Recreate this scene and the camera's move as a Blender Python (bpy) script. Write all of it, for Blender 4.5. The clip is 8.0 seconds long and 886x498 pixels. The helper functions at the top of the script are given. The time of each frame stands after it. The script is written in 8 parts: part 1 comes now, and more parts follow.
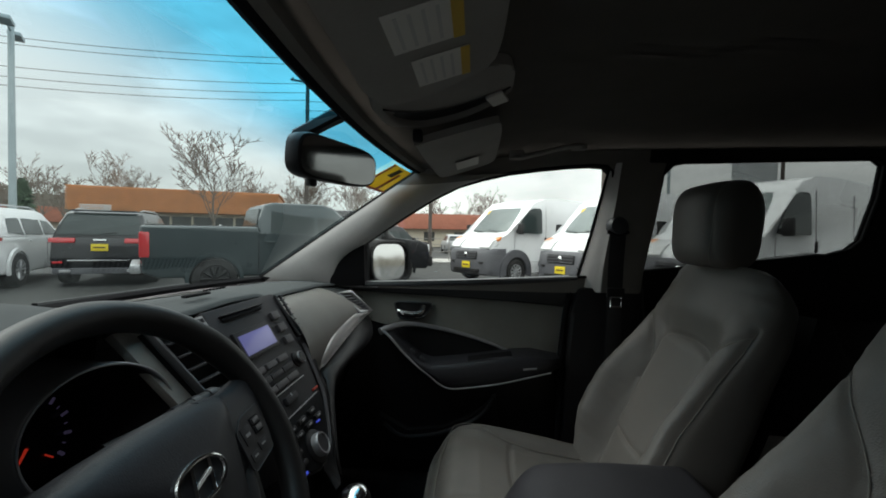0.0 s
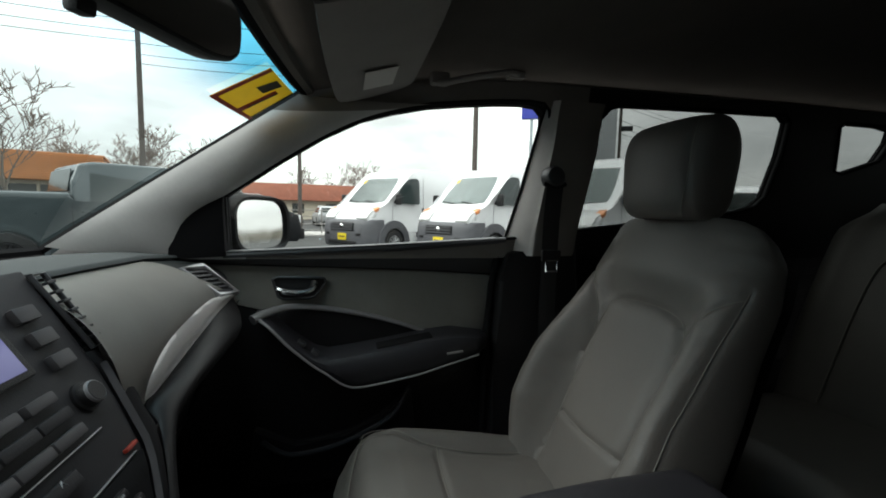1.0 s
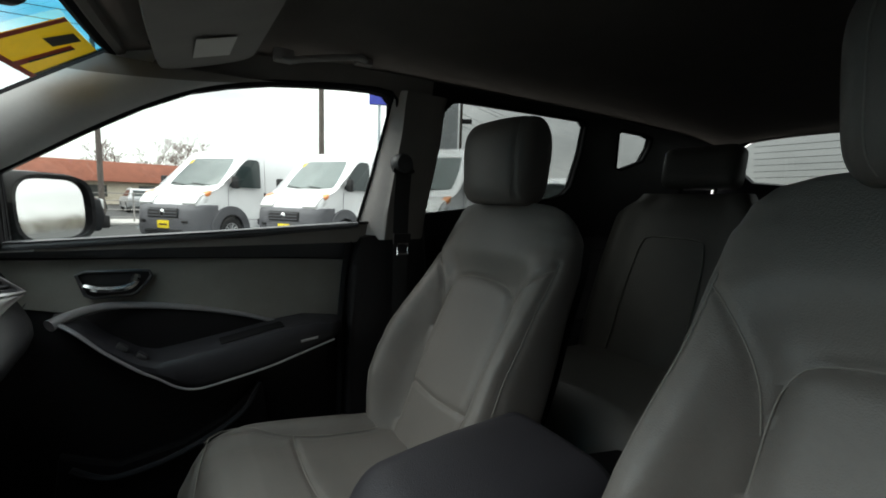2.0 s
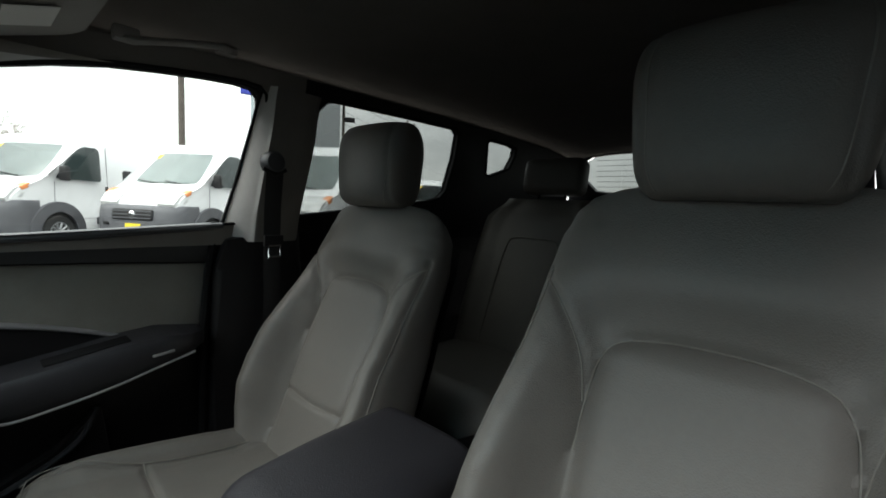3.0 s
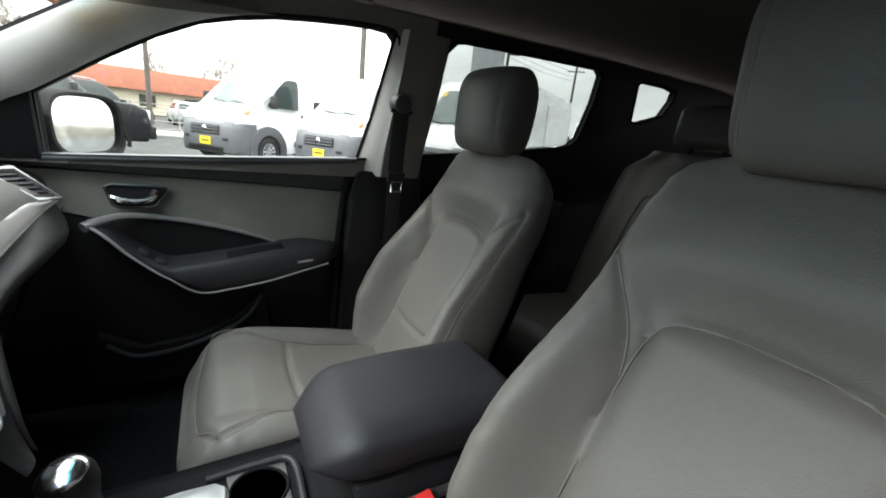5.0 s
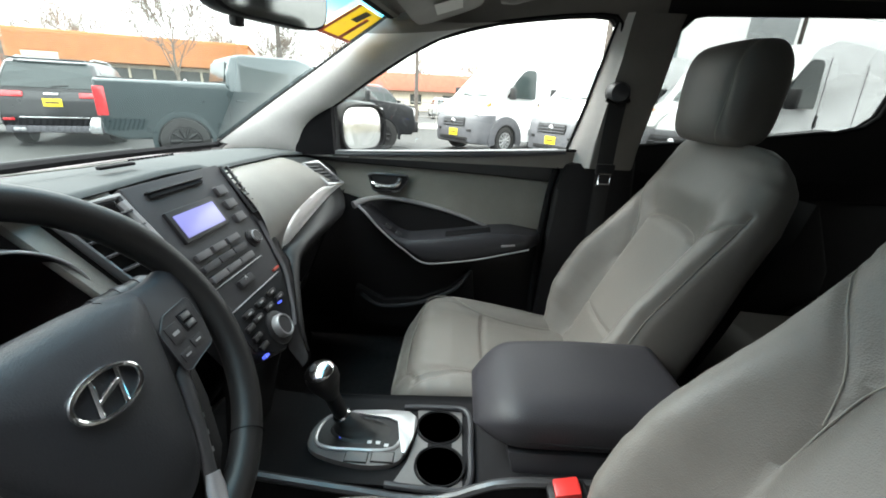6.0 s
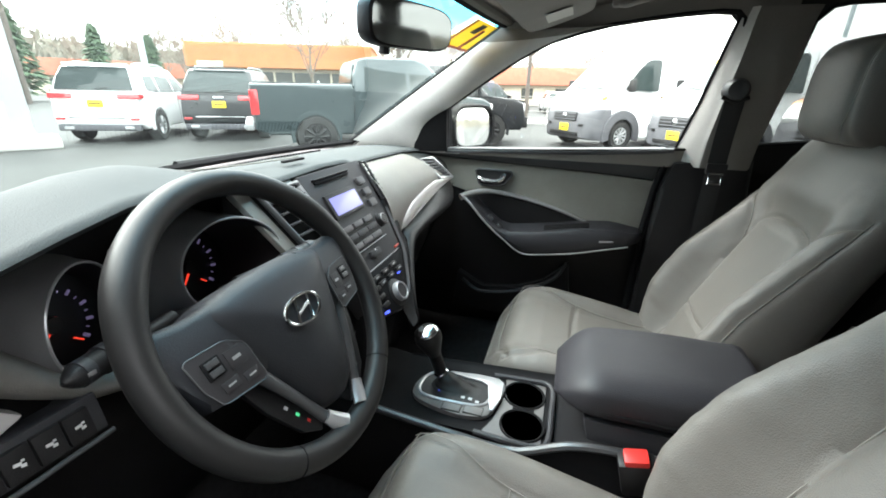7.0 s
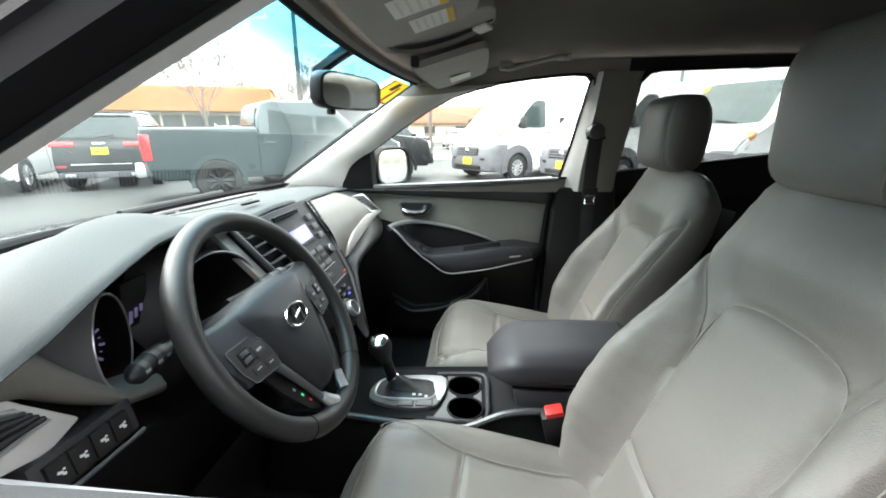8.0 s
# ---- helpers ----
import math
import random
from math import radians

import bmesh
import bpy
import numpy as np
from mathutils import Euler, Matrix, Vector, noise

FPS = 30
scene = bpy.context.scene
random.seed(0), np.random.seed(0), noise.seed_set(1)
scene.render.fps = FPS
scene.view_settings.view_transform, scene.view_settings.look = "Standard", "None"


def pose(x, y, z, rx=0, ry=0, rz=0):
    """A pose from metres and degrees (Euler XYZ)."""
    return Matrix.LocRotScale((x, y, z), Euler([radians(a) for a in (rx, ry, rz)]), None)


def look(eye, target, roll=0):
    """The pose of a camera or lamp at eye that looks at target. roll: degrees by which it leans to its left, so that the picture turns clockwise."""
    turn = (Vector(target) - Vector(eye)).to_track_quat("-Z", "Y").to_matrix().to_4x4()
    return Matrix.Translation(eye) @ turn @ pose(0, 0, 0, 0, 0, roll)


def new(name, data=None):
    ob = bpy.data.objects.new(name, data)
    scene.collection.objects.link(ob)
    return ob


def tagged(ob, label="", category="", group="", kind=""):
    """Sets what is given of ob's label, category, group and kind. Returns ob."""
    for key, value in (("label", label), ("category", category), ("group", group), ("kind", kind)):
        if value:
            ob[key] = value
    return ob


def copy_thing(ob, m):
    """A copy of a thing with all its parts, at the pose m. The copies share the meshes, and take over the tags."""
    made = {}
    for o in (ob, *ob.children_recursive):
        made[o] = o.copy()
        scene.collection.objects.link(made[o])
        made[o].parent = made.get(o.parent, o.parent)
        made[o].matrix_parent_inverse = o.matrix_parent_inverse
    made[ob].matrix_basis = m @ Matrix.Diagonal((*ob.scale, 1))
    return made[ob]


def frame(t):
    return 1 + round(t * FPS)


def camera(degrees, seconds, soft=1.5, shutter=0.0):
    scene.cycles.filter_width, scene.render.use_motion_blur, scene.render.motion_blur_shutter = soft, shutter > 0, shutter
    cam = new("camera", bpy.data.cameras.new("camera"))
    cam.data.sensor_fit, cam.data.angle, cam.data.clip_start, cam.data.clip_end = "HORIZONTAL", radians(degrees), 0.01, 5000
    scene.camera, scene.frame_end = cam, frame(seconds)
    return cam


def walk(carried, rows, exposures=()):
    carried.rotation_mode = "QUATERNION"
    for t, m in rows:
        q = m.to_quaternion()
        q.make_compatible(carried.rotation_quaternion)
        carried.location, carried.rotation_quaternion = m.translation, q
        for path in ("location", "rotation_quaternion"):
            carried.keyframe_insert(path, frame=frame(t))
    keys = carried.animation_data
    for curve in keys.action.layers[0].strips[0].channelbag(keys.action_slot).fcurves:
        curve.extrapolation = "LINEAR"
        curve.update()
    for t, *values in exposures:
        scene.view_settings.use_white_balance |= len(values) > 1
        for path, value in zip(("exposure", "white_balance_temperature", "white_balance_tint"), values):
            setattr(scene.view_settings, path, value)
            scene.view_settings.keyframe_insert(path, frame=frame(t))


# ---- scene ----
cam = camera(93.5, 8.0, soft=1.8)
PATH = [
    (0, (-0.722, 0.358, 1.291), (1.272, 0.503, 1.234), 1.1),
    (0.5, (-0.512, 0.419, 1.26), (1.476, 0.285, 1.091), 0.8),
    (1, (-0.398, 0.447, 1.236), (1.543, -0.006, 1.06), 1.2),
    (1.5, (-0.403, 0.459, 1.235), (1.433, -0.31, 1.043), 0.9),
    (1.7, (-0.411, 0.462, 1.233), (1.358, -0.446, 1.022), 1.1),
    (2.8, (-0.458, 0.464, 1.236), (0.909, -0.982, 1.033), 2.8),
    (3, (-0.461, 0.462, 1.238), (0.838, -1.045, 1.038), 2.7),
    (3.5, (-0.479, 0.457, 1.242), (0.629, -1.198, 1.058), 2.7),
    (4, (-0.494, 0.442, 1.258), (0.745, -1.11, 1.024), 2.3),
    (4.2, (-0.505, 0.431, 1.26), (0.842, -1.021, 0.984), 4.2),
    (5.3, (-0.579, 0.372, 1.275), (1.207, -0.296, 0.671), 4.9),
    (5.5, (-0.59, 0.358, 1.283), (1.256, -0.08, 0.651), 3.9),
    (6, (-0.627, 0.335, 1.293), (1.258, 0.391, 0.625), 2.7),
    (6.5, (-0.674, 0.322, 1.304), (1.155, 0.731, 0.608), 1.1),
    (7, (-0.746, 0.313, 1.315), (1.05, 0.841, 0.61), 1.3),
    (7.5, (-0.839, 0.314, 1.326), (1.025, 0.661, 0.691), 0.8),
    (8, (-0.938, 0.328, 1.339), (0.981, 0.474, 0.795), 0.0),
]
walk(cam, [(t, look(eye, target, roll)) for t, eye, target, roll in PATH],
     exposures=[(0.0, -0.45), (0.5, -0.35), (1.7, -0.15), (2.8, 0.1), (4.2, 0.6), (5.3, 1.3), (6.0, 1.62), (7.0, 1.92), (8.0, 2.1)])

# ---- light: an overcast sky, brightest overhead, and a weak broad sun ----
world = bpy.data.worlds.new("overcast")
scene.world = world
world.use_nodes = True
wn, wl = world.node_tree.nodes, world.node_tree.links
wn.clear()
w_out = wn.new("ShaderNodeOutputWorld")
w_bg = wn.new("ShaderNodeBackground")
w_sky = wn.new("ShaderNodeTexSky")
w_sky.sky_type = "NISHITA"
w_sky.sun_disc = False
w_sky.sun_elevation, w_sky.sun_rotation = radians(45), radians(10)
w_dim = wn.new("ShaderNodeMixRGB")
w_dim.blend_type = "MULTIPLY"
w_dim.inputs[0].default_value = 1.0
w_dim.inputs[2].default_value = (0.09, 0.09, 0.09, 1)
w_co = wn.new("ShaderNodeTexCoord")
w_map = wn.new("ShaderNodeMapping")
w_map.inputs["Scale"].default_value = (1.0, 1.0, 3.2)
w_noise = wn.new("ShaderNodeTexNoise")
w_noise.inputs["Scale"].default_value = 2.1
w_noise.inputs["Detail"].default_value = 7
w_noise.inputs["Roughness"].default_value = 0.55
w_ramp = wn.new("ShaderNodeValToRGB")
w_ramp.color_ramp.elements[0].position, w_ramp.color_ramp.elements[0].color = 0.36, (0.58, 0.585, 0.585, 1)
w_ramp.color_ramp.elements[1].position, w_ramp.color_ramp.elements[1].color = 0.66, (1.10, 1.09, 1.08, 1)
w_mix = wn.new("ShaderNodeMixRGB")
w_mix.inputs[0].default_value = 0.9
wl.new(w_co.outputs["Generated"], w_map.inputs[0])
wl.new(w_map.outputs[0], w_noise.inputs["Vector"])
wl.new(w_noise.outputs["Fac"], w_ramp.inputs[0])
wl.new(w_sky.outputs[0], w_dim.inputs[1])
wl.new(w_dim.outputs[0], w_mix.inputs[1])
wl.new(w_ramp.outputs[0], w_mix.inputs[2])
w_sep = wn.new("ShaderNodeSeparateXYZ")
w_lift = wn.new("ShaderNodeMapRange")
w_lift.inputs["From Min"].default_value, w_lift.inputs["From Max"].default_value = 0.10, 1.0
w_lift.inputs["To Min"].default_value, w_lift.inputs["To Max"].default_value = 0.94, 2.7
w_zen = wn.new("ShaderNodeMixRGB")
w_zen.blend_type = "MULTIPLY"
w_zen.inputs[0].default_value = 1.0
wl.new(w_co.outputs["Generated"], w_sep.inputs[0])
wl.new(w_sep.outputs["Z"], w_lift.inputs["Value"])
wl.new(w_mix.outputs[0], w_zen.inputs[1])
wl.new(w_lift.outputs[0], w_zen.inputs[2])
wl.new(w_zen.outputs[0], w_bg.inputs[0])
w_bg.inputs[1].default_value = 2.25
wl.new(w_bg.outputs[0], w_out.inputs[0])
sun_data = bpy.data.lights.new("sun", "SUN")
sun_data.energy, sun_data.angle, sun_data.color = 2.6, radians(48), (1.0, 0.97, 0.92)
sun = new("sun", sun_data)
sun.matrix_world = look((0, 0, 0), (-0.12, -0.70, -0.70))


# ---- materials ----
def mat(name, base, rough=0.5, metal=0.0, var=0.12, scale=14.0, bump=0.0, bump_scale=300.0, kind="noise", coat=0.0, spec=0.5, dirt=0.0, island=0.0):
    """A painted, moulded, woven or stone surface: base colour with broad blotches and fine grain, roughness that varies, and fine relief."""
    m = bpy.data.materials.new(name)
    m.use_nodes = True
    n, l = m.node_tree.nodes, m.node_tree.links
    b = n["Principled BSDF"]
    b.inputs["Roughness"].default_value = rough
    b.inputs["Metallic"].default_value = metal
    b.inputs["Specular IOR Level"].default_value = spec
    if coat:
        b.inputs["Coat Weight"].default_value = coat
        b.inputs["Coat Roughness"].default_value = 0.06
    co = n.new("ShaderNodeTexCoord")
    a = n.new("ShaderNodeTexNoise")
    a.inputs["Scale"].default_value, a.inputs["Detail"].default_value = scale, 5
    l.new(co.outputs["Object"], a.inputs["Vector"])
    f = n.new("ShaderNodeTexNoise")
    f.inputs["Scale"].default_value, f.inputs["Detail"].default_value = scale * 14, 3
    l.new(co.outputs["Object"], f.inputs["Vector"])
    add = n.new("ShaderNodeMath")
    add.operation = "MULTIPLY_ADD"
    l.new(f.outputs["Fac"], add.inputs[0])
    add.inputs[1].default_value = 0.4
    l.new(a.outputs["Fac"], add.inputs[2])
    ramp = n.new("ShaderNodeMapRange")
    ramp.inputs["From Min"].default_value, ramp.inputs["From Max"].default_value = 0.45, 0.95
    ramp.inputs["To Min"].default_value, ramp.inputs["To Max"].default_value = 1 - var, 1 + var
    l.new(add.outputs[0], ramp.inputs["Value"])
    last = ramp.outputs[0]
    if island:
        info = n.new("ShaderNodeObjectInfo")
        rr = n.new("ShaderNodeMapRange")
        rr.inputs["To Min"].default_value, rr.inputs["To Max"].default_value = 1 - island, 1 + island
        l.new(info.outputs["Random"], rr.inputs["Value"])
        mu = n.new("ShaderNodeMath")
        mu.operation = "MULTIPLY"
        l.new(last, mu.inputs[0])
        l.new(rr.outputs[0], mu.inputs[1])
        last = mu.outputs[0]
    mul = n.new("ShaderNodeMixRGB")
    mul.blend_type = "MULTIPLY"
    mul.inputs[0].default_value = 1
    mul.inputs[1].default_value = (*base, 1)
    l.new(last, mul.inputs[2])
    l.new(mul.outputs[0], b.inputs["Base Color"])
    rg = n.new("ShaderNodeMapRange")
    rg.inputs["To Min"].default_value, rg.inputs["To Max"].default_value = max(0.02, rough - 0.08), min(1, rough + 0.08)
    l.new(a.outputs["Fac"], rg.inputs["Value"])
    l.new(rg.outputs[0], b.inputs["Roughness"])
    if bump:
        if kind == "leather":
            t = n.new("ShaderNodeTexVoronoi")
            t.inputs["Scale"].default_value = bump_scale
            src = t.outputs["Distance"]
        else:
            t = n.new("ShaderNodeTexNoise")
            t.inputs["Scale"].default_value, t.inputs["Detail"].default_value = bump_scale, 4
            src = t.outputs["Fac"]
        l.new(co.outputs["Object"], t.inputs["Vector"])
        bp = n.new("ShaderNodeBump")
        bp.inputs["Strength"].default_value, bp.inputs["Distance"].default_value = bump, 0.002
        l.new(src, bp.inputs["Height"])
        l.new(bp.outputs[0], b.inputs["Normal"])
    return m


def glass(name, tint, gloss=0.07, band=None):
    """A window pane: clear or tinted, with mirror gloss by Fresnel. band: (z0, z1, colour) of a shade band along the top."""
    m = bpy.data.materials.new(name)
    m.use_nodes = True
    n, l = m.node_tree.nodes, m.node_tree.links
    n.clear()
    out = n.new("ShaderNodeOutputMaterial")
    tr = n.new("ShaderNodeBsdfTransparent")
    tr.inputs[0].default_value = (*tint, 1)
    gl = n.new("ShaderNodeBsdfGlossy")
    gl.inputs["Roughness"].default_value = 0.02
    lw = n.new("ShaderNodeLayerWeight")
    lw.inputs["Blend"].default_value = 0.5
    pw = n.new("ShaderNodeMath")
    pw.operation = "POWER"
    l.new(lw.outputs["Facing"], pw.inputs[0])
    pw.inputs[1].default_value = 4.5
    fr = n.new("ShaderNodeMath")
    fr.operation = "MULTIPLY_ADD"
    l.new(pw.outputs[0], fr.inputs[0])
    fr.inputs[1].default_value, fr.inputs[2].default_value = 0.85, gloss
    mx = n.new("ShaderNodeMixShader")
    l.new(fr.outputs[0], mx.inputs[0])
    l.new(tr.outputs[0], mx.inputs[1])
    l.new(gl.outputs[0], mx.inputs[2])
    l.new(mx.outputs[0], out.inputs[0])
    if band:
        geo = n.new("ShaderNodeNewGeometry")
        sep = n.new("ShaderNodeSeparateXYZ")
        l.new(geo.outputs["Position"], sep.inputs[0])
        mr = n.new("ShaderNodeMapRange")
        mr.interpolation_type = "SMOOTHSTEP"
        mr.inputs["From Min"].default_value, mr.inputs["From Max"].default_value = band[0], band[1]
        l.new(sep.outputs["Z"], mr.inputs["Value"])
        mc = n.new("ShaderNodeMixRGB")
        mc.inputs[1].default_value = (*tint, 1)
        mc.inputs[2].default_value = (*band[2], 1)
        l.new(mr.outputs[0], mc.inputs[0])
        l.new(mc.outputs[0], tr.inputs[0])
    return m


def glow(name, colour, strength):
    m = bpy.data.materials.new(name)
    m.use_nodes = True
    b = m.node_tree.nodes["Principled BSDF"]
    b.inputs["Base Color"].default_value = (*[c * 0.4 for c in colour], 1)
    b.inputs["Emission Color"].default_value = (*colour, 1)
    b.inputs["Emission Strength"].default_value = strength
    b.inputs["Roughness"].default_value = 0.25
    return m


LEATHER = mat("grey_leather", (0.143, 0.136, 0.124), 0.46, spec=0.40, var=0.06, scale=9, bump=0.22, bump_scale=520, kind="leather")
SEAM = mat("seam_thread", (0.20, 0.192, 0.172), 0.7, var=0.1)
SEAT_SHELL = mat("seat_shell", (0.022, 0.022, 0.024), 0.6, var=0.1, bump=0.2, bump_scale=600)
REAR_LEATHER = LEATHER
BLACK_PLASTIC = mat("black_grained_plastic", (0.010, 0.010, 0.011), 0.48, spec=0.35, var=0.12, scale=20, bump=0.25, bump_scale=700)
DARK_PLASTIC = mat("charcoal_plastic", (0.024, 0.025, 0.029), 0.46, var=0.10, scale=20, bump=0.25, bump_scale=700)
DASH_TOP = mat("slate_grey_soft_plastic", (0.037, 0.043, 0.044), 0.74, spec=0.25, var=0.08, scale=16, bump=0.35, bump_scale=620)
DASH_PAD = mat("warm_grey_soft_plastic", (0.30, 0.29, 0.265), 0.52, var=0.07, scale=16, bump=0.3, bump_scale=620)
DOOR_CLOTH = mat("warm_grey_door_insert", (0.26, 0.255, 0.228), 0.62, var=0.08, scale=16, bump=0.35, bump_scale=500)
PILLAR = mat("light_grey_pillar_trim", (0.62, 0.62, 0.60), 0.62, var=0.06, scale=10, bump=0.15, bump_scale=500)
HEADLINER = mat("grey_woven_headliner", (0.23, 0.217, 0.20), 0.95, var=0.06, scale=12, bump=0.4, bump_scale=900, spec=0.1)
VISOR = mat("grey_visor_cloth", (0.38, 0.365, 0.34), 0.85, var=0.06, scale=12, bump=0.3, bump_scale=800, spec=0.2)
PIANO = mat("gloss_silver_trim", (0.66, 0.65, 0.64), 0.34, metal=0.15, var=0.04, scale=5)
CHROME = mat("satin_chrome", (0.72, 0.73, 0.74), 0.16, metal=1.0, var=0.05, scale=40)
SATIN = mat("satin_silver_plastic", (0.46, 0.47, 0.48), 0.34, metal=0.6, var=0.07, scale=40)
FRAME_BLACK = mat("black_door_frame", (0.011, 0.011, 0.012), 0.75, var=0.15, spec=0.05)
RUBBER = mat("black_rubber_seal", (0.012, 0.012, 0.013), 0.8, spec=0.1, var=0.15, bump=0.15, bump_scale=300)
WHEEL_SKIN = mat("black_wheel_leather", (0.012, 0.0122, 0.0125), 0.46, spec=0.40, var=0.1, scale=20, bump=0.10, bump_scale=1300, kind="leather")
STACK_GREY = mat("graphite_stack_plastic", (0.034, 0.033, 0.035), 0.55, spec=0.2, var=0.08, scale=20, bump=0.2, bump_scale=700)
PLATE_GREY = mat("grey_console_plastic", (0.115, 0.113, 0.112), 0.45, var=0.08, scale=30, bump=0.15, bump_scale=700)
KEY_GREY = mat("grey_key_plastic", (0.080, 0.077, 0.080), 0.5, spec=0.25, metal=0.2, var=0.08, scale=40)
HUB_PLASTIC = mat("charcoal_airbag_cover", (0.020, 0.022, 0.026), 0.48, spec=0.35, var=0.08, scale=20, bump=0.25, bump_scale=700)
SPOKE_GREY = mat("graphite_spoke_trim", (0.075, 0.078, 0.082), 0.36, metal=0.35, var=0.1, scale=40)
HOOD_GREY = mat("graphite_hood_plastic", (0.25, 0.252, 0.258), 0.36, metal=0.45, var=0.06, scale=30)
BELT_SLATE = mat("slate_door_top", (0.080, 0.086, 0.092), 0.5, var=0.08, scale=16, bump=0.3, bump_scale=620)
CARPET = mat("black_carpet", (0.018, 0.018, 0.019), 0.95, var=0.3, scale=60, bump=0.9, bump_scale=900, spec=0.1)
BELT = mat("black_webbing", (0.020, 0.020, 0.021), 0.75, var=0.2, scale=120, bump=0.6, bump_scale=900)
RED_PLASTIC = mat("red_buckle_plastic", (0.62, 0.035, 0.030), 0.35, var=0.06)
CAR_PAINT = mat("dark_car_paint", (0.05, 0.052, 0.056), 0.25, metal=0.4, var=0.05, coat=0.8)
GLASS_FRONT = glass("windshield_glass", (0.70, 0.79, 0.77), gloss=0.12, band=(1.420, 1.492, (0.08, 0.39, 0.55)))
GLASS_SIDE = glass("side_glass", (0.90, 0.93, 0.91))
GLASS_REAR = glass("privacy_glass", (0.44, 0.46, 0.45))
MIRROR = mat("mirror_glass", (0.86, 0.87, 0.87), 0.02, metal=1.0, var=0.0)
LCD = glow("blue_lit_display", (0.30, 0.30, 0.72), 0.22)
NEEDLE = glow("red_needle", (1.0, 0.06, 0.03), 0.28)
DIAL_BLUE = glow("blue_dial_marks", (0.36, 0.30, 0.58), 0.055)
DIAL_FACE = mat("dial_face", (0.008, 0.008, 0.010), 0.35)
LED_BLUE = glow("blue_gear_light", (0.1, 0.15, 1.0), 0.4)
LED_GREEN = glow("green_key_light", (0.1, 0.7, 0.3), 0.25)
WHITE_MARK = mat("white_print", (0.6, 0.6, 0.6), 0.6, var=0.05)
LABEL_INK = mat("pale_label_print", (0.70, 0.69, 0.66), 0.7, var=0.05)
GREY_MARK = mat("grey_print", (0.28, 0.28, 0.28), 0.6, var=0.05)
PAPER = mat("white_paper_label", (0.85, 0.83, 0.78), 0.7, var=0.04)
LABEL_YELLOW = mat("amber_label_ink", (0.75, 0.50, 0.06), 0.6, var=0.06)
STICKER = mat("yellow_sticker", (0.85, 0.60, 0.02), 0.45, var=0.08, scale=40)
STICKER_RED = mat("red_sticker_ink", (0.42, 0.05, 0.03), 0.45, var=0.1)
# the sheet lets daylight through
for m in (STICKER, STICKER_RED):
    nt = m.node_tree
    pb = next(q for q in nt.nodes if q.type == "BSDF_PRINCIPLED")
    mo = next(q for q in nt.nodes if q.type == "OUTPUT_MATERIAL")
    tr, mx = nt.nodes.new("ShaderNodeBsdfTranslucent"), nt.nodes.new("ShaderNodeMixShader")
    tr.inputs["Color"].default_value = (0.70, 0.46, 0.01, 1) if m is STICKER else (0.45, 0.05, 0.03, 1)
    mx.inputs[0].default_value = 0.12
    nt.links.new(pb.outputs[0], mx.inputs[1])
    nt.links.new(tr.outputs[0], mx.inputs[2])
    nt.links.new(mx.outputs[0], mo.inputs["Surface"])
STICKER_BLACK = mat("black_sticker_ink", (0.02, 0.018, 0.015), 0.5, var=0.1)

ASPHALT = mat("damp_asphalt", (0.036, 0.037, 0.036), 0.65, spec=0.15, var=0.35, scale=0.6, bump=0.8, bump_scale=55)
CONCRETE = mat("pale_concrete", (0.40, 0.39, 0.37), 0.8, var=0.15, scale=2, bump=0.4, bump_scale=60)
WHITE_PAINT = mat("white_van_paint", (0.78, 0.79, 0.80), 0.3, var=0.03, scale=3, coat=0.5)
BLACK_PAINT = mat("black_car_paint", (0.010, 0.011, 0.013), 0.3, var=0.1, scale=3, coat=0.35, spec=0.3)
SLATE_PAINT = mat("slate_pickup_paint", (0.032, 0.048, 0.052), 0.3, metal=0.2, var=0.05, scale=3, coat=0.8)
GREY_CLADDING = mat("grey_bumper_plastic", (0.088, 0.090, 0.100), 0.6, var=0.1, scale=8, bump=0.2, bump_scale=200)
CAR_GLASS = mat("dark_vehicle_glass", (0.025, 0.036, 0.036), 0.05, var=0.1, spec=0.35)
SCREEN_GLASS = mat("pale_windscreen", (0.30, 0.35, 0.345), 0.06, var=0.12, scale=2, coat=0.4)
TYRE = mat("tyre_rubber", (0.018, 0.018, 0.018), 0.85, var=0.2, bump=0.3, bump_scale=80)
RIM = mat("silver_rim", (0.45, 0.46, 0.47), 0.35, metal=0.7, var=0.1)
RED_LAMP = mat("red_tail_lamp", (0.50, 0.025, 0.03), 0.15, var=0.05, coat=0.6)
CLEAR_LAMP = mat("clear_headlamp", (0.62, 0.63, 0.63), 0.12, metal=0.0, var=0.2, scale=20, coat=0.7)
AMBER_LAMP = mat("amber_lamp", (0.75, 0.25, 0.06), 0.2, var=0.05, coat=0.5)
PLACARD = mat("yellow_dealer_placard", (0.80, 0.62, 0.02), 0.5, var=0.05)
PLACARD_INK = mat("dark_placard_ink", (0.10, 0.06, 0.02), 0.6)
ORANGE_WALL = mat("orange_fascia", (0.62, 0.27, 0.11), 0.7, var=0.12, scale=1, bump=0.2, bump_scale=20)
RED_ROOF = mat("red_brown_roof", (0.33, 0.12, 0.075), 0.75, var=0.18, scale=2, bump=0.4, bump_scale=12)
CREAM_WALL = mat("cream_wall", (0.60, 0.54, 0.43), 0.8, var=0.08, scale=1)
SHOP_GLASS = mat("dim_shop_window", (0.06, 0.065, 0.06), 0.15, var=0.3, scale=0.5)
BARK = mat("grey_bark", (0.16, 0.135, 0.11), 0.9, var=0.3, scale=8, bump=0.6, bump_scale=40)
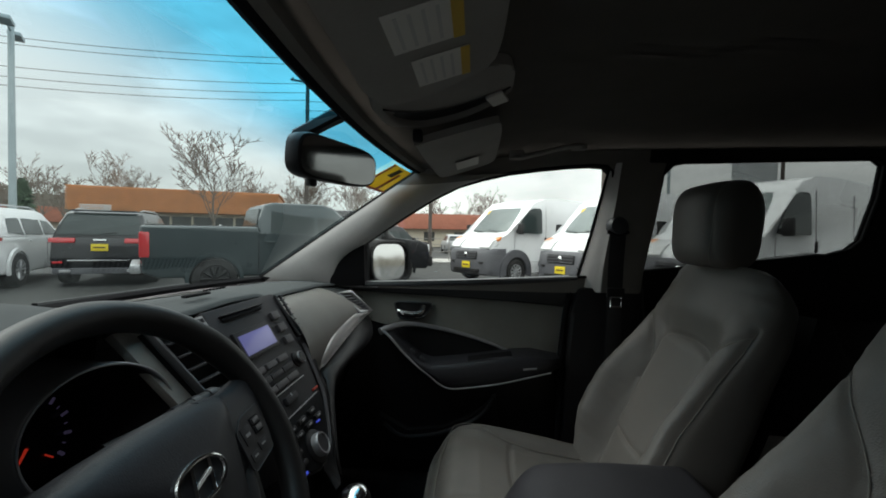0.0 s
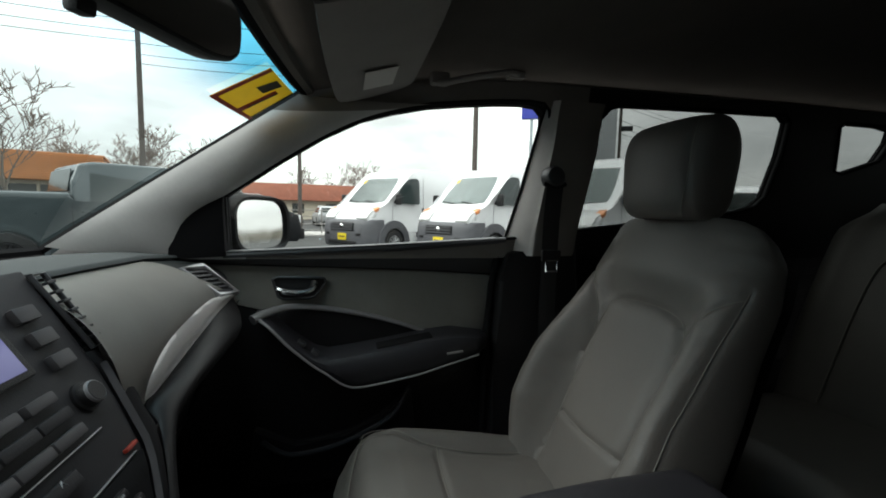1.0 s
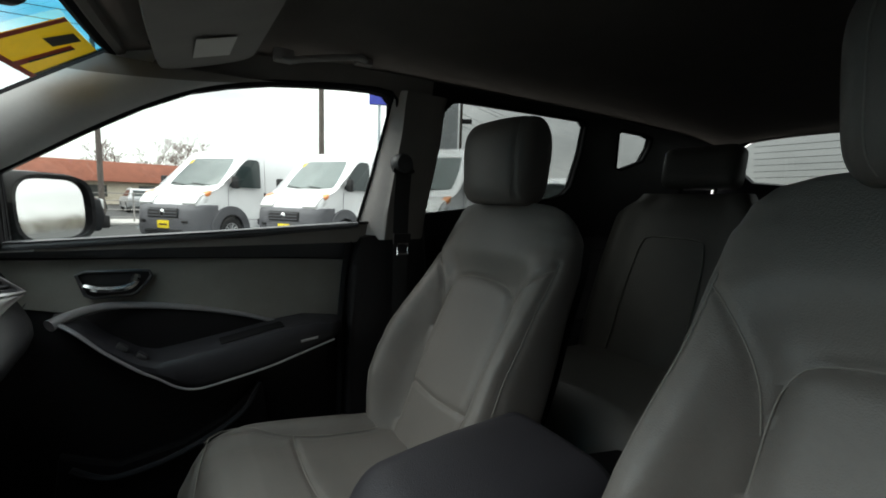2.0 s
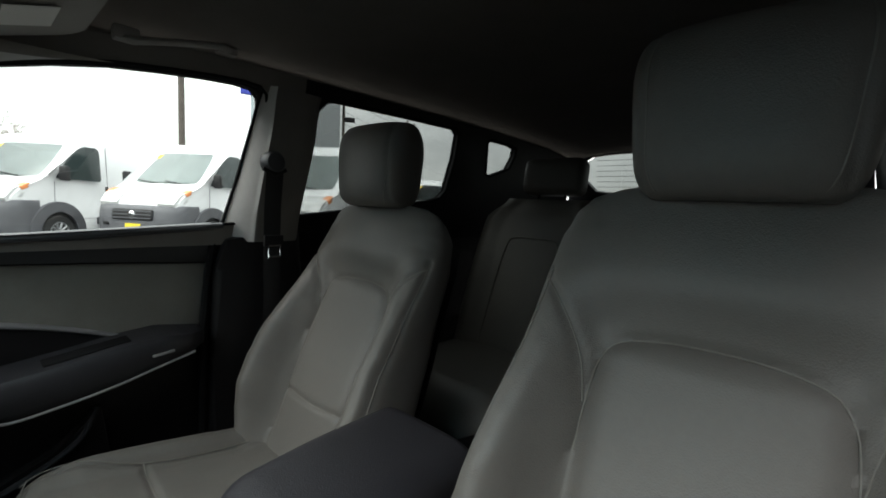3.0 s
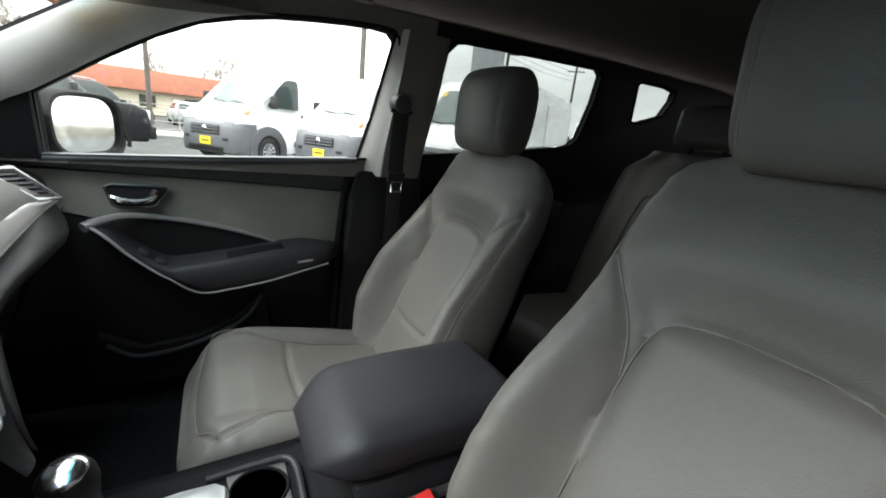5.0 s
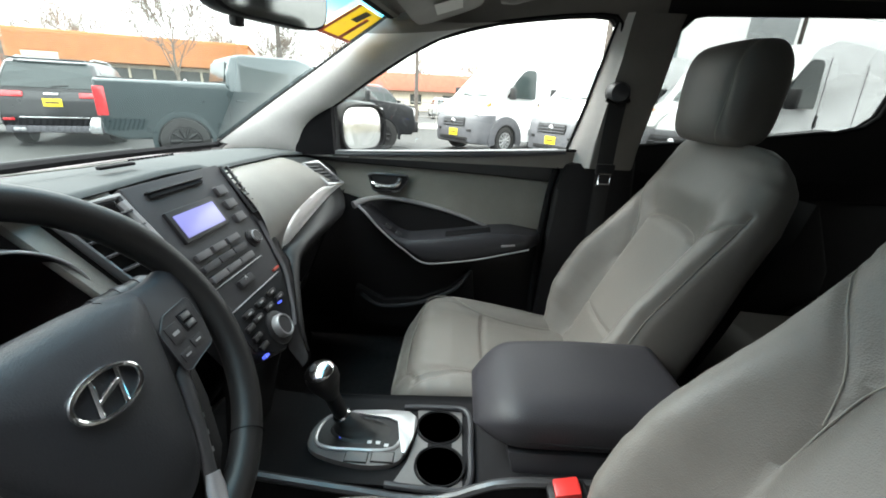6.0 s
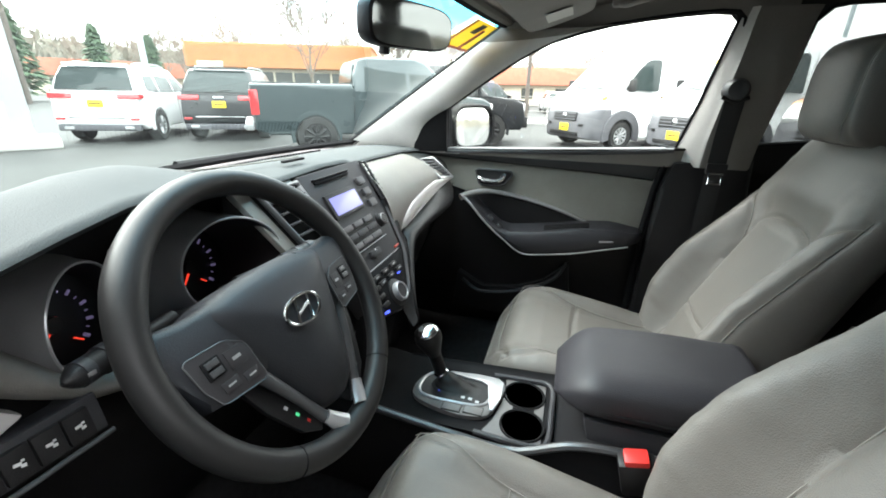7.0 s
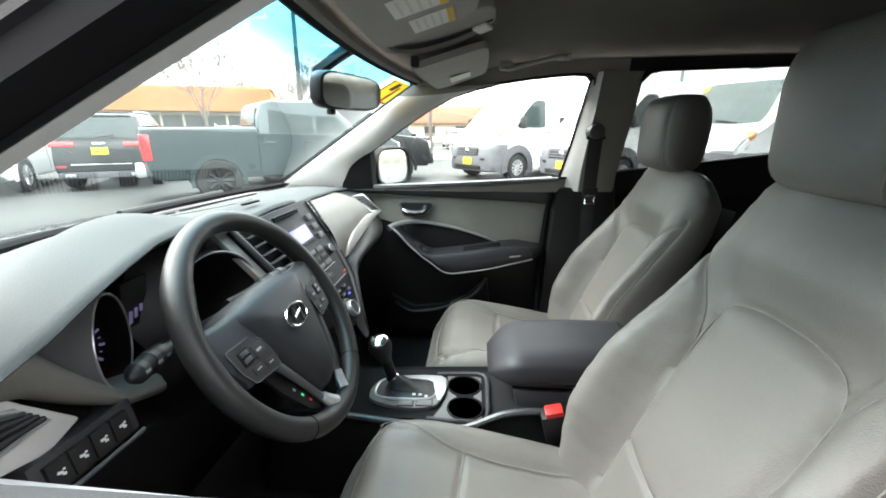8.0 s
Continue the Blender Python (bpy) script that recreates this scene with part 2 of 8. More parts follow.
TWIGS = mat("brown_twigs", (0.20, 0.16, 0.13), 0.9, var=0.3, scale=3)
NEEDLES = mat("dark_conifer_needles", (0.05, 0.085, 0.045), 0.8, var=0.4, scale=2)
WOODS = mat("far_wood_brown", (0.17, 0.155, 0.125), 0.9, var=0.45, scale=0.4)
GALV = mat("galvanised_pole", (0.36, 0.42, 0.44), 0.5, metal=0.3, var=0.1, scale=2)
POLE_WOOD = mat("dark_pole_wood", (0.10, 0.085, 0.075), 0.9, var=0.25, scale=5)
CABLE = mat("black_cable", (0.02, 0.02, 0.02), 0.7)
SIGN_GREY = mat("grey_sign_panel", (0.33, 0.35, 0.36), 0.5, var=0.05, scale=1)
SIGN_BLUE = mat("blue_sign_panel", (0.05, 0.07, 0.42), 0.4, var=0.05, scale=1)
FENCE = mat("dull_fence_metal", (0.30, 0.29, 0.28), 0.6, metal=0.3, var=0.15)


# ---- builders ----
SHIFT = {}


def thing(name, label, category, loc=(0, 0, 0), group="", kind=""):
    """An Empty at loc. Its parts are given in world places, or about the origin when loc is left out."""
    e = new(name)
    e.location = loc
    e.empty_display_size = 0.05
    SHIFT[e.name] = Vector(loc)
    return tagged(e, label, category, group, kind)


def part(name, bm, material, parent=None, label="", smooth=True, angle=40, shift=None):
    """Links a bmesh as one mesh object under a thing or a part."""
    off = SHIFT.get(parent.name, Vector()) if parent else Vector()
    if shift is not None:
        off = Vector(shift)
    if off.length:
        bmesh.ops.translate(bm, verts=bm.verts, vec=-off)
    bmesh.ops.recalc_face_normals(bm, faces=bm.faces)
    if smooth:
        lim = radians(angle)
        for f in bm.faces:
            f.smooth = True
        for e in bm.edges:
            if len(e.link_faces) == 2 and e.calc_face_angle(0) > lim:
                e.smooth = False
    me = bpy.data.meshes.new(name)
    bm.to_mesh(me)
    bm.free()
    me.materials.append(material)
    ob = new(name, me)
    if parent:
        ob.parent = parent
        SHIFT[ob.name] = SHIFT.get(parent.name, Vector())
    if label:
        ob["label"] = label
    return ob


def solo(name, bm, material, label, category, group="", kind="", smooth=True, angle=40):
    return tagged(part(name, bm, material, None, "", smooth, angle), label, category, group, kind)


def BM():
    return bmesh.new()


def box(bm, c, s, bevel=0.0, rot=None, seg=2, taper=None):
    """A block of size s at c, with rounded edges; taper: scale (x, y) of its top."""
    r = bmesh.ops.create_cube(bm, size=1.0)
    vs = r["verts"]
    for v in vs:
        k = (taper if taper and v.co.z > 0 else (1, 1))
        v.co = Vector((v.co.x * s[0] * k[0], v.co.y * s[1] * k[1], v.co.z * s[2]))
    if bevel:
        es = list({e for v in vs for e in v.link_edges})
        r2 = bmesh.ops.bevel(bm, geom=es, offset=bevel, segments=seg, profile=0.6, affect="EDGES")
        vs = list({v for f in r2["faces"] for v in f.verts} | {v for v in vs if v.is_valid})
    m = Matrix.Translation(Vector(c)) @ (rot.to_4x4() if rot else Matrix())
    bmesh.ops.transform(bm, matrix=m, verts=vs)
    return bm


def rotm(rx=0, ry=0, rz=0):
    return Euler((radians(rx), radians(ry), radians(rz))).to_matrix()


def grid(bm, rows, close_u=False, close_v=False):
    """Quads through rows of points."""
    vs = [[bm.verts.new(p) for p in r] for r in rows]
    nr, nc = len(vs), len(vs[0])
    for i in range(nr if close_v else nr - 1):
        for j in range(nc if close_u else nc - 1):
            a, b, c, d = vs[i][j], vs[i][(j + 1) % nc], vs[(i + 1) % nr][(j + 1) % nc], vs[(i + 1) % nr][j]
            try:
                bm.faces.new((a, b, c, d))
            except ValueError:
                pass
    return vs


def cap(bm, ring):
    try:
        bm.faces.new(ring)
    except ValueError:
        pass


def spline(pts, n, closed=False):
    """n points along a Catmull-Rom curve through pts."""
    pts = [Vector(p) for p in pts]
    k = len(pts)
    out = []
    span = k if closed else k - 1
    for i in range(n):
        u = i * span / (n if closed else n - 1)
        s = min(int(u), span - 1)
        f = u - s
        g = lambda q: pts[q % k] if closed else pts[max(0, min(k - 1, q))]
        p0, p1, p2, p3 = g(s - 1), g(s), g(s + 1), g(s + 2)
        out.append(0.5 * ((2 * p1) + (p2 - p0) * f + (2 * p0 - 5 * p1 + 4 * p2 - p3) * f * f + (3 * p1 - p0 - 3 * p2 + p3) * f ** 3))
    return out


def tube(bm, pts, r, n=10, closed=False, flat=1.0, up=None):
    """A tube along pts; r: one radius or one a point; flat: height against width."""
    pts = [Vector(p) for p in pts]
    k = len(pts)
    rings = []
    prev = None
    for i, p in enumerate(pts):
        a = pts[(i - 1) % k] if closed or i else pts[0]
        b = pts[(i + 1) % k] if closed or i < k - 1 else pts[-1]
        d = (b - a).normalized()
        if up is not None:
            s = d.cross(Vector(up)).normalized()
        else:
            ref = prev if prev is not None else (Vector((0, 0, 1)) if abs(d.z) < 0.9 else Vector((1, 0, 0)))
            s = d.cross(ref)
            s = s.normalized() if s.length > 1e-6 else d.orthogonal().normalized()
            s = s if prev is None else s
        t = s.cross(d).normalized()
        prev = t
        rr = r[i] if isinstance(r, (list, tuple)) else r
        rings.append([p + s * (rr * math.cos(2 * math.pi * j / n)) + t * (rr * flat * math.sin(2 * math.pi * j / n)) for j in range(n)])
    vs = grid(bm, rings, close_u=True, close_v=closed)
    if not closed:
        cap(bm, vs[0])
        cap(bm, list(reversed(vs[-1])))
    return bm


def cyl(bm, p0, p1, r0, r1=None, n=20):
    return tube(bm, [p0, p1], [r0, r0 if r1 is None else r1], n)


def lathe(bm, c, axis, prof, n=32):
    """A turned form: prof of (radius, along) about the axis at c."""
    c, w = Vector(c), Vector(axis).normalized()
    u = w.orthogonal().normalized()
    v = w.cross(u)
    rings = [[c + w * h + (u * math.cos(2 * math.pi * j / n) + v * math.sin(2 * math.pi * j / n)) * r for j in range(n)] for r, h in prof]
    vs = grid(bm, rings, close_u=True)
    cap(bm, vs[0])
    cap(bm, list(reversed(vs[-1])))
    return bm


def slab(bm, outline, hw, bevel=0.03, seg=2):
    """A closed outline of (y, z) drawn out across x to +-hw(y, z), edges rounded."""
    l = [bm.verts.new((-hw(y, z), y, z)) for y, z in outline]
    r = [bm.verts.new((hw(y, z), y, z)) for y, z in outline]
    k = len(outline)
    fs = [bm.faces.new(l), bm.faces.new(list(reversed(r)))]
    for i in range(k):
        j = (i + 1) % k
        fs.append(bm.faces.new((l[i], r[i], r[j], l[j])))
    if bevel:
        es = list({e for f in fs for e in f.edges})
        bmesh.ops.bevel(bm, geom=es, offset=bevel, segments=seg, profile=0.6, affect="EDGES", clamp_overlap=True)
    return bm


def plate(bm, pts, thick, normal=None, bevel=0.0):
    """A flat or bent piece: an outline of places with a thickness along its normal."""
    pts = [Vector(p) for p in pts]
    if normal is None:
        normal = (pts[1] - pts[0]).cross(pts[2] - pts[0]).normalized()
    nv = Vector(normal).normalized() * thick
    a = [bm.verts.new(p) for p in pts]
    b = [bm.verts.new(p + nv) for p in pts]
    fs = [bm.faces.new(a), bm.faces.new(list(reversed(b)))]
    for i in range(len(pts)):
        j = (i + 1) % len(pts)
        fs.append(bm.faces.new((a[i], b[i], b[j], a[j])))
    if bevel:
        bmesh.ops.bevel(bm, geom=list({e for f in fs for e in f.edges}), offset=bevel, segments=2, profile=0.6, affect="EDGES", clamp_overlap=True)
    return bm


def smooth01(a, b, x):
    t = max(0.0, min(1.0, (x - a) / (b - a)))
    return t * t * (3 - 2 * t)


def road_wheel(parent, c, r, w, dark=False):
    wheel = BM()
    x = c[0]
    s = 1 if x > 0 else -1
    lathe(wheel, c, (s, 0, 0), [(r * 0.62, -w / 2), (r * 0.94, -w / 2), (r, -w * 0.32), (r, w * 0.32), (r * 0.94, w / 2), (r * 0.64, w / 2), (r * 0.62, w * 0.38)], 28)
    t = part("tyre", wheel, TYRE, parent)
    rim = BM()
    lathe(rim, c, (s, 0, 0), [(r * 0.62, w * 0.2), (r * 0.62, w * 0.46), (r * 0.55, w * 0.46), (r * 0.52, w * 0.25), (r * 0.2, w * 0.3), (r * 0.16, w * 0.44), (0.01, w * 0.44)], 28)
    for k in range(10):
        a = 2 * math.pi * k / 10
        cyl(rim, (c[0] + s * w * 0.36, c[1] + math.cos(a) * r * 0.15, c[2] + math.sin(a) * r * 0.15), (c[0] + s * w * 0.40, c[1] + math.cos(a) * r * 0.57, c[2] + math.sin(a) * r * 0.57), r * 0.06, r * 0.08, 6)
    part("rim", rim, BLACK_PLASTIC if dark else RIM, t)


# ---- the car: shell round the cabin ----
def side_x(z):
    return 0.712 - 0.17 * (z - 1.11)


WIN_FRONT = [(0.735, 1.125), (0.38, 1.141), (0.012, 1.165), (-0.02, 1.30), (-0.058, 1.49), (-0.052, 1.519), (-0.02, 1.528), (0.05, 1.526), (0.14, 1.517), (0.24, 1.504), (0.33, 1.484),
             (0.41, 1.460), (0.50, 1.415), (0.60, 1.353), (0.68, 1.299), (0.735, 1.262)]
WIN_REAR = [(-0.198, 1.190), (-0.222, 1.37), (-0.234, 1.50), (-0.262, 1.532), (-0.30, 1.540), (-0.60, 1.548), (-0.860, 1.553), (-0.885, 1.535), (-0.885, 1.44), (-0.862, 1.305), (-0.83, 1.274), (-0.77, 1.256)]
WIN_QUARTER = [(-1.087, 1.530), (-1.105, 1.546), (-1.27, 1.546), (-1.330, 1.537), (-1.330, 1.50), (-1.296, 1.436), (-1.15, 1.390), (-1.115, 1.396)]
WIN_PASSENGER = WIN_FRONT[:2] + [(-0.080, 1.171), (-0.084, 1.30), (-0.084, 1.46), (-0.080, 1.510), (-0.062, 1.527), (-0.02, 1.530)] + WIN_FRONT[7:]
SIDE_OUTER = [(1.11, 1.11), (0.86, 1.295), (0.655, 1.435), (0.545, 1.520), (0.40, 1.565), (0.10, 1.585), (-0.9, 1.600), (-1.6, 1.595), (-1.95, 1.56), (-2.02, 1.10)]


SIDE_FRONT = SIDE_OUTER[:6] + [(-0.19, 1.5885), (-0.19, 1.11)]
SIDE_REAR = [(-0.19, 1.11), (-0.19, 1.5885)] + SIDE_OUTER[6:]


def holed_wall(bm, outer, holes, s, thick):
    """A wall in the car's side with openings through it, leaning in towards the roof."""
    es = []
    for loop in (outer, *holes):
        vs = [bm.verts.new((s * side_x(z), y, z)) for y, z in loop]
        es += [bm.edges.new((vs[i], vs[(i + 1) % len(vs)])) for i in range(len(vs))]
    r = bmesh.ops.triangle_fill(bm, edges=es, use_beauty=True)
    fs = [f for f in r["geom"] if isinstance(f, bmesh.types.BMFace)]
    ext = bmesh.ops.extrude_face_region(bm, geom=fs)
    bmesh.ops.translate(bm, verts=[v for v in ext["geom"] if isinstance(v, bmesh.types.BMVert)], vec=(s * thick, 0, 0))


car = thing("suv_cabin", "cabin of a parked family suv with its driver's window wound down", "car", (0, 0, 0), kind="structure")


def ws_point(u, v, inset=0.0):
    """A place on the windscreen: u across (-1 to 1), v from its base to the header."""
    x = u * (0.690 - 0.05 * v)
    yb = 1.205 - 0.095 * u * u
    yt = 0.585 - 0.045 * u * u
    b = 0.035 * math.sin(math.pi * v) * (1 - u * u)
    return Vector((x, yb * (1 - v) + yt * v + b - inset * 0.5, 1.132 + (1.512 - 1.132) * v + b * 0.6 - inset * 0.86))


def cabin_shell():
    for s, side in ((1, "passenger"), (-1, "driver")):
        front, wf, wr = SIDE_FRONT, WIN_PASSENGER, WIN_REAR
        if s < 0:
            wf = [(0.77, 1.092), (0.38, 1.062), (0.012, 1.060)] + WIN_FRONT[3:8] + [(0.14, 1.510), (0.26, 1.490), (0.36, 1.460), (0.455, 1.414), (0.553, 1.362), (0.643, 1.313), (0.72, 1.262), (0.768, 1.210)]
            wr = [(y if y > -0.4 else -0.30 + (y + 0.30) * 0.55, z) for y, z in WIN_REAR]
            front = [(y, z - (0.09 if z < 1.2 and y < 0.5 else 0.02 if z < 1.2 else 0)) for y, z in SIDE_FRONT]
        bm = BM()
        holed_wall(bm, front, [wf], s, 0.055 if s > 0 else 0.020)
        cut_y = 0.52 if s > 0 else 0.30
        bmesh.ops.bisect_plane(bm, geom=bm.verts[:] + bm.edges[:] + bm.faces[:], plane_co=(0, cut_y, 1.42), plane_no=(0, 1, 0.55))
        pt = part("pillar_trim", bm, PILLAR, car, "light grey trim of the front pillar, cloth above the door", smooth=True, angle=20)
        pt.data.materials.append(HEADLINER)
        pt.data.materials.append(FRAME_BLACK)
        for f in pt.data.polygons:
            if s > 0 and abs(f.normal.x) < 0.6:
                f.material_index = 2
            elif s > 0 and f.center.y - cut_y + 0.55 * (f.center.z - 1.42) < 0:
                f.material_index = 1
        # rear pillar trim: the shade at the back is put into its black
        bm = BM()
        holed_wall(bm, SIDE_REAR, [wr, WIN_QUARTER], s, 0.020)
        part("rear_pillar_trim", bm, BLACK_PLASTIC, car, "trim of the rear pillars, coloured black for the shade there", smooth=True, angle=20)
        # outer skin, a little larger, so that the sides read as painted metal from outside
        bm = BM()
        holed_wall(bm, front, [wf], s, 0.012 if s > 0 else 0.050)
        bmesh.ops.translate(bm, verts=bm.verts, vec=(s * (0.060 if s > 0 else 0.023), 0, 0))
        part("front_side_skin", bm, FRAME_BLACK, car, smooth=True, angle=20)
        bm = BM()
        holed_wall(bm, SIDE_REAR, [wr, WIN_QUARTER], s, 0.010)
        bmesh.ops.translate(bm, verts=bm.verts, vec=(s * 0.023, 0, 0))
        part("side_skin", bm, FRAME_BLACK, car, smooth=True, angle=20)
        for nm, w, r in (("front", wf, 0.0045), ("rear", wr, 0.006), ("quarter", WIN_QUARTER, 0.007)):
            if nm != "front" or s > 0:
                bm = BM()
                tube(bm, [(s * (side_x(z) + 0.002), y, z) for y, z in w], r, 8, True)
                part("window_seal", bm, RUBBER, car)
            bm = BM()
            tube(bm, [(s * (side_x(z) + (0.03 if nm == "front" else 0.021)), y, z) for y, z in w], 0.004, 6, True)
            part("window_channel", bm, RUBBER, car)
            if nm == "front" and s < 0:
                continue
            bm = BM()
            plate(bm, [(s * (side_x(z) + (0.030 if nm == "front" else 0.0205)), y, z) for y, z in w], 0.003, (s, 0, 0))
            g = part("side_window", bm, GLASS_SIDE if nm == "front" else GLASS_REAR, car, smooth=False)
            g.visible_shadow = nm != "front"
        # rounded cover of the screen pillar, its upper end in the headliner's cloth
        if s > 0:
            WE = spline([(0, 0.846, 1.110), (0, 0.834, 1.140), (0, 0.813, 1.198), (0, 0.775, 1.236), (0, 0.714, 1.272), (0, 0.60, 1.350), (0, 0.50, 1.412), (0, 0.41, 1.457), (0, 0.32, 1.486), (0, 0.24, 1.502)], 29)
            rows = []
            for k in range(29):
                a = ws_point(0.985, 0.04 + 0.93 * k / 28) + Vector((-0.004, -0.006, -0.004))
                b = Vector((side_x(WE[k].z) - 0.003, WE[k].y, WE[k].z))
                rows.append([a.lerp(b, q) + Vector((-0.016, -0.004, -0.008)) * math.sin(math.pi * q) ** 0.7 * smooth01(-3, 6, k) for q in [j / 12 for j in range(13)]])
            bm = BM()
            grid(bm, rows)
            ac = part("screen_pillar_cover", bm, PILLAR, car, "light grey screen pillar cover", angle=60)
            ac.data.materials.append(HEADLINER)
            for i, f in enumerate(ac.data.polygons):
                if i // 12 > 24:
                    f.material_index = 1
        # mirror sail in the front corner of the window
        bm = BM()
        plate(bm, [(s * 0.697, 0.732, 1.118), (s * 0.682, 0.732, 1.272), (s * 0.683, 0.775, 1.248), (s * 0.686, 0.815, 1.215), (s * 0.692, 0.850, 1.175), (s * 0.698, 0.858, 1.112)], 0.016, (s, 0, 0), 0.004)
        part("mirror_sail", bm, FRAME_BLACK, car, "black plastic mirror sail")
        if s < 0:
            for off, r in ((0.018, 0.010), (0.050, 0.007)):
                bm = BM()
                tube(bm, [(s * (side_x(z + off) + 0.066), y + off * 0.6, z + off) for y, z in wf[6:]], r, 6)
                part("door_seal_ridge", bm, RUBBER, car)
        # lower side: inner wall and outer skin from sill to beltline
        bm = BM()
        box(bm, (s * 0.790, -0.42, 0.74 if s < 0 else 0.716), (0.03, 2.95, 0.84 if s < 0 else 0.792), 0.008)
        part("door_shell", bm, BLACK_PLASTIC, car)
        bm = BM()
        slab(bm, [(-2.15, 0.35), (-2.15, 1.12), (-0.2, 1.07), (1.10, 1.05), (1.95, 0.98), (2.20, 0.60), (2.15, 0.30)], lambda y, z: 0.018, 0.008)
        bmesh.ops.translate(bm, verts=bm.verts, vec=(s * (0.845), 0, 0))
        part("body_side", bm, CAR_PAINT, car, "dark painted body side")
        # beltline cap
        bm = BM()
        if s > 0:
            plate(bm, [(0.697, 0.026, 1.168), (0.699, 0.38, 1.146), (0.703, 0.735, 1.129), (0.712, 0.90, 1.118), (0.750, 0.90, 1.100), (0.750, 0.60, 1.088), (0.750, 0.42, 1.081), (0.750, 0.22, 1.072), (0.750, 0.026, 1.058)], 0.05, (s, 0, 0), 0.006)
        else:
            plate(bm, [(-0.702, -0.20, 1.186), (-0.715, 0.012, 1.05), (-0.718, 0.38, 1.064), (-0.720, 0.50, 1.080), (-0.720, 0.735, 1.088), (-0.712, 0.90, 1.118), (-0.755, 0.90, 1.05), (-0.755, -0.20, 1.04)], 0.06, (s, 0, 0), 0.006)
        part("belt_cap", bm, BELT_SLATE, car, "charcoal cap along the window sill")
        # rear sill cap, black where the front one is slate, to carry the shade
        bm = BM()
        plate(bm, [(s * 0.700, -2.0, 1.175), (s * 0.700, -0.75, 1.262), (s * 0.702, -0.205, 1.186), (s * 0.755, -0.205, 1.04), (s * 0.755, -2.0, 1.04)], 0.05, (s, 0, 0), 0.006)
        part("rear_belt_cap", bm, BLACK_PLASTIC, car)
        bm = BM()
        tube(bm, [(0.712, 0.74, 1.120), (0.708, 0.38, 1.137), (0.704, 0.01, 1.162)] if s > 0 else [(-0.722, 0.74, 1.092), (-0.722, 0.50, 1.084), (-0.720, 0.38, 1.066), (-0.717, 0.01, 1.052)], 0.008, 8)
        part("sill_wiper", bm, BELT_SLATE if s > 0 else SATIN, car)
        # cover of the centre pillar: a bevel along the window, broad at its foot, coloured light where lit, and a cloth
        # face behind it coloured dark for shade
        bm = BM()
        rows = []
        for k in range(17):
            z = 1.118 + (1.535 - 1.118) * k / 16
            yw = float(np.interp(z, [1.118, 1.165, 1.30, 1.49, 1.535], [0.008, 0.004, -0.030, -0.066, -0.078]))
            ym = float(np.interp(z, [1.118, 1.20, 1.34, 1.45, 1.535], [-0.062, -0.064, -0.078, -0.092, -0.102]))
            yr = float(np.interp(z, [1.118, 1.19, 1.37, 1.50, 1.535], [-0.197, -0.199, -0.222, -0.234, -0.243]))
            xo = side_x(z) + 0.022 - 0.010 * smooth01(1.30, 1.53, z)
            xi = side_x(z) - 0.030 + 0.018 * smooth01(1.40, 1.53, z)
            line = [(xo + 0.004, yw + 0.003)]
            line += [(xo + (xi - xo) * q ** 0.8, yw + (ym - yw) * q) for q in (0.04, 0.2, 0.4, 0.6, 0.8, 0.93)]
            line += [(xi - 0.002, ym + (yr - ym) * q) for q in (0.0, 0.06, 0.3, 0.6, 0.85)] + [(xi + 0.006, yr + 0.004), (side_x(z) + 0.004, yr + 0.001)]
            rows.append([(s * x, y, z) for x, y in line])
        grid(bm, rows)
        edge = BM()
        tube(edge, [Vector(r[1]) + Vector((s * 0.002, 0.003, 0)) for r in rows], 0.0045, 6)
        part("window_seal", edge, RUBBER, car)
        pc = part("pillar_cover", bm, PILLAR, car, "centre pillar cover, front edge coloured as lit, grey cloth face as shaded", angle=50)
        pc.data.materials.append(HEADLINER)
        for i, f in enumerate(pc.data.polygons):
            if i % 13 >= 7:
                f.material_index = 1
        # lower B pillar
        bm = BM()
        plate(bm, [(s * 0.690, 0.004, 1.128), (s * 0.684, -0.205, 1.16), (s * 0.685, -0.215, 0.95), (s * 0.69, -0.20, 0.42), (s * 0.69, 0.046, 0.42), (s * 0.69, 0.040, 0.80), (s * 0.69, 0.030, 1.05)], 0.09, (s, 0, 0), 0.018)
        part("lower_pillar", bm, BLACK_PLASTIC, car, "charcoal lower centre pillar")
        bm = BM()
        tube(bm, [(s * 0.722, 0.026, 1.115), (s * 0.724, 0.040, 1.03), (s * 0.724, 0.052, 0.90), (s * 0.724, 0.056, 0.60)], 0.011, 8)
        part("door_seal", bm, RUBBER, car)
        for yc in (1.62, -1.08):
            road_wheel(car, (s * 0.80, yc, 0.36), 0.36, 0.23)
    # roof, headliner
    xs = [-0.645 + 1.29 * i / 30 for i in range(31)]
    ys = [0.575, 0.53, 0.46, 0.36, 0.24, 0.1, -0.1, -0.4, -0.8, -1.2, -1.6, -1.9, -1.99]
    zc = [1.512, 1.528, 1.552, 1.580, 1.600, 1.612, 1.618, 1.622, 1.625, 1.625, 1.620, 1.605, 1.585]
    bm = BM()
    rows = []
    for y, z in zip(ys, zc):
        rows.append([(x, y - 0.045 * (x / 0.645) ** 2 * (1 if y > 0.5 else 0.0), z - 0.045 * abs(x / 0.645) ** 5 * smooth01(0.6, 0.3, y) - 0.002) for x in xs])
    grid(bm, rows)
    bmesh.ops.solidify(bm, geom=bm.faces[:], thickness=-0.012)
    tagged(part("ceiling", bm, HEADLINER, None), "pale grey woven headliner under the roof", "ceiling", kind="structure")
    bm = BM()
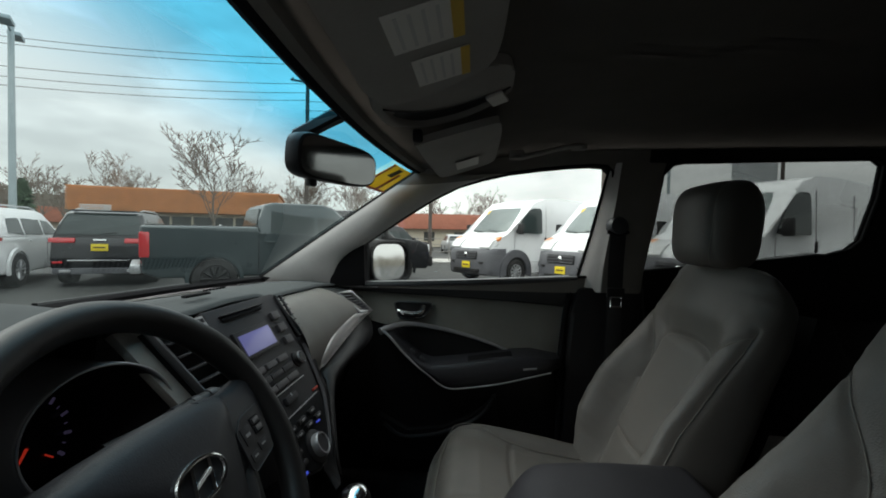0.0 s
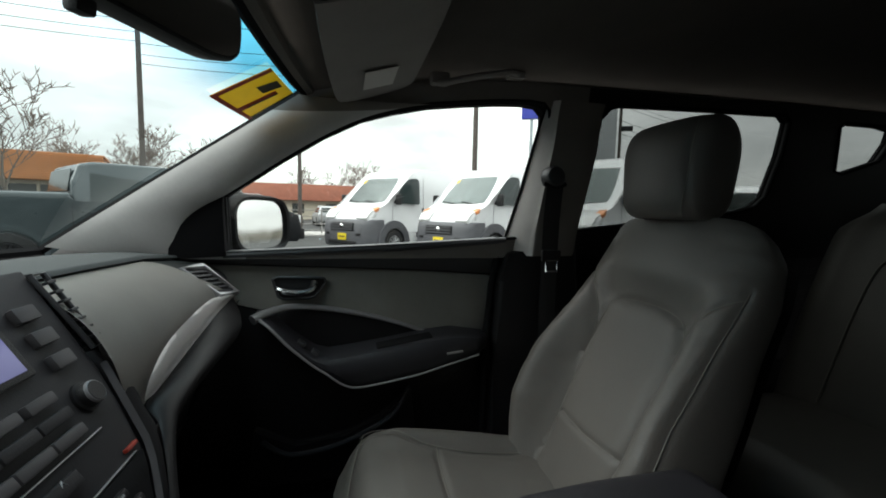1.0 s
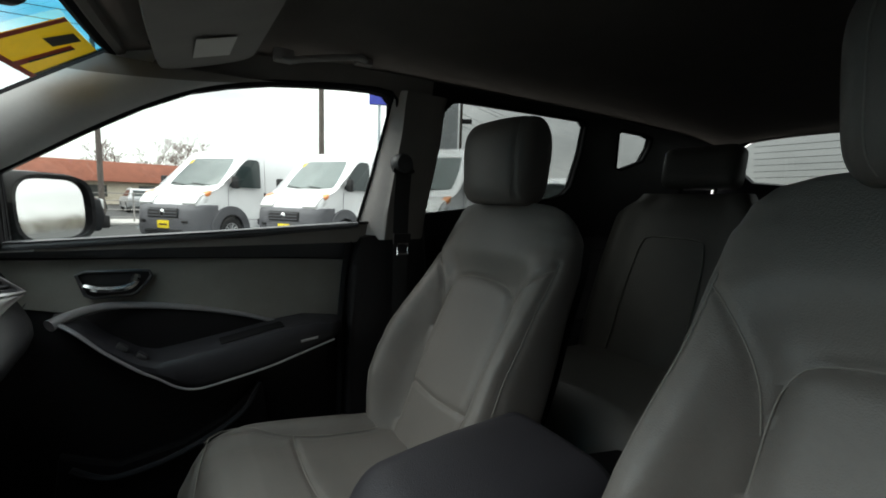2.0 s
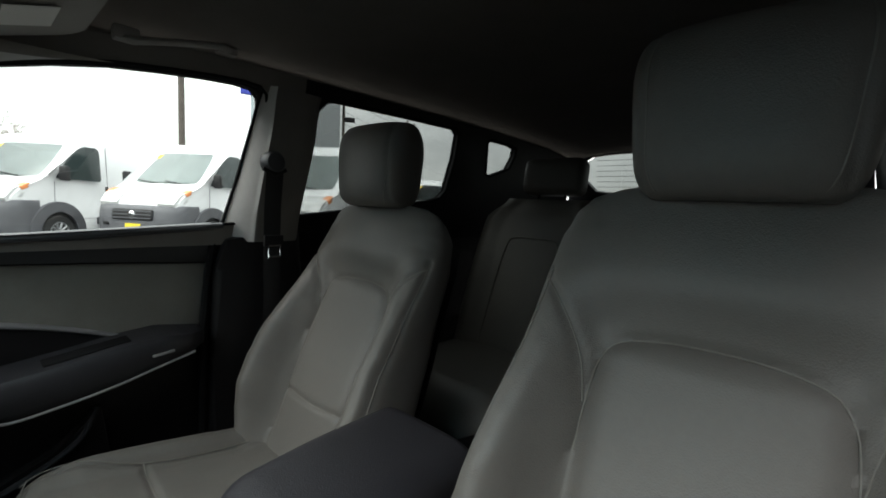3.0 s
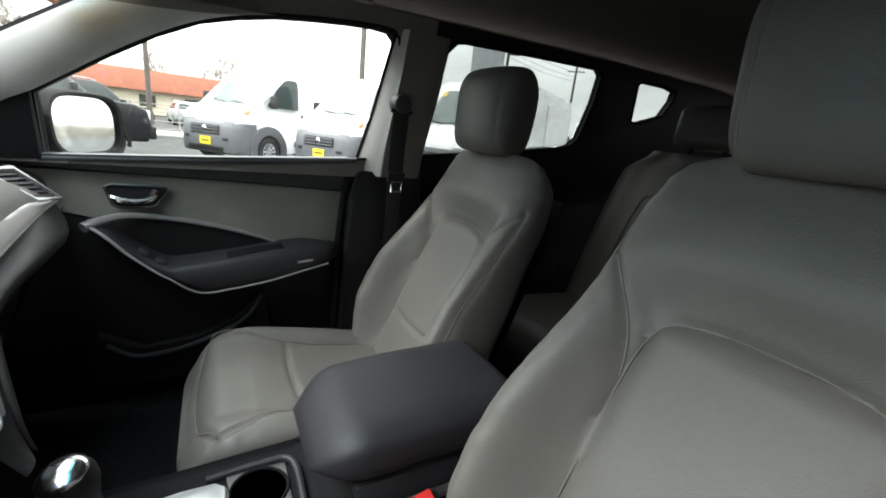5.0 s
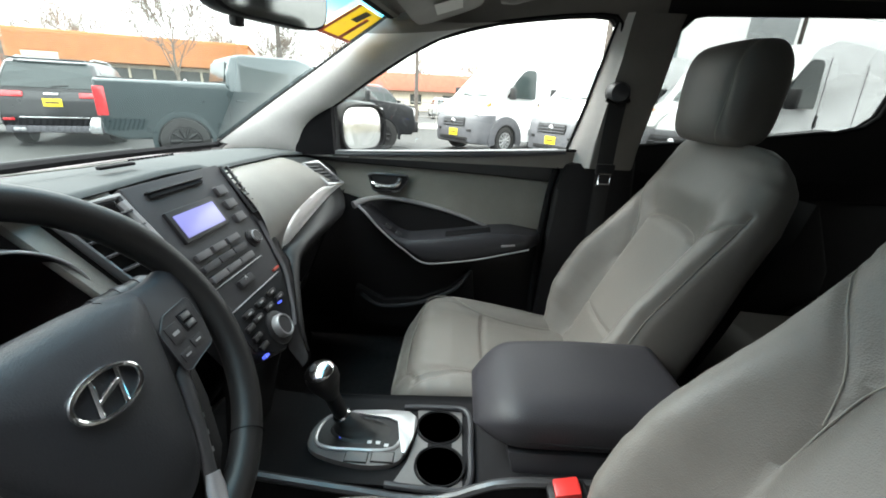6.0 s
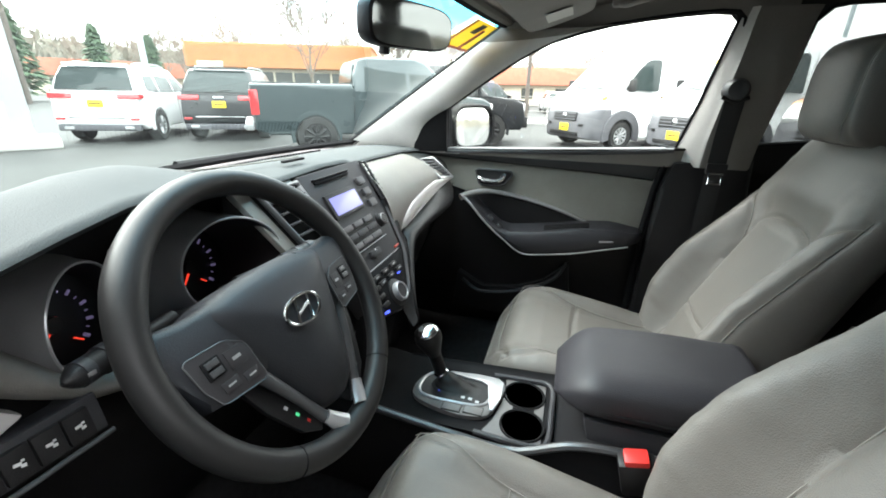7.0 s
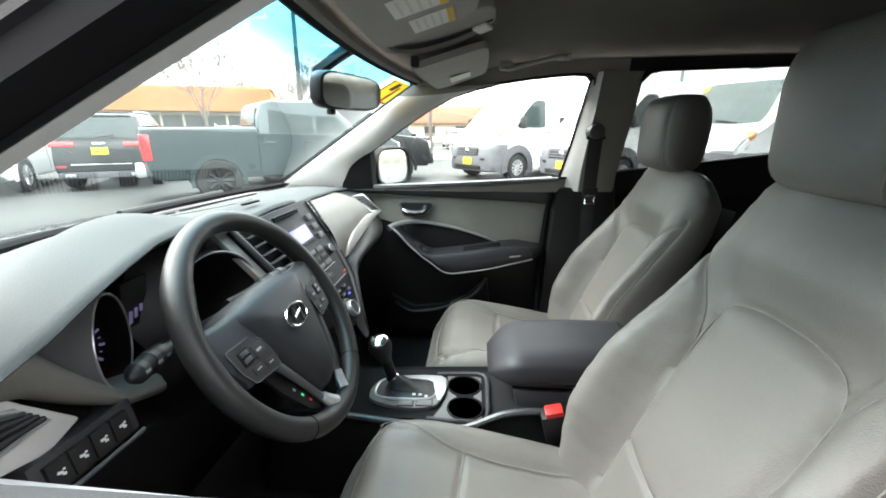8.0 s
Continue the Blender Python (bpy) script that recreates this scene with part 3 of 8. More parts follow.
    rows = [[(x * 1.03, y, z + 0.055 - 0.02 * abs(x / 0.645) ** 4) for x in xs] for y, z in zip(ys, zc)]
    grid(bm, rows)
    bmesh.ops.solidify(bm, geom=bm.faces[:], thickness=0.02)
    part("roof_skin", bm, CAR_PAINT, car, "dark painted roof")
    # header trim above the windscreen
    bm = BM()
    tube(bm, [ws_point(u, 1.0) + Vector((0, -0.008, 0.004)) for u in [-1 + 2 * i / 20 for i in range(21)]], 0.016, 8)
    part("header_trim", bm, HEADLINER, car)
    # windscreen
    bm = BM()
    grid(bm, [[ws_point(-1 + 2 * i / 24, v / 12) for i in range(25)] for v in range(13)])
    g = part("windshield", bm, GLASS_FRONT, car, "windscreen with a blue shade band along its top")
    g.visible_shadow = False
    bm = BM()
    loop = [ws_point(-1 + 2 * i / 24, 0.012, 0.004) for i in range(25)] + [ws_point(1, v / 10, 0.004) for v in range(1, 10)] + [ws_point(1 - 2 * i / 24, 0.99, 0.004) for i in range(25)] + [ws_point(-1, 1 - v / 10, 0.004) for v in range(1, 10)]
    tube(bm, loop, 0.010, 6, True)
    part("screen_edge", bm, RUBBER, g, "black ceramic edge of the windscreen")
    # cowl and wipers outside
    bm = BM()
    grid(bm, [[(x, 1.215 - 0.10 * (x / 0.7) ** 2, 1.115) for x in xs], [(x, 1.33 - 0.08 * (x / 0.7) ** 2, 1.10) for x in xs], [(x * 1.15, 1.45, 1.07) for x in xs]])
    part("cowl", bm, BLACK_PLASTIC, car)
    for k in range(2):
        bm = BM()
        tube(bm, [(0.55 - 0.62 * k, 1.27, 1.12), (0.05 - 0.60 * k, 1.235, 1.135)], 0.009, 6)
        part("wiper", bm, BLACK_PLASTIC, car)
    bm = BM()
    rows = [[(-0.83 + 1.66 * i / 12, y, z - 0.05 * abs(-1 + i / 6) ** 3) for i in range(13)] for y, z in ((1.42, 1.085), (1.7, 1.05), (2.0, 0.98), (2.2, 0.85), (2.26, 0.6), (2.22, 0.35))]
    grid(bm, rows)
    part("bonnet", bm, CAR_PAINT, car, "dark painted bonnet")
    # tail: panel with a window
    bm = BM()
    tail = [(-0.66, 0.45), (-0.70, 1.1), (-0.64, 1.57), (-0.3, 1.60), (0.3, 1.60), (0.64, 1.57), (0.70, 1.1), (0.66, 0.45)]
    hole = [(-0.50, 1.372), (-0.575, 1.45), (-0.572, 1.535), (-0.50, 1.575), (-0.25, 1.592), (0, 1.597), (0.25, 1.592), (0.50, 1.575), (0.572, 1.535), (0.575, 1.45), (0.50, 1.372), (0.25, 1.345), (0, 1.335), (-0.25, 1.345)]
    es = []
    for loop in (tail, hole):
        vs = [bm.verts.new((x, -1.96 - 0.25 * (1.6 - z), z)) for x, z in loop]
        es += [bm.edges.new((vs[i], vs[(i + 1) % len(vs)])) for i in range(len(vs))]
    r = bmesh.ops.triangle_fill(bm, edges=es, use_beauty=True)
    bmesh.ops.solidify(bm, geom=[f for f in r["geom"] if isinstance(f, bmesh.types.BMFace)], thickness=0.03)
    part("tailgate", bm, DARK_PLASTIC, car)
    bm = BM()
    plate(bm, [(x, -1.985 - 0.25 * (1.6 - z), z) for x, z in hole], 0.004, (0, -1, 0))
    rg = part("rear_window", bm, GLASS_REAR, car, smooth=False)
    for k in range(6):
        bm = BM()
        z = 1.40 + 0.03 * k
        tube(bm, [(-0.5, -1.982 - 0.25 * (1.6 - z), z), (0.5, -1.982 - 0.25 * (1.6 - z), z)], 0.0012, 4)
        part("heater_wire", bm, CABLE, rg)
    # floor
    bm = BM()
    box(bm, (0, -0.45, 0.40), (1.56, 3.1, 0.06), 0.01)
    tagged(part("floor", bm, CARPET, None), "black carpeted cabin floor", "floor", kind="structure")
    bm = BM()
    box(bm, (0, 0.98, 0.70), (1.5, 0.04, 0.62), 0.01, rotm(-20))
    part("bulkhead", bm, CARPET, car)
    bm = BM()
    box(bm, (0, -1.55, 0.72), (1.4, 0.9, 0.04), 0.01)
    part("cargo_floor", bm, CARPET, car)


cabin_shell()


# ---- doors' inner trim ----
def door_trim(s, label):
    t = thing("door_panel", label, "door panel", (s * 0.75, 0.35, 0.45), "front door panels")
    bm = BM()
    plate(bm, [(s * 0.760, y, z) for y, z in ((-0.02, 0.50), (0.0, 1.10), (0.40, 1.10), (0.90, 1.08), (0.93, 0.50))], 0.03, (s, 0, 0), 0.008)
    part("panel", bm, BLACK_PLASTIC, t)
    bm = BM()
    plate(bm, [(s * 0.752, y, z) for y, z in ((0.86, 1.094), (0.60, 1.0845), (0.42, 1.0775), (0.22, 1.0685), (0.026, 1.056), (0.050, 0.880), (0.16, 0.878), (0.218, 0.890), (0.268, 0.911), (0.333, 0.932), (0.42, 0.956), (0.51, 0.971), (0.57, 0.975), (0.66, 0.968), (0.73, 0.990), (0.86, 1.03))], 0.02, (s, 0, 0), 0.004)
    part("cloth_insert", bm, DOOR_CLOTH, t, "warm grey padded insert")
    # armrest: sections along the door
    secs = [(0.675, 0.735, 0.970, 0.958), (0.655, 0.675, 0.972, 0.956), (0.628, 0.660, 0.958, 0.940), (0.584, 0.655, 0.915, 0.892), (0.529, 0.650, 0.874, 0.846), (0.495, 0.646, 0.864, 0.824), (0.458, 0.645, 0.868, 0.801), (0.42, 0.644, 0.873, 0.788),
            (0.335, 0.643, 0.885, 0.797), (0.243, 0.643, 0.901, 0.815), (0.156, 0.645, 0.909, 0.837), (0.10, 0.652, 0.900, 0.850), (0.060, 0.690, 0.894, 0.856), (0.045, 0.745, 0.888, 0.860)]
    ys = [a[0] for a in secs]
    rows = []
    for k in range(73):
        y = ys[0] + (ys[-1] - ys[0]) * k / 72
        q = [float(np.interp(-y, [-a for a in ys], [a[j] for a in secs])) for j in (1, 2, 3)]
        xi, zt, zb = q
        m = (zt + zb) / 2
        e = min(0.016, (zt - zb) / 3)
        rows.append([(s * 0.765, y, zt), (s * (xi + 0.03), y, zt), (s * (xi + 0.008), y, zt - e * 0.3), (s * xi, y, zt - e), (s * xi, y, zb + e), (s * (xi + 0.012), y, zb), (s * 0.765, y, zb - 0.01)])
    bm = BM()
    vs = grid(bm, rows, close_u=True)
    cap(bm, vs[0])
    cap(bm, list(reversed(vs[-1])))
    part("armrest", bm, DARK_PLASTIC, t, "black moulded armrest")
    # dished panel between armrest and trim line
    bm = BM()
    plate(bm, [(s * 0.750, y, z) for y, z in ((0.66, 0.964), (0.57, 0.971), (0.51, 0.967), (0.42, 0.952), (0.333, 0.928), (0.268, 0.907), (0.218, 0.886), (0.12, 0.878), (0.12, 0.84), (0.45, 0.80), (0.62, 0.90))], 0.012, (s, 0, 0), 0.003)
    part("grab_recess", bm, BLACK_PLASTIC, t)
    bm = BM()
    tube(bm, spline([(s * 0.668, 0.668, 0.966), (s * 0.695, 0.640, 0.976), (s * 0.724, 0.595, 0.982), (s * 0.740, 0.54, 0.978), (s * 0.745, 0.46, 0.965), (s * 0.746, 0.38, 0.947), (s * 0.746, 0.30, 0.923), (s * 0.745, 0.24, 0.901), (s * 0.742, 0.20, 0.889)], 36), [0.0125 - 0.0085 * (k / 35) ** 0.7 for k in range(36)], 10)
    part("trim_line", bm, SATIN, t, "satin silver trim line")
    bm = BM()
    tube(bm, spline([(s * 0.672, 0.658, 0.968), (s * 0.656, 0.628, 0.948), (s * 0.651, 0.584, 0.901), (s * 0.646, 0.529, 0.853), (s * 0.642, 0.495, 0.830), (s * 0.641, 0.458, 0.802), (s * 0.641, 0.42, 0.790), (s * 0.640, 0.358, 0.797), (s * 0.640, 0.265, 0.813), (s * 0.643, 0.185, 0.833), (s * 0.650, 0.096, 0.854)], 44), [0.0050 - 0.0022 * min(1.0, k / 16) for k in range(44)], 6)
    part("lower_trim_line", bm, SATIN, t)
    # switches on the armrest nose, pull cup
    for k in range(2):
        bm = BM()
        box(bm, (s * (0.680 - 0.006 * k), 0.556 - 0.034 * k, 0.900 - 0.024 * k), (0.020, 0.022, 0.012), 0.004, rotm(40))
        part("window_switch", bm, SPOKE_GREY, t)
    bm = BM()
    box(bm, (s * 0.690, 0.295, 0.889), (0.05, 0.15, 0.010), 0.004, rotm(-9))
    part("pull_cup", bm, RUBBER, t)
    bm = BM()
    box(bm, (s * 0.6425, 0.165, 0.866), (0.004, 0.044, 0.006), 0.001, rotm(-6))
    part("badge", bm, GREY_MARK, t, "small unreadable badge")
    # release handle in its bezel
    bm = BM()
    corner = [Vector((s * 0.742, y, z)) for y, z in [(0.635, 1.06), (0.504, 1.057), (0.499, 1.043), (0.532, 1.002), (0.617, 1.001)]]
    o = []
    for a, b in zip(corner, corner[1:] + corner[:1]):
        o += [a.lerp(b, 0.12), a.lerp(b, 0.5), a.lerp(b, 0.88)]
    plate(bm, o, 0.014, (s, 0, 0), 0.002)
    hb = part("handle_bezel", bm, BLACK_PLASTIC, t)
    bm = BM()
    tube(bm, [p - Vector((s * 0.003, 0, 0)) for p in o], 0.0035, 6, True)
    part("bezel_rim", bm, SPOKE_GREY, hb)
    bm = BM()
    tube(bm, spline([(s * x, y, z) for x, y, z in [(0.728, 0.618, 1.031), (0.722, 0.595, 1.024), (0.717, 0.558, 1.023), (0.719, 0.534, 1.031), (0.727, 0.527, 1.05)]], 14), [0.007, 0.008, 0.009, 0.009, 0.009, 0.009, 0.0085, 0.008, 0.008, 0.008, 0.0085, 0.009, 0.009, 0.008], 8)
    part("door_handle", bm, CHROME, hb, "chrome release handle")
    # map pocket
    bm = BM()
    tube(bm, spline([(s * 0.715, 0.66, 0.630), (s * 0.708, 0.611, 0.598), (s * 0.705, 0.564, 0.592), (s * 0.705, 0.467, 0.608), (s * 0.707, 0.368, 0.648), (s * 0.712, 0.309, 0.688), (s * 0.722, 0.278, 0.745)], 26), 0.007, 8)
    part("pocket_lip", bm, DARK_PLASTIC, t)
    bm = BM()
    plate(bm, [(s * 0.722, y, z) for y, z in ((0.68, 0.66), (0.58, 0.60), (0.45, 0.615), (0.35, 0.66), (0.27, 0.745), (0.24, 0.50), (0.70, 0.50))], 0.03, (s, 0, 0), 0.006)
    part("map_pocket", bm, BLACK_PLASTIC, t)
    return t


door_trim(1, "front passenger door panel, charcoal with a warm grey insert and silver trim")
door_trim(-1, "driver's door panel, charcoal with a warm grey insert")
# rear door panels plain black, deep shade included in the colour
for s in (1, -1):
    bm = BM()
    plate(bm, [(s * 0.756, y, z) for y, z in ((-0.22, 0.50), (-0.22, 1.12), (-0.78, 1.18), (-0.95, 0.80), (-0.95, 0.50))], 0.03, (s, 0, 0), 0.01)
    solo("rear_door_panel", bm, BLACK_PLASTIC, "black rear door panel, the deep shade put into its colour", "door panel", "rear door panels")


# ---- seats ----
def seg_dist(px, py, poly):
    best = 9.0
    for (ax, ay), (bx_, by_) in zip(poly, poly[1:]):
        dx, dy = bx_ - ax, by_ - ay
        t = max(0.0, min(1.0, ((px - ax) * dx + (py - ay) * dy) / (dx * dx + dy * dy + 1e-12)))
        d = (px - ax - t * dx) ** 2 + (py - ay - t * dy) ** 2
        best = min(best, d)
    return math.sqrt(best)


def lerp_tab(x, tab):
    return float(np.interp(x, [a for a, _ in tab], [b for _, b in tab]))


def mirrored(poly):
    return [poly, [(-a, b) for a, b in poly]]


def curve2(pts, n):
    return [(p.x, p.y) for p in spline([(a, b, 0) for a, b in pts], n)]


BACK_TILT = 24.0
BACK_H = 0.672
back_up = Vector((0, -math.sin(radians(BACK_TILT)), math.cos(radians(BACK_TILT))))
back_fw = Vector((0, math.cos(radians(BACK_TILT)), math.sin(radians(BACK_TILT))))
HINGE = Vector((0, 0.012, 0.62))
INSERT = curve2([(0.118, 0.06), (0.124, 0.18), (0.127, 0.30), (0.126, 0.39), (0.120, 0.434), (0.100, 0.461), (0.05, 0.473), (0, 0.475)], 26)
INSERT = INSERT + [(-a, b) for a, b in reversed(INSERT[:-1])]
BOLSTER_SEAM = curve2([(0.216, 0.528), (0.188, 0.502), (0.160, 0.466), (0.140, 0.425), (0.129, 0.375)], 22)
EDGE_SEAM = [(0.93 * lerp_tab(0.09 + 0.72 * k / 20, [(0, 0.205), (0.12, 0.238), (0.3, 0.255), (0.5, 0.246), (0.65, 0.234), (0.81, 0.230)]), 0.672 * (0.09 + 0.72 * k / 20)) for k in range(21)]
LUMBAR = curve2([(-0.122, 0.165), (0, 0.158), (0.122, 0.165)], 10)
BACK_SEAMS = [INSERT, *mirrored(BOLSTER_SEAM), LUMBAR, *mirrored(EDGE_SEAM)]


def back_width(h):
    return lerp_tab(h / BACK_H, [(0, 0.205), (0.12, 0.238), (0.3, 0.255), (0.5, 0.246), (0.65, 0.234), (0.8, 0.230), (0.9, 0.221), (0.955, 0.203), (0.985, 0.180), (1.0, 0.150)])


def back_front(x, h):
    """How far the backrest's face stands forward of its chord at (x, h)."""
    w = back_width(h)
    b = lerp_tab(h / BACK_H, [(0, 0.048), (0.2, 0.085), (0.42, 0.077), (0.6, 0.045), (0.75, 0.017), (0.85, 0.004), (1, 0.0)])
    q = abs(x) / w
    f = b * smooth01(0.47, 0.84, q)
    low = smooth01(0.56, 0.46, h)
    f -= 0.016 * low * smooth01(0.78, 0.50, q)
    f += 0.010 * math.exp(-((h - 0.20) / 0.12) ** 2) * (1 - q)
    f += 0.017 * smooth01(0.468, 0.545, h) * (1 - q * q)
    f += 0.009 * smooth01(0.126, 0.096, abs(x)) * smooth01(0.474, 0.440, h)
    return f


def back_point(x, h, extra=0.0):
    return HINGE + back_up * h + back_fw * (back_front(x, h) + extra) + Vector((x, 0, 0))


def back_skin(x, h, extra=0.0):
    """A place on the backrest's skin, rounded off towards its edges."""
    q = min(0.995, abs(x) / back_width(h)) ** (1 / 0.62)
    sn = math.sqrt(1 - q * q)
    d = lerp_tab(h / BACK_H, [(0, 0.062), (0.8, 0.055), (0.92, 0.046), (1.0, 0.016)])
    f = -d + d * sn ** 0.55 + back_front(x, h) * smooth01(0.0, 0.6, sn) + extra
    return HINGE + back_up * h + back_fw * f + Vector((x, 0, 0))


def front_seat(label, lift=0.0):
    t = thing("car_seat", label, "car seat", group="front seats")
    # backrest
    rows = []
    NH, NT = 128, 176
    for i in range(NH + 1):
        u = i / NH
        h = BACK_H * (1 - (1 - u) ** 1.35)
        w = back_width(h)
        d = lerp_tab(h / BACK_H, [(0, 0.062), (0.8, 0.055), (0.92, 0.046), (1.0, 0.016)])
        ring = []
        for j in range(NT):
            a = 2 * math.pi * j / NT
            c, sn = math.cos(a), math.sin(a)
            x = w * math.copysign(abs(c) ** 0.62, c)
            if sn >= 0:
                f = -d + d * sn ** 0.55
                k = smooth01(0.0, 0.6, sn)
                g = 0.0
                if sn > 0.15:
                    for sm in BACK_SEAMS:
                        q = seg_dist(x, h, sm)
                        if q < 0.03:
                            g = max(g, 0.0075 * math.exp(-(q / 0.0055) ** 2))
                f += back_front(x, h) * k - g
                f += 0.0016 * noise.noise(Vector((x * 16, h * 11, 1.7))) + 0.0016 * noise.noise(Vector((x * 22 + h * 30, h * 24 - x * 30, 8.1))) * smooth01(0.10, 0.16, abs(x))
            else:
                f = -d - d * 1.1 * abs(sn) ** 0.7
            ring.append(HINGE + back_up * h + back_fw * f + Vector((x, 0, 0)))
        rows.append(ring)
    bm = BM()
    vs = grid(bm, rows, close_u=True)
    cap(bm, list(reversed(vs[0])))
    cap(bm, vs[-1])
    bk = part("backrest", bm, LEATHER, t, "grey leather backrest with side bolsters", angle=70)
    for sm in BACK_SEAMS:
        bm = BM()
        tube(bm, [back_skin(x, h, -0.0052) for x, h in sm], 0.0010, 5)
        part("seam", bm, SEAM, bk)
    bm = BM()
    rows = []
    for i in range(9):
        h = 0.02 + 0.60 * i / 8
        w = back_width(h) * 0.93
        rows.append([HINGE + back_up * h + back_fw * (-0.118 - 0.012 * math.cos(math.pi * u / 2)) + Vector((w * u, 0, 0)) for u in [-1 + k / 5 for k in range(11)]])
    grid(bm, rows)
    bmesh.ops.solidify(bm, geom=bm.faces[:], thickness=0.01)
    part("back_shell", bm, SEAT_SHELL, t, "black plastic seat back shell")
    # cushion
    def cush_top(x, y):
        w = lerp_tab(y, [(-0.06, 0.20), (0.05, 0.225), (0.25, 0.242), (0.38, 0.238), (0.46, 0.20)])
        q = abs(x) / w
        z = lerp_tab(y, [(-0.06, 0.635), (0.05, 0.640), (0.15, 0.652), (0.25, 0.672), (0.33, 0.690), (0.42, 0.695), (0.47, 0.69)])
        z += lerp_tab(y, [(-0.06, 0.030), (0.15, 0.042), (0.30, 0.034), (0.40, 0.016), (0.47, 0.008)]) * smooth01(0.55, 0.84, q)
        return z
    S1 = curve2([(0.205, 0.415), (0.190, 0.34), (0.165, 0.27), (0.152, 0.18), (0.146, 0.08), (0.142, -0.04)], 22)
    S2 = curve2([(-0.158, 0.235), (0, 0.245), (0.158, 0.235)], 12)
    S3 = curve2([(0.0, 0.245), (0.0, 0.12), (0.0, 0.0)], 10)
    S4 = curve2([(-0.205, 0.405), (-0.12, 0.438), (0, 0.447), (0.12, 0.438), (0.205, 0.405)], 22)
    CS = [*mirrored(S1), S2, S4, S3]
    rows = []
    NY = 110
    for i in range(NY + 1):
        v = i / NY
        y = -0.07 + 0.545 * (1 - (1 - v) ** 1.5)
        w = lerp_tab(y, [(-0.07, 0.20), (0.05, 0.228), (0.25, 0.246), (0.38, 0.243), (0.44, 0.222), (0.465, 0.19), (0.475, 0.14)])
        nose = smooth01(0.36, 0.475, y)
        drop = 0.085 * nose ** 2.2
        zb = 0.535 + 0.03 * nose
        ring = []
        for j in range(160):
            a = 2 * math.pi * j / 160
            c, sn = math.cos(a), math.sin(a)
            x = w * math.copysign(abs(c) ** 0.55, c)
            if sn >= 0:
                zt = cush_top(x, y) - drop
                g = 0.0
                for sm in CS:
                    q = seg_dist(x, y, sm)
                    if q < 0.03:
                        g = max(g, 0.0085 * math.exp(-(q / 0.0065) ** 2))
                zm = (zt + zb) / 2
                z = zm + (zt - zm) * sn ** 0.5 - g * smooth01(0.2, 0.7, sn) + (0.0028 * noise.noise(Vector((x * 9, y * 16, 4.2))) + 0.0014 * noise.noise(Vector((x * 30, y * 18, 2.2)))) * sn
            else:
                zt = cush_top(x, y) - drop
                zm = (zt + zb) / 2
                z = zm - (zm - zb) * abs(sn) ** 0.6
            ring.append(Vector((x, y, z)))
        rows.append(ring)
    bm = BM()
    vs = grid(bm, rows, close_u=True)
    cap(bm, list(reversed(vs[0])))
    cap(bm, vs[-1])
    cu = part("cushion", bm, LEATHER, t, "grey leather seat cushion, lightly creased", angle=70)
    for sm in CS[:4]:
        bm = BM()
        tube(bm, [(x, y, cush_top(x, y) - 0.085 * smooth01(0.36, 0.475, y) ** 2.2 - 0.0064) for x, y in sm], 0.0011, 5)
        part("seam", bm, SEAM, cu)
    # side shields and base
    for s in (-1, 1):
        bm = BM()
        slab(bm, [(-0.16, 0.50), (-0.14, 0.62), (0.05, 0.60), (0.38, 0.575), (0.42, 0.52), (0.40, 0.47), (-0.10, 0.46)], lambda y, z: 0.016, 0.012)
        bmesh.ops.translate(bm, verts=bm.verts, vec=(s * 0.236, 0, 0))
        part("side_shield", bm, SEAT_SHELL, t, "black plastic side shield")
        bm = BM()
        box(bm, (s * 0.19, 0.12, 0.447), (0.05, 0.60, 0.035), 0.008)
        part("seat_rail", bm, SATIN, t)
    bm = BM()
    box(bm, (0, 0.14, 0.50), (0.40, 0.50, 0.09), 0.02)
    part("seat_base", bm, SEAT_SHELL, t)
    # headrest
    hc, tilt = Vector((0.0, -0.243, 1.332 + lift)), radians(3)
    hu = Vector((0, -math.sin(tilt), math.cos(tilt)))
    hf = Vector((0, math.cos(tilt), math.sin(tilt)))

    def head_point(a, v):
        """The headrest's skin: flat front, rounded sides, a back that falls away to the top."""
        c, sn = math.cos(a), math.sin(a)
        sh = max(0.0, 1 - abs(v) ** (3.2 if v > 0 else 5.0)) ** 0.5
        wd = (0.120 + 0.010 * v) * (0.76 + 0.24 * sh)
        dp = (0.070 if sn > 0 else 0.072 * (1 - 0.22 * max(0, v) ** 2)) * (0.40 + 0.60 * sh)
        x = wd * math.copysign(abs(c) ** 0.62, c)
        f = dp * math.copysign(abs(sn) ** 0.55, sn)
        if sn > 0:
            f -= 0.008 * (x / wd) ** 2
            f -= 0.004 * math.exp(-((abs(x) - 0.094) / 0.005) ** 2)
        return hc + hu * (0.102 * v) + Vector((x, 0, 0)) + hf * f
    rows = []
    for i in range(41):
        v = math.sin(math.pi / 2 * (-1 + 2 * i / 40))
        rows.append([head_point(2 * math.pi * j / 96, v) for j in range(96)])
    bm = BM()
    vs = grid(bm, rows, close_u=True)
    cap(bm, list(reversed(vs[0])))
    cap(bm, vs[-1])
    hr = part("headrest", bm, LEATHER, t, "grey leather headrest", angle=70)
    for s in (-1, 1):
        bm = BM()
        aa = math.acos((0.094 / 0.120) ** (1 / 0.62))
        tube(bm, [head_point(aa if s > 0 else math.pi - aa, -0.93 + 1.86 * k / 20) for k in range(21)], 0.0013, 5)
        part("seam", bm, SEAM, hr)
        bm = BM()
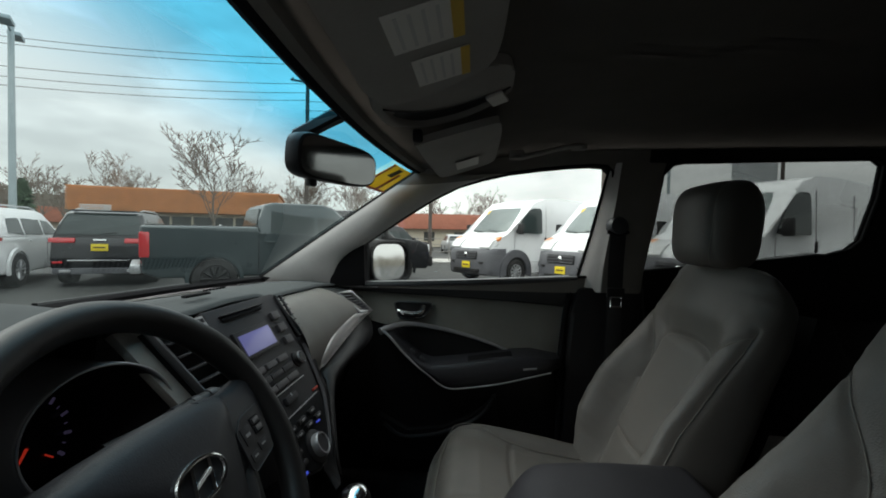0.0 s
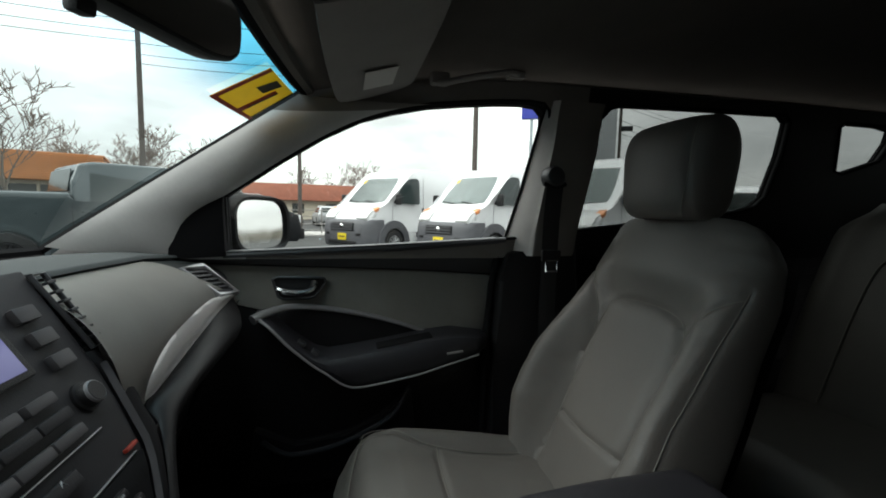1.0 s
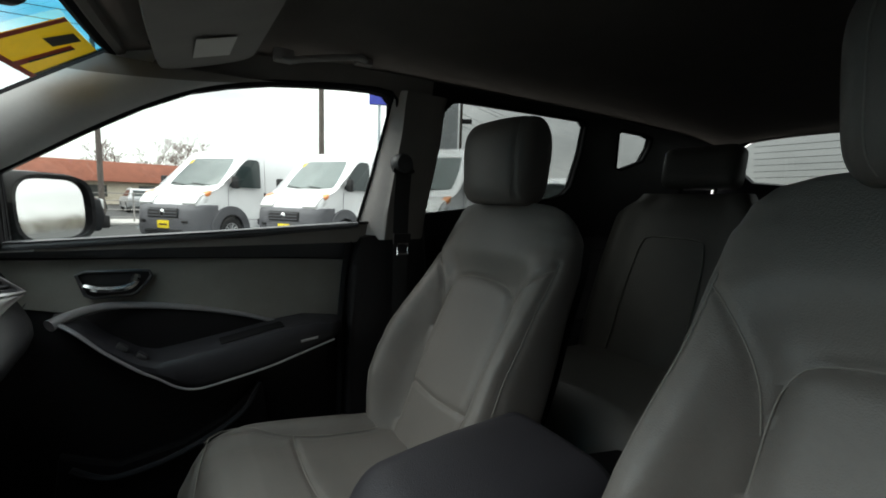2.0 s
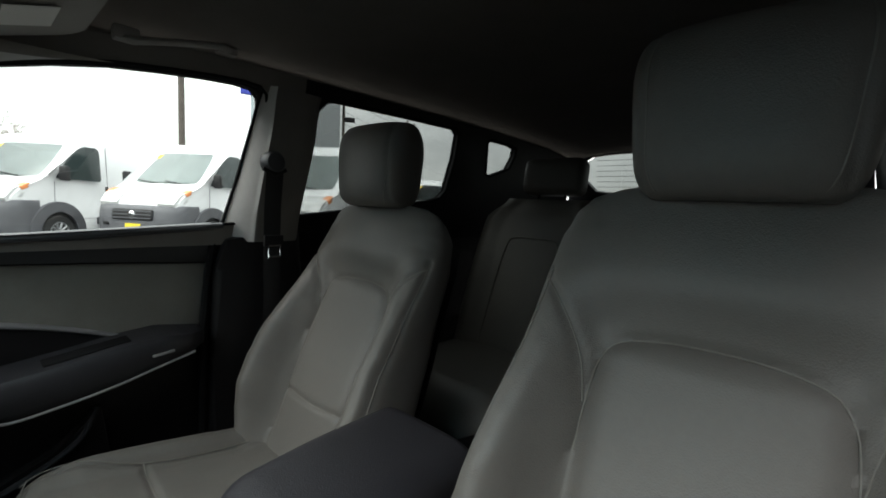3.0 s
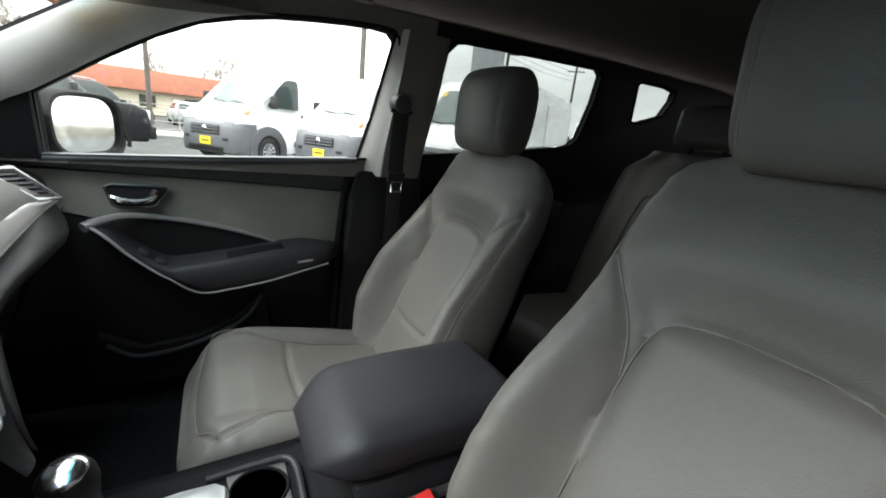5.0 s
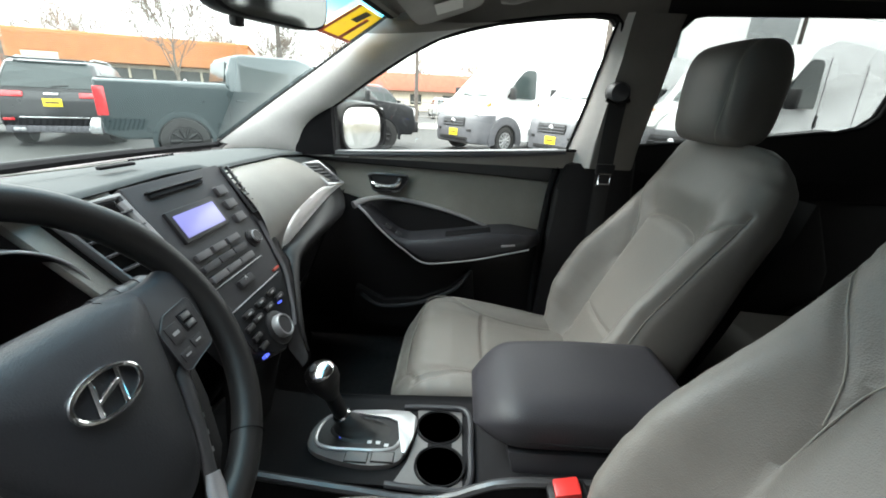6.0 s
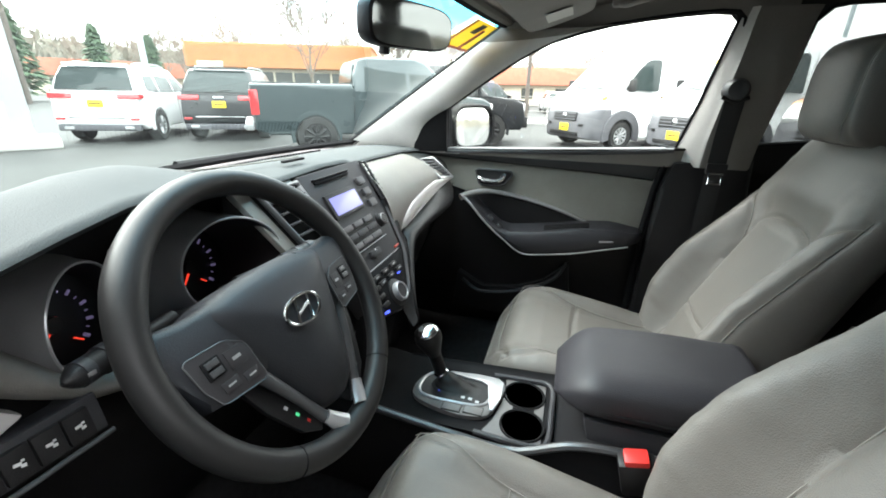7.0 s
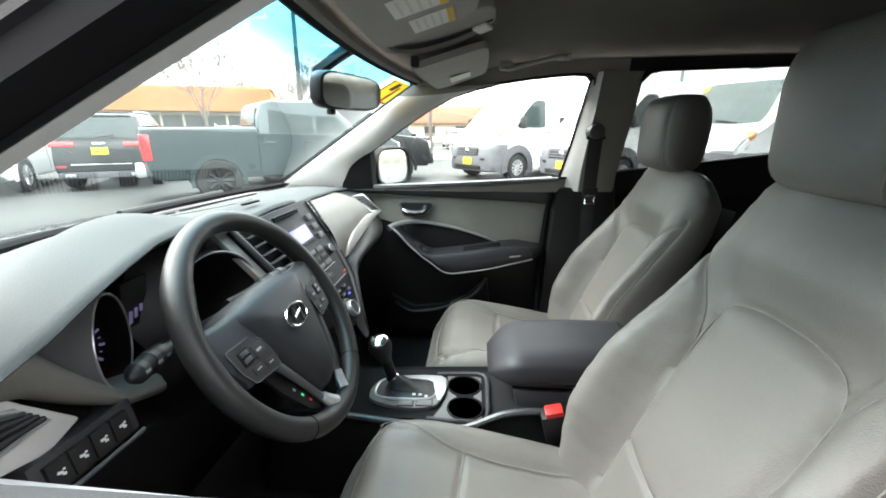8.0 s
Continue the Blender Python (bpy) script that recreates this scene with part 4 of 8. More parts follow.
        cyl(bm, back_point(0, 0.655) + Vector((s * 0.062, 0, 0)) - back_fw * 0.05, hc + Vector((s * 0.062, -0.005, -0.06)), 0.0065, None, 10)
        part("headrest_post", bm, CHROME, t, "chrome headrest post")
        bm = BM()
        lathe(bm, back_point(0, 0.655) + Vector((s * 0.062, 0, 0.012)) - back_fw * 0.06, back_up, [(0.014, -0.02), (0.016, 0.006), (0.012, 0.014), (0.007, 0.014)], 14)
        part("post_guide", bm, BLACK_PLASTIC, t)
    return t


seat_p = front_seat("light grey leather front passenger seat with headrest")
seat_p.matrix_basis = pose(0.378, 0, 0)
seat_d = front_seat("light grey leather driver's seat, raised, close to the steering wheel", -0.012)
seat_d.matrix_basis = pose(-0.396, 0.105, 0.042)


def rear_bench():
    t = thing("rear_bench", "grey leather rear bench seat in deep shade", "bench seat", (0, -0.9, 0.45))
    for x0, w in ((0.36, 0.27), (-0.36, 0.27), (0.0, 0.085)):
        rows = []
        for i in range(25):
            h = i / 24
            z = 0.66 + 0.63 * h
            wd = w * (1 - 0.28 * smooth01(0.85, 1.0, h)) * (0.94 + 0.06 * math.sin(math.pi * h))
            dp = 0.075 * (1 - 0.6 * smooth01(0.9, 1.0, h))
            ring = []
            for j in range(48):
                a = 2 * math.pi * j / 48
                c, sn = math.cos(a), math.sin(a)
                x = wd * math.copysign(abs(c) ** 0.45, c)
                q = abs(x) / wd
                bol = 0.03 * smooth01(0.55, 0.85, q) * (1 if sn > 0 else 0) * (0 if w < 0.1 else 1)
                ring.append((x0 + x, -0.94 - 0.24 * h + dp * math.copysign(abs(sn) ** 0.5, sn) + bol, z))
            rows.append(ring)
        bm = BM()
        vs = grid(bm, rows, close_u=True)
        cap(bm, list(reversed(vs[0])))
        cap(bm, vs[-1])
        bk = part("backrest", bm, REAR_LEATHER, t, angle=70)
        if w > 0.1:
            bm = BM()
            ins = curve2([(0.13, 0.08), (0.125, 0.5), (0.11, 0.70), (0.08, 0.74), (0, 0.745)], 16)
            ins = ins + [(-a, b) for a, b in reversed(ins[:-1])]
            tube(bm, [(x0 + x, -0.94 - 0.24 * h + 0.077, 0.66 + 0.63 * h) for x, h in ins], 0.003, 5)
            part("seam", bm, SEAM, bk)
            bm = BM()
            box(bm, (x0, -1.20, 1.385), (0.27, 0.10, 0.155), 0.04, rotm(8), 4)
            part("headrest", bm, REAR_LEATHER, t)
            for s in (-0.06, 0.06):
                bm = BM()
                cyl(bm, (x0 + s, -1.17, 1.25), (x0 + s, -1.19, 1.34), 0.006, None, 8)
                part("headrest_post", bm, BLACK_PLASTIC, t)
        bm = BM()
        rows = []
        for i in range(17):
            v = i / 16
            y = -0.92 + 0.52 * v
            zt = 0.70 + 0.03 * v - 0.08 * smooth01(0.85, 1.0, v) ** 2
            ring = []
            for j in range(40):
                a = 2 * math.pi * j / 40
                c, sn = math.cos(a), math.sin(a)
                ring.append((x0 + w * (1 - 0.1 * smooth01(0.9, 1, v)) * math.copysign(abs(c) ** 0.4, c), y, (zt + 0.56) / 2 + (zt - 0.56) / 2 * math.copysign(abs(sn) ** 0.45, sn)))
            rows.append(ring)
        vs = grid(bm, rows, close_u=True)
        cap(bm, list(reversed(vs[0])))
        cap(bm, vs[-1])
        part("cushion", bm, REAR_LEATHER, t, angle=70)
    return t


rear_bench()


# ---- dashboard ----
EDGE = [(-0.72, 0.655, 1.176), (-0.66, 0.668, 1.184), (-0.60, 0.690, 1.191), (-0.52, 0.718, 1.198), (-0.44, 0.745, 1.203), (-0.36, 0.760, 1.203), (-0.29, 0.768, 1.195), (-0.23, 0.776, 1.178), (-0.18, 0.785, 1.171), (-0.12, 0.792, 1.170),
        (0.0, 0.797, 1.172), (0.10, 0.797, 1.168), (0.135, 0.803, 1.160), (0.17, 0.820, 1.150), (0.3, 0.825, 1.147), (0.5, 0.822, 1.142), (0.62, 0.826, 1.130), (0.72, 0.84, 1.118)]


def stack_y(z):
    return 0.742 + 0.62 * (z - 1.105)


def edge_at(x):
    xs = [e[0] for e in EDGE]
    return float(np.interp(x, xs, [e[1] for e in EDGE])), float(np.interp(x, xs, [e[2] for e in EDGE]))


def dashboard():
    t = thing("dashboard", "slate and warm grey moulded dashboard with silver accents", "dashboard", (0, 0.9, 0.9))
    X = [-0.715 + 1.43 * i / 110 for i in range(111)]
    rows = []
    for v in range(45):
        f = v / 44
        row = []
        for x in X:
            ye, ze = edge_at(x)
            yb = 1.20 - 0.095 * (x / 0.69) ** 2
            zb = 1.118
            hump = 0.018 * math.exp(-((x + 0.37) / 0.17) ** 2) * math.sin(math.pi * min(1, f * 1.25)) if f < 0.8 else 0
            y = ye + (yb - ye) * f
            lin = ze + (zb - ze) * smooth01(0, 1, f) ** 1.2
            fc = 0.25 - 0.10 * smooth01(-0.50, -0.66, x)
            brow = 0.013 * math.exp(-((x + 0.46) / 0.17) ** 4) * smooth01(0, fc, f) * smooth01(fc + 0.075, fc, f)
            z = lin + 0.010 * math.sin(math.pi * f) + hump * 0.5 + brow
            row.append((x, y, z))
        rows.append(row)
    under = [[(x, edge_at(x)[0] + 0.006, edge_at(x)[1] - 0.014) for x in X]]
    lip = [[(x, edge_at(x)[0] - 0.004, edge_at(x)[1] - 0.006) for x in X]]
    bm = BM()
    grid(bm, under + lip + rows)
    top = part("dash_top", bm, DASH_TOP, t, "slate grey grained dashboard top", angle=60)
    # seam and flap in the top, and a speaker lid
    bm = BM()
    tube(bm, spline([(-0.33, 0.93, 1.197), (-0.2, 0.90, 1.186), (-0.06, 0.87, 1.1825), (0.02, 0.862, 1.182)], 20), 0.0016, 5)
    part("seam", bm, SEAM, top)
    bm = BM()
    box(bm, (-0.035, 0.835, 1.183), (0.058, 0.010, 0.005), 0.002, rotm(0, 0, -6))
    part("sensor_slot", bm, RUBBER, top)
    for x0, x1, n in ((-0.19, -0.02, 17), (0.035, 0.09, 5), (0.135, 0.45, 26)):
        for k in range(n):
            x = x0 + (x1 - x0) * (k + 0.5) / n
            y = 1.125 - 0.20 * max(0.0, x - 0.15) ** 1.5 - 0.1 * max(0.0, -0.05 - x)
            bm = BM()
            box(bm, (x, y, 1.126), ((x1 - x0) / n * 0.62, 0.026, 0.012), 0, rotm(-10))
            part("defroster_slot", bm, RUBBER, top, smooth=False)
    # warm grey pad before the passenger
    def low_edge(x):
        return float(np.interp(x, [0.128, 0.2, 0.35, 0.5, 0.58, 0.70], [0.690, 0.697, 0.701, 0.700, 0.702, 0.72])), float(np.interp(x, [0.128, 0.2, 0.35, 0.5, 0.58, 0.70], [0.978, 0.990, 1.006, 1.024, 1.032, 1.045]))
    def pad_point(x, f, back=0.0):
        ye, ze = edge_at(x)
        yl, zl = low_edge(x)
        y = ye + (yl - ye) * (1 - (1 - f) ** 2.3) + back
        return x, y, ze - 0.010 + (zl - ze + 0.010) * f ** 1.35
    bm = BM()
    grid(bm, [[pad_point(0.46 + (0.725 - 0.46) * i / 16, v / 10, 0.014) for i in range(17)] for v in range(11)])
    bmesh.ops.solidify(bm, geom=bm.faces[:], thickness=0.008)
    part("end_cap", bm, DASH_TOP, t, "slate grey end of the dashboard", angle=60)
    rows = []
    for v in range(17):
        f = v / 16
        row = []
        xr = lerp_tab(f, [(0, 0.492), (0.25, 0.497), (0.45, 0.505), (0.7, 0.56), (1, 0.640)])
        for x in [0.128 + (xr - 0.128) * i / 40 for i in range(41)]:
            row.append(pad_point(x, f))
        rows.append(row)
    bm = BM()
    grid(bm, rows)
    bmesh.ops.solidify(bm, geom=bm.faces[:], thickness=0.012)
    part("passenger_pad", bm, DASH_PAD, t, "warm grey soft pad before the passenger", angle=60)
    # gloss accent: a leaf that widens from a point by the centre stack to the end vent
    UP = spline([(0.160, 0.690, 1.001), (0.184, 0.693, 1.023), (0.25, 0.697, 1.046), (0.354, 0.699, 1.059), (0.443, 0.700, 1.064), (0.50, 0.703, 1.058), (0.56, 0.703, 1.050)], 30)
    LO = spline([(0.160, 0.690, 0.999), (0.207, 0.694, 0.994), (0.305, 0.696, 1.006), (0.40, 0.697, 1.018), (0.50, 0.697, 1.030), (0.58, 0.697, 1.036), (0.645, 0.698, 1.036)], 30)
    bm = BM()
    grid(bm, [[a.lerp(b, q) + Vector((0, -0.007 * math.sin(math.pi * min(1.0, q * 1.2 + 0.06)) * smooth01(0, 6, k) - 0.004, 0)) for k, (a, b) in enumerate(zip(UP, LO))] for q in [i / 8 for i in range(9)]])
    bmesh.ops.solidify(bm, geom=bm.faces[:], thickness=0.005)
    part("accent_strip", bm, PIANO, t, "gloss silver-grey accent strip", angle=60)
    # rounded slate lip under it, sweeping down beside the centre stack
    KI = spline([(0.665, 0.712, 1.034), (0.58, 0.700, 1.030), (0.447, 0.699, 1.016), (0.305, 0.698, 0.999), (0.215, 0.694, 0.988), (0.172, 0.690, 0.988), (0.150, 0.668, 0.972), (0.112, 0.645, 0.945), (0.062, 0.622, 0.908), (0.034, 0.606, 0.875), (0.026, 0.595, 0.84)], 48)
    KO = spline([(0.685, 0.700, 0.985), (0.58, 0.672, 0.984), (0.447, 0.662, 0.990), (0.330, 0.658, 0.994), (0.245, 0.657, 0.993), (0.190, 0.658, 0.980), (0.164, 0.654, 0.966), (0.122, 0.640, 0.936), (0.070, 0.618, 0.900), (0.041, 0.604, 0.870), (0.033, 0.594, 0.838)], 48)
    bm = BM()
    rows = []
    for q, ou, dn in ((0.0, 0.0, 0.0), (0.15, 0.003, -0.004), (0.4, 0.004, -0.007), (0.7, 0.002, -0.006), (0.92, -0.001, 0.0), (1.0, 0.0, 0.010), (0.95, 0.004, 0.026), (0.6, 0.02, 0.040)):
        rows.append([a.lerp(b, q) + Vector((0, ou, -dn)) for a, b in zip(KI, KO)])
    grid(bm, rows)
    part("knee_roll", bm, BLACK_PLASTIC, t, "slate grey rounded lower edge", angle=60)
    bm = BM()
    rows = []
    for z in (1.075, 1.05, 1.02, 0.995, 0.975, 0.955, 0.93, 0.905, 0.88, 0.845):
        xl = float(np.interp(z, [0.88, 0.90, 0.925, 0.963, 0.98, 1.015, 1.06], [-0.020, 0.012, 0.043, 0.083, 0.095, 0.106, 0.120]))
        a = Vector((xl, stack_y(z) + 0.008, z))
        tab = [0.84, 0.875, 0.908, 0.945, 0.972, 0.99, 1.02, 1.075]
        b = Vector((float(np.interp(z, tab, [0.026, 0.034, 0.062, 0.112, 0.150, 0.166, 0.162, 0.135])), float(np.interp(z, tab, [0.597, 0.608, 0.624, 0.647, 0.670, 0.690, 0.697, 0.722])), z))
        rows.append([a.lerp(b, q) + Vector((0, -0.006 * math.sin(math.pi * q), 0)) for q in (0, 0.2, 0.4, 0.6, 0.8, 1.0)])
    grid(bm, rows)
    bmesh.ops.solidify(bm, geom=bm.faces[:], thickness=0.006)
    ck = part("stack_cheek", bm, DASH_PAD, t, "warm grey cheek beside the centre stack, graphite below", angle=60)
    ck.data.materials.append(STACK_GREY)
    for f in ck.data.polygons:
        f.material_index = 1 if f.center.z < 0.965 else 0
    # lower dash and glovebox, dark
    rows = []
    XL = [0.118 + (0.73 - 0.118) * i / 30 for i in range(31)]
    for dy, dz in ((-0.010, -0.040), (0.0, -0.06), (0.035, -0.11), (0.075, -0.20), (0.11, -0.32), (0.20, -0.40)):
        rows.append([(x, low_edge(x)[0] + dy + (0.02 * smooth01(0.2, 0.118, x)), low_edge(x)[1] + dz) for x in XL])
    bm = BM()
    grid(bm, rows)
    bmesh.ops.solidify(bm, geom=bm.faces[:], thickness=0.01)
    lo = part("lower_dash", bm, BLACK_PLASTIC, t, "black lower dashboard with glovebox", angle=60)
    bm = BM()
    tube(bm, [(0.20, 0.695, 0.93), (0.60, 0.715, 0.955), (0.62, 0.80, 0.76), (0.20, 0.78, 0.74)], 0.003, 5, True)
    part("glovebox_gap", bm, RUBBER, lo)
    # end vent
    A, B, C, D = Vector((0.500, 0.762, 1.114)), Vector((0.556, 0.742, 1.112)), Vector((0.650, 0.700, 1.037)), Vector((0.520, 0.703, 1.056))
    vent = BM()
    tube(vent, [A, B, C, D], [0.0065, 0.009, 0.010, 0.009], 10, True)
    vf = part("end_vent", vent, SATIN, t, "silver-framed end vent")
    bm = BM()
    plate(bm, [A + Vector((0, 0.006, -0.004)), B + Vector((0, 0.006, -0.004)), C + Vector((0, 0.006, 0)), D + Vector((0, 0.006, 0))], 0.01, (0, 1, 0))
    part("backing", bm, RUBBER, vf, smooth=False)
    for k in range(1, 7):
        f = k / 7
        bm = BM()
        tube(bm, [A.lerp(D, f) + Vector((0.002, -0.002, 0)), B.lerp(C, f) + Vector((-0.002, -0.002, 0))], 0.0042, 6)
        part("slat", bm, DARK_PLASTIC, vf)
    # driver's lower panels
    XD = [-0.725 + 0.56 * i / 40 for i in range(41)]
    up = lambda x: float(np.interp(x, [-0.725, -0.66, -0.62, -0.58, -0.54, -0.50, -0.44, -0.165], [1.172, 1.170, 1.160, 1.125, 1.070, 1.022, 1.002, 0.998]))
    lw_ = lambda x: float(np.interp(x, [-0.725, -0.66, -0.60, -0.55, -0.50, -0.44, -0.165], [1.118, 1.106, 1.076, 1.030, 0.992, 0.970, 0.955]))
    bm = BM()
    rows = []
    for f, y in ((0.0, 0.825), (0.06, 0.797), (0.25, 0.780), (0.55, 0.771), (0.85, 0.772), (1.0, 0.779), (1.04, 0.80)):
        rows.append([(x, y - 0.03 * smooth01(-0.60, -0.72, x), up(x) + (lw_(x) - up(x)) * f) for x in XD])
    grid(bm, rows)
    bmesh.ops.solidify(bm, geom=bm.faces[:], thickness=0.008)
    part("driver_pad", bm, DASH_PAD, t, "warm grey panel under the instruments", angle=60)
    bm = BM()
    rows = []
    for y, dz in ((0.815, 0.004), (0.797, -0.012), (0.798, -0.075), (0.812, -0.17), (0.855, -0.29), (0.94, -0.38)):
        rows.append([(x, y - 0.02 * smooth01(-0.60, -0.72, x), lw_(x) + dz) for x in XD])
    grid(bm, rows)
    bmesh.ops.solidify(bm, geom=bm.faces[:], thickness=0.01)
    part("knee_panel", bm, BLACK_PLASTIC, t, "black knee panel", angle=60)
    # side vent by the driver's door
    bm = BM()
    plate(bm, [(-0.690, 0.775, 1.128), (-0.622, 0.777, 1.088), (-0.556, 0.780, 1.018), (-0.598, 0.780, 1.004), (-0.690, 0.777, 1.028)], 0.03, (0, 1, 0), 0.005)
    part("vent_surround", bm, PIANO, t, "satin silver surround of the side vent")
    q = [Vector((-0.685, 0.772, 1.108)), Vector((-0.622, 0.774, 1.074)), Vector((-0.592, 0.777, 1.043)), Vector((-0.685, 0.775, 1.040))]
    bm = BM()
    tube(bm, q, 0.0035, 8, True)
    sv = part("side_vent", bm, SATIN, t, "silver-framed side vent")
    bm = BM()
    plate(bm, [p + Vector((0, -0.001, 0)) for p in q], 0.003, (0, 1, 0))
    part("backing", bm, RUBBER, sv, smooth=False)
    for k in range(1, 5):
        bm = BM()
        tube(bm, [q[0].lerp(q[3], k / 5) + Vector((0, -0.003, 0)), q[1].lerp(q[2], k / 5) + Vector((0, -0.003, 0))], 0.003, 6)
        part("slat", bm, DARK_PLASTIC, sv)
    # row of keys
    p0, p1 = Vector((-0.6185, 0.768, 0.986)), Vector((-0.5185, 0.762, 0.986))
    bm = BM()
    box(bm, (p0 + p1) / 2 + Vector((0.002, 0.022, -0.002)), (0.124, 0.042, 0.044), 0.003, rotm(-10, 0, -3))
    ks = part("switch_bank", bm, DARK_PLASTIC, t)
    bm = BM()
    tube(bm, [(-0.632, 0.762, 0.961), (-0.505, 0.755, 0.962)], 0.003, 8)
    part("bank_edge", bm, SPOKE_GREY, ks, "thin graphite edge")
    for k in range(4):
        c = p0.lerp(p1, (k + 0.5) / 4)
        bm = BM()
        box(bm, c + Vector((0, 0.001, 0)), (0.0235, 0.012, 0.032), 0.0015, rotm(-10, 0, -3))
        kk = part("switch", bm, BLACK_PLASTIC, ks)
        bm = BM()
        for dx, dz, w, h in ((-0.002, 0.002, 0.006, 0.003), (0.002, -0.002, 0.004, 0.003), (0.0025, 0.0035, 0.0025, 0.002)):
            box(bm, c + Vector((dx, -0.0058, 0.001 + dz)), (w, 0.001, h), 0.0, rotm(-10, 25 - 9 * k, -3))
        part("printed_mark", bm, WHITE_MARK, kk, smooth=False)
    return t


dashboard()


def instruments():
    t = thing("instrument_cluster", "two hooded dials with red needles and blue marks", "instrument cluster", (-0.37, 0.82, 1.07))
    bm = BM()
    X = [-0.66 + 0.49 * i / 30 for i in range(31)]
    rows = [[(x, edge_at(x)[0] + 0.006, edge_at(x)[1] - 0.012) for x in X], [(x, edge_at(x)[0] + 0.05, edge_at(x)[1] - 0.022) for x in X], [(x, 0.89, min(edge_at(x)[1] - 0.03, 1.16)) for x in X], [(x, 0.895, 1.06) for x in X], [(x, 0.885, 0.985) for x in X], [(x, 0.80, 0.975) for x in X]]
    grid(bm, rows)
    part("binnacle", bm, BLACK_PLASTIC, t, "black recess under the hood", angle=60)
    tilt = Vector((0, -1, 0.18)).normalized()
    for cx, cy, cz, r, yaw, dx in ((-0.463, 0.812, 1.065, 0.065, 0.475, -0.476), (-0.277, 0.776, 1.061, 0.074, -0.457, -0.288)):
        # the sleeve's mouth is cut on the slant, longer at the outer side; the dial lies deep inside it
        mouth = Vector((cx, cy, cz))
        mn = Vector((math.sin(yaw), -math.cos(yaw), 0.05)).normalized()
        mu = mn.cross(Vector((0, 0, 1))).normalized()
        mv = mu.cross(mn)
        c = Vector((dx, 0.868, cz - 0.012))
        bu, bv = Vector((-1, 0, 0)), Vector((0, 0.18, 1)).normalized()

        def sleeve(q, f, k, grow):
            a = 2 * math.pi * k / 56
            p0 = mouth + (mu * math.cos(a) + mv * math.sin(a)) * r * q
            p1 = c + (bu * math.cos(a) + bv * math.sin(a)) * r * grow
            return p0.lerp(p1, f)
        bm = BM()
        grid(bm, [[sleeve(q, f, k, g) for k in range(56)] for q, f, g in ((0.985, 1.0, 0.94), (0.985, 0.5, 0.94), (0.985, 0.04, 0.94), (0.995, 0.0, 1.0), (1.025, 0.0, 1.0), (1.04, 0.03, 1.16), (1.06, 0.3, 1.20), (1.08, 0.7, 1.24), (1.08, 1.0, 1.28))], close_u=True)
        part("bezel", bm, HOOD_GREY, t, "graphite dial hood")
        bm = BM()
        grid(bm, [[sleeve(0.982, f, k, 0.935) for k in range(56)] for f in (0.03, 0.3, 0.6, 1.0)], close_u=True)
        part("sleeve_lining", bm, BLACK_PLASTIC, t)
        bm = BM()
        tube(bm, [sleeve(1.01, -0.005, k, 1.0) for k in range(56)], 0.0016, 6, True)
        part("ring", bm, SATIN, t)
        bm = BM()
        r = r * 0.86
        lathe(bm, c, tilt, [(r * 1.10, 0.002), (0.001, 0.004)], 40)
        d = part("dial", bm, DIAL_FACE, t, "black dial face")
        u = Vector((1, 0, 0))
        for k in range(19):
            a = radians(225 - 15 * k)
            bm = BM()
            p = c + tilt * 0.008
            w = u * math.cos(a) + Vector((0, 0.18, 1)).normalized() * math.sin(a)
            tube(bm, [p + w * r * 0.66, p + w * r * (0.72 if k % 2 else 0.78)], 0.0009 if k % 2 else 0.0022, 4)
            part("mark", bm, DIAL_BLUE, d)
        a = radians(230)
        w = u * math.cos(a) + Vector((0, 0.18, 1)).normalized() * math.sin(a)
        bm = BM()
        tube(bm, [c + tilt * 0.012 - w * 0.010, c + tilt * 0.012 + w * r * 0.50], [0.0026, 0.0010], 6)
        part("needle", bm, NEEDLE, d, "red lit needle")
        bm = BM()
        lathe(bm, c, tilt, [(0.011, 0.006), (0.010, 0.016), (0.001, 0.017)], 16)
        part("needle_hub", bm, BLACK_PLASTIC, d)
        sub = c + u * 0.026 - Vector((0, 0, 1)) * 0.034
        bm = BM()
        tube(bm, [sub + tilt * 0.010, sub + tilt * 0.010 + (u * -0.6 + Vector((0, 0, 1)) * 0.5).normalized() * 0.012], 0.0010, 5)
        part("small_needle", bm, NEEDLE, d)
    bm = BM()
    box(bm, (-0.380, 0.850, 1.085), (0.052, 0.006, 0.080), 0.003, rotm(10))
    sc = part("trip_display", bm, DIAL_FACE, t, "small dark trip display")
    for k in range(3):
        bm = BM()
        box(bm, (-0.394 + 0.011 * k, 0.8455, 1.066 + 0.004 * k), (0.005, 0.002, 0.020 - 0.004 * k), 0.0, rotm(10))
        part("display_bar", bm, DIAL_BLUE, sc, smooth=False)


instruments()


# ---- centre stack ----
ST_ROT = rotm(-math.degrees(math.atan(0.62)))


def on_stack(x, z, out=0.0):
    n = Vector((0, -1, 0.62)).normalized()
    return Vector((x, stack_y(z), z)) + n * out


